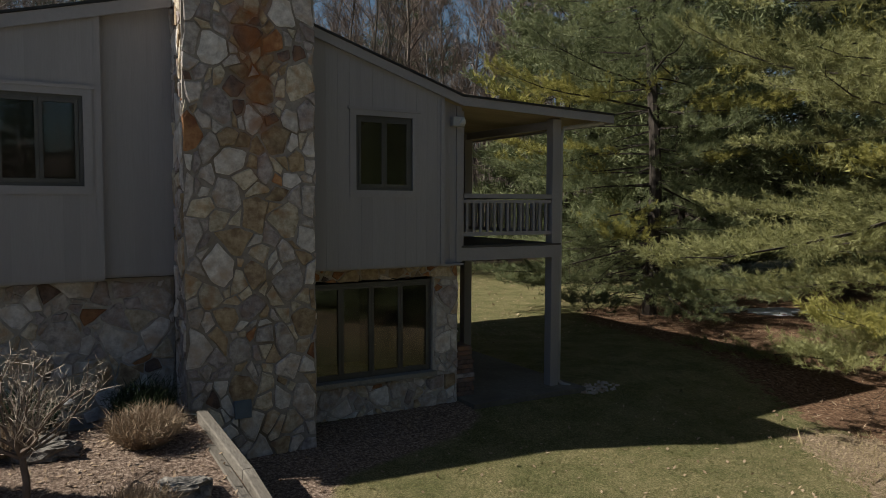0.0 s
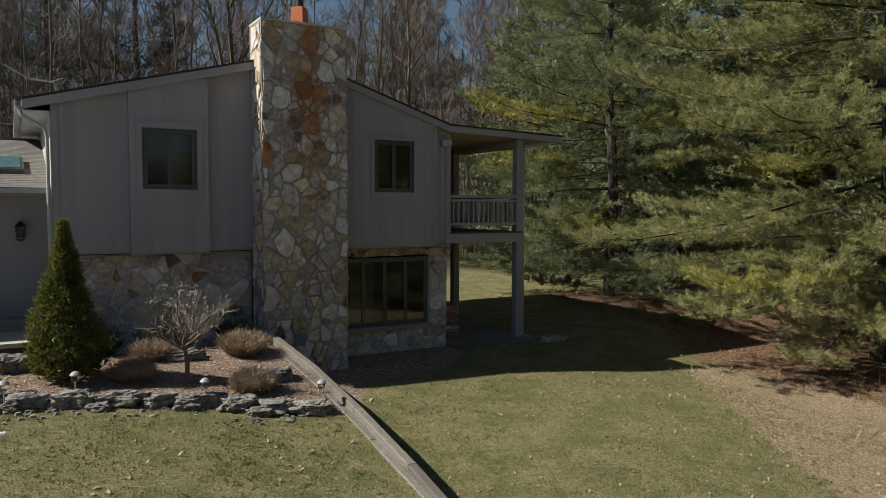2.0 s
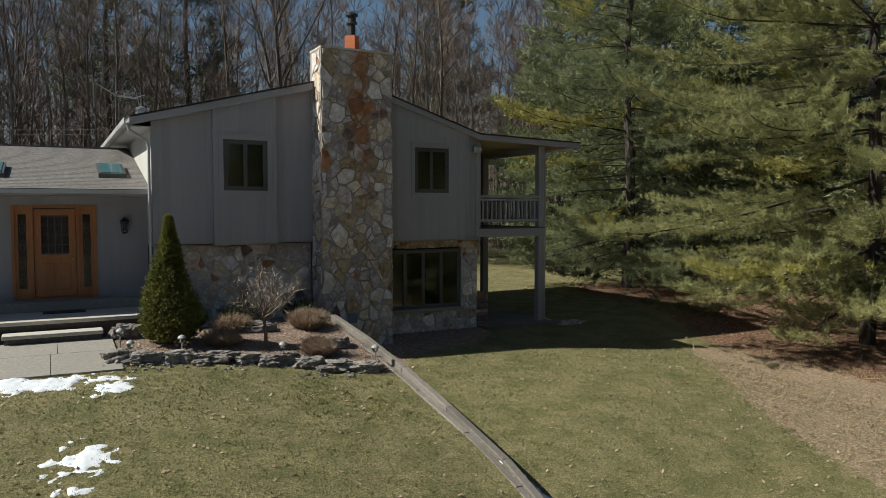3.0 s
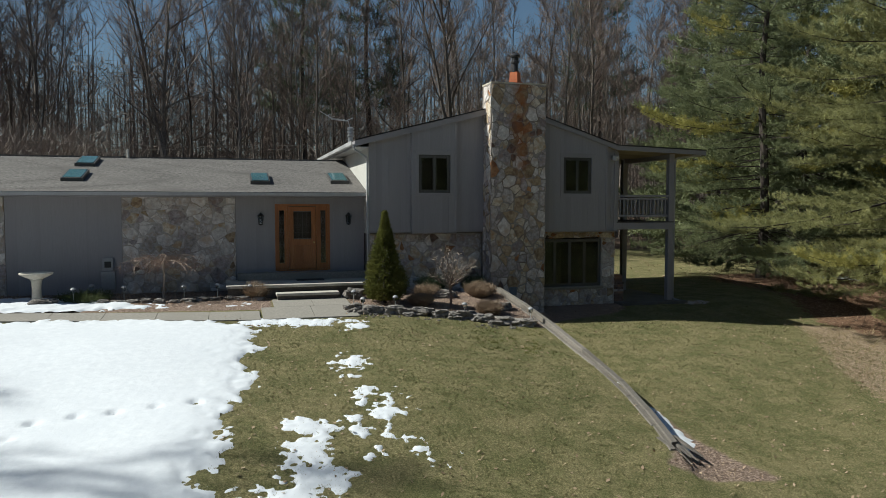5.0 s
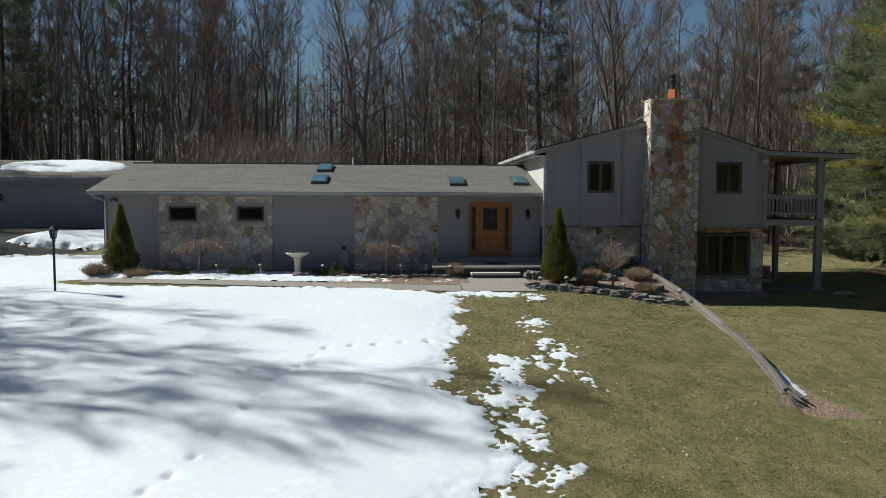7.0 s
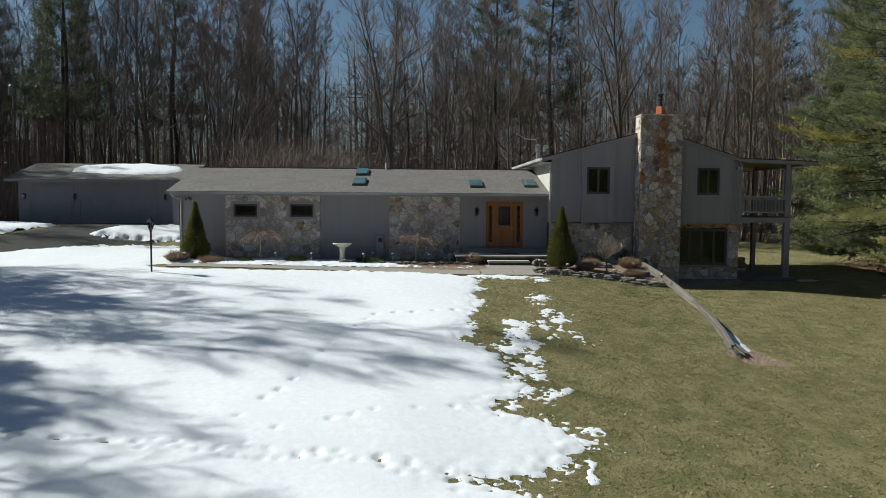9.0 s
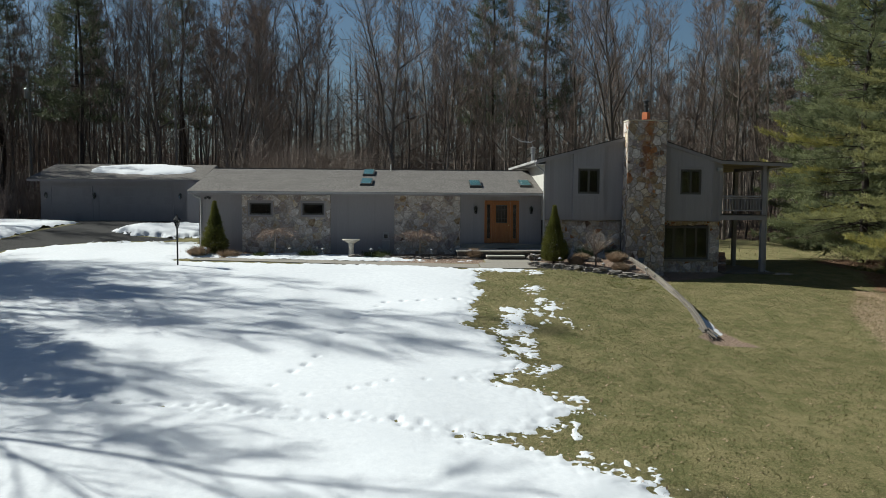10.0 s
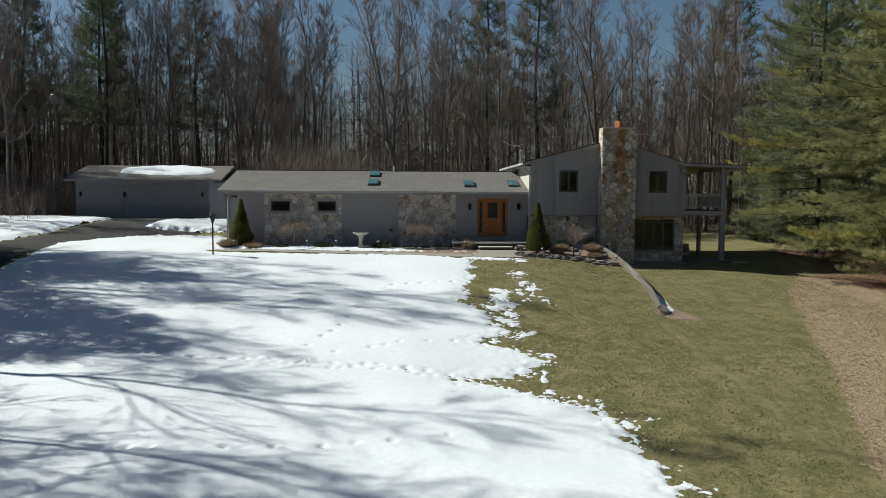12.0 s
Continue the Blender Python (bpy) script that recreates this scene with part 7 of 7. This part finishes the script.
tufts("straw", "flattened straw-coloured grass at the lawn's edge", "grass", 9000, 8.5, 16, -12, 9, lambda x, y: inside(x, y, STRAW) > -0.2, STRAW_STALK, 0.03, 0.11, 0.012, 307, 3)
tufts("needle_litter", "fallen needles and leaves under the pines", "litter", 9000, 11, 26, -6, 24, lambda x, y: inside(x, y, LITTER) > 0.0, LEAFLITTER, 0.06, 0.14, 0.03, 309, 1, True)
tufts("fallen_leaves", "pale leaves scattered over the back lawn", "leaves", 1600, 6, 20, 15, 30, lambda x, y: x > -9, LEAFLITTER, 0.06, 0.12, 0.06, 311, 1, True)


def pebbles(name, label, spots, count, mat, seed):
    """A scatter of small stones, past counting."""
    r, verts, faces = random.Random(seed), [], []
    for _ in range(count):
        cx, cy, rx, ry = r.choice(spots)
        a, f = r.uniform(0, 6.283), r.random() ** 0.5
        x, y, s = cx + rx * f * math.cos(a), cy + ry * f * math.sin(a), r.uniform(0.025, 0.06)
        z, base, turn = gz(x, y), len(verts), r.uniform(0, 6.283)
        for k in range(5):
            u = turn + 1.2566 * k
            verts.append((x + s * math.cos(u), y + 0.75 * s * math.sin(u), z - 0.01))
            verts.append((x + 0.7 * s * math.cos(u + 0.3), y + 0.5 * s * math.sin(u + 0.3), z + s * r.uniform(0.4, 0.7)))
        for k in range(5):
            q = (k + 1) % 5
            faces.append((base + 2 * k, base + 2 * q, base + 2 * q + 1, base + 2 * k + 1))
        faces.append(tuple(base + 2 * k + 1 for k in range(5)))
    tagged(raw(name, verts, faces, mat), label, "gravel", kind="stuff")


pebbles("gravel", "pale gravel washed out at the downspout", [(10.55, 10.62, 0.38, 0.22), (10.9, 10.7, 0.4, 0.3)], 100, STONES[0], 401)
tufts("weeds", "coarse dark clumps of weeds in the thin grass", "weeds", 500, 0.5, 2.6, 3.9, 6.0, lambda x, y: (lumps(x, y, 0.3, 7.0) > 0.2) & (np.abs(x - wall_x(y)) > 0.3), ARBOR, 0.03, 0.07, 0.018, 404, 4)
pebbles("gravel", "small stones and clods along the rock edging", [(-1.5, 7.0, 0.7, 0.2), (0.2, 6.75, 0.8, 0.2), (1.6, 6.1, 0.7, 0.2)], 70, ROCK, 402)
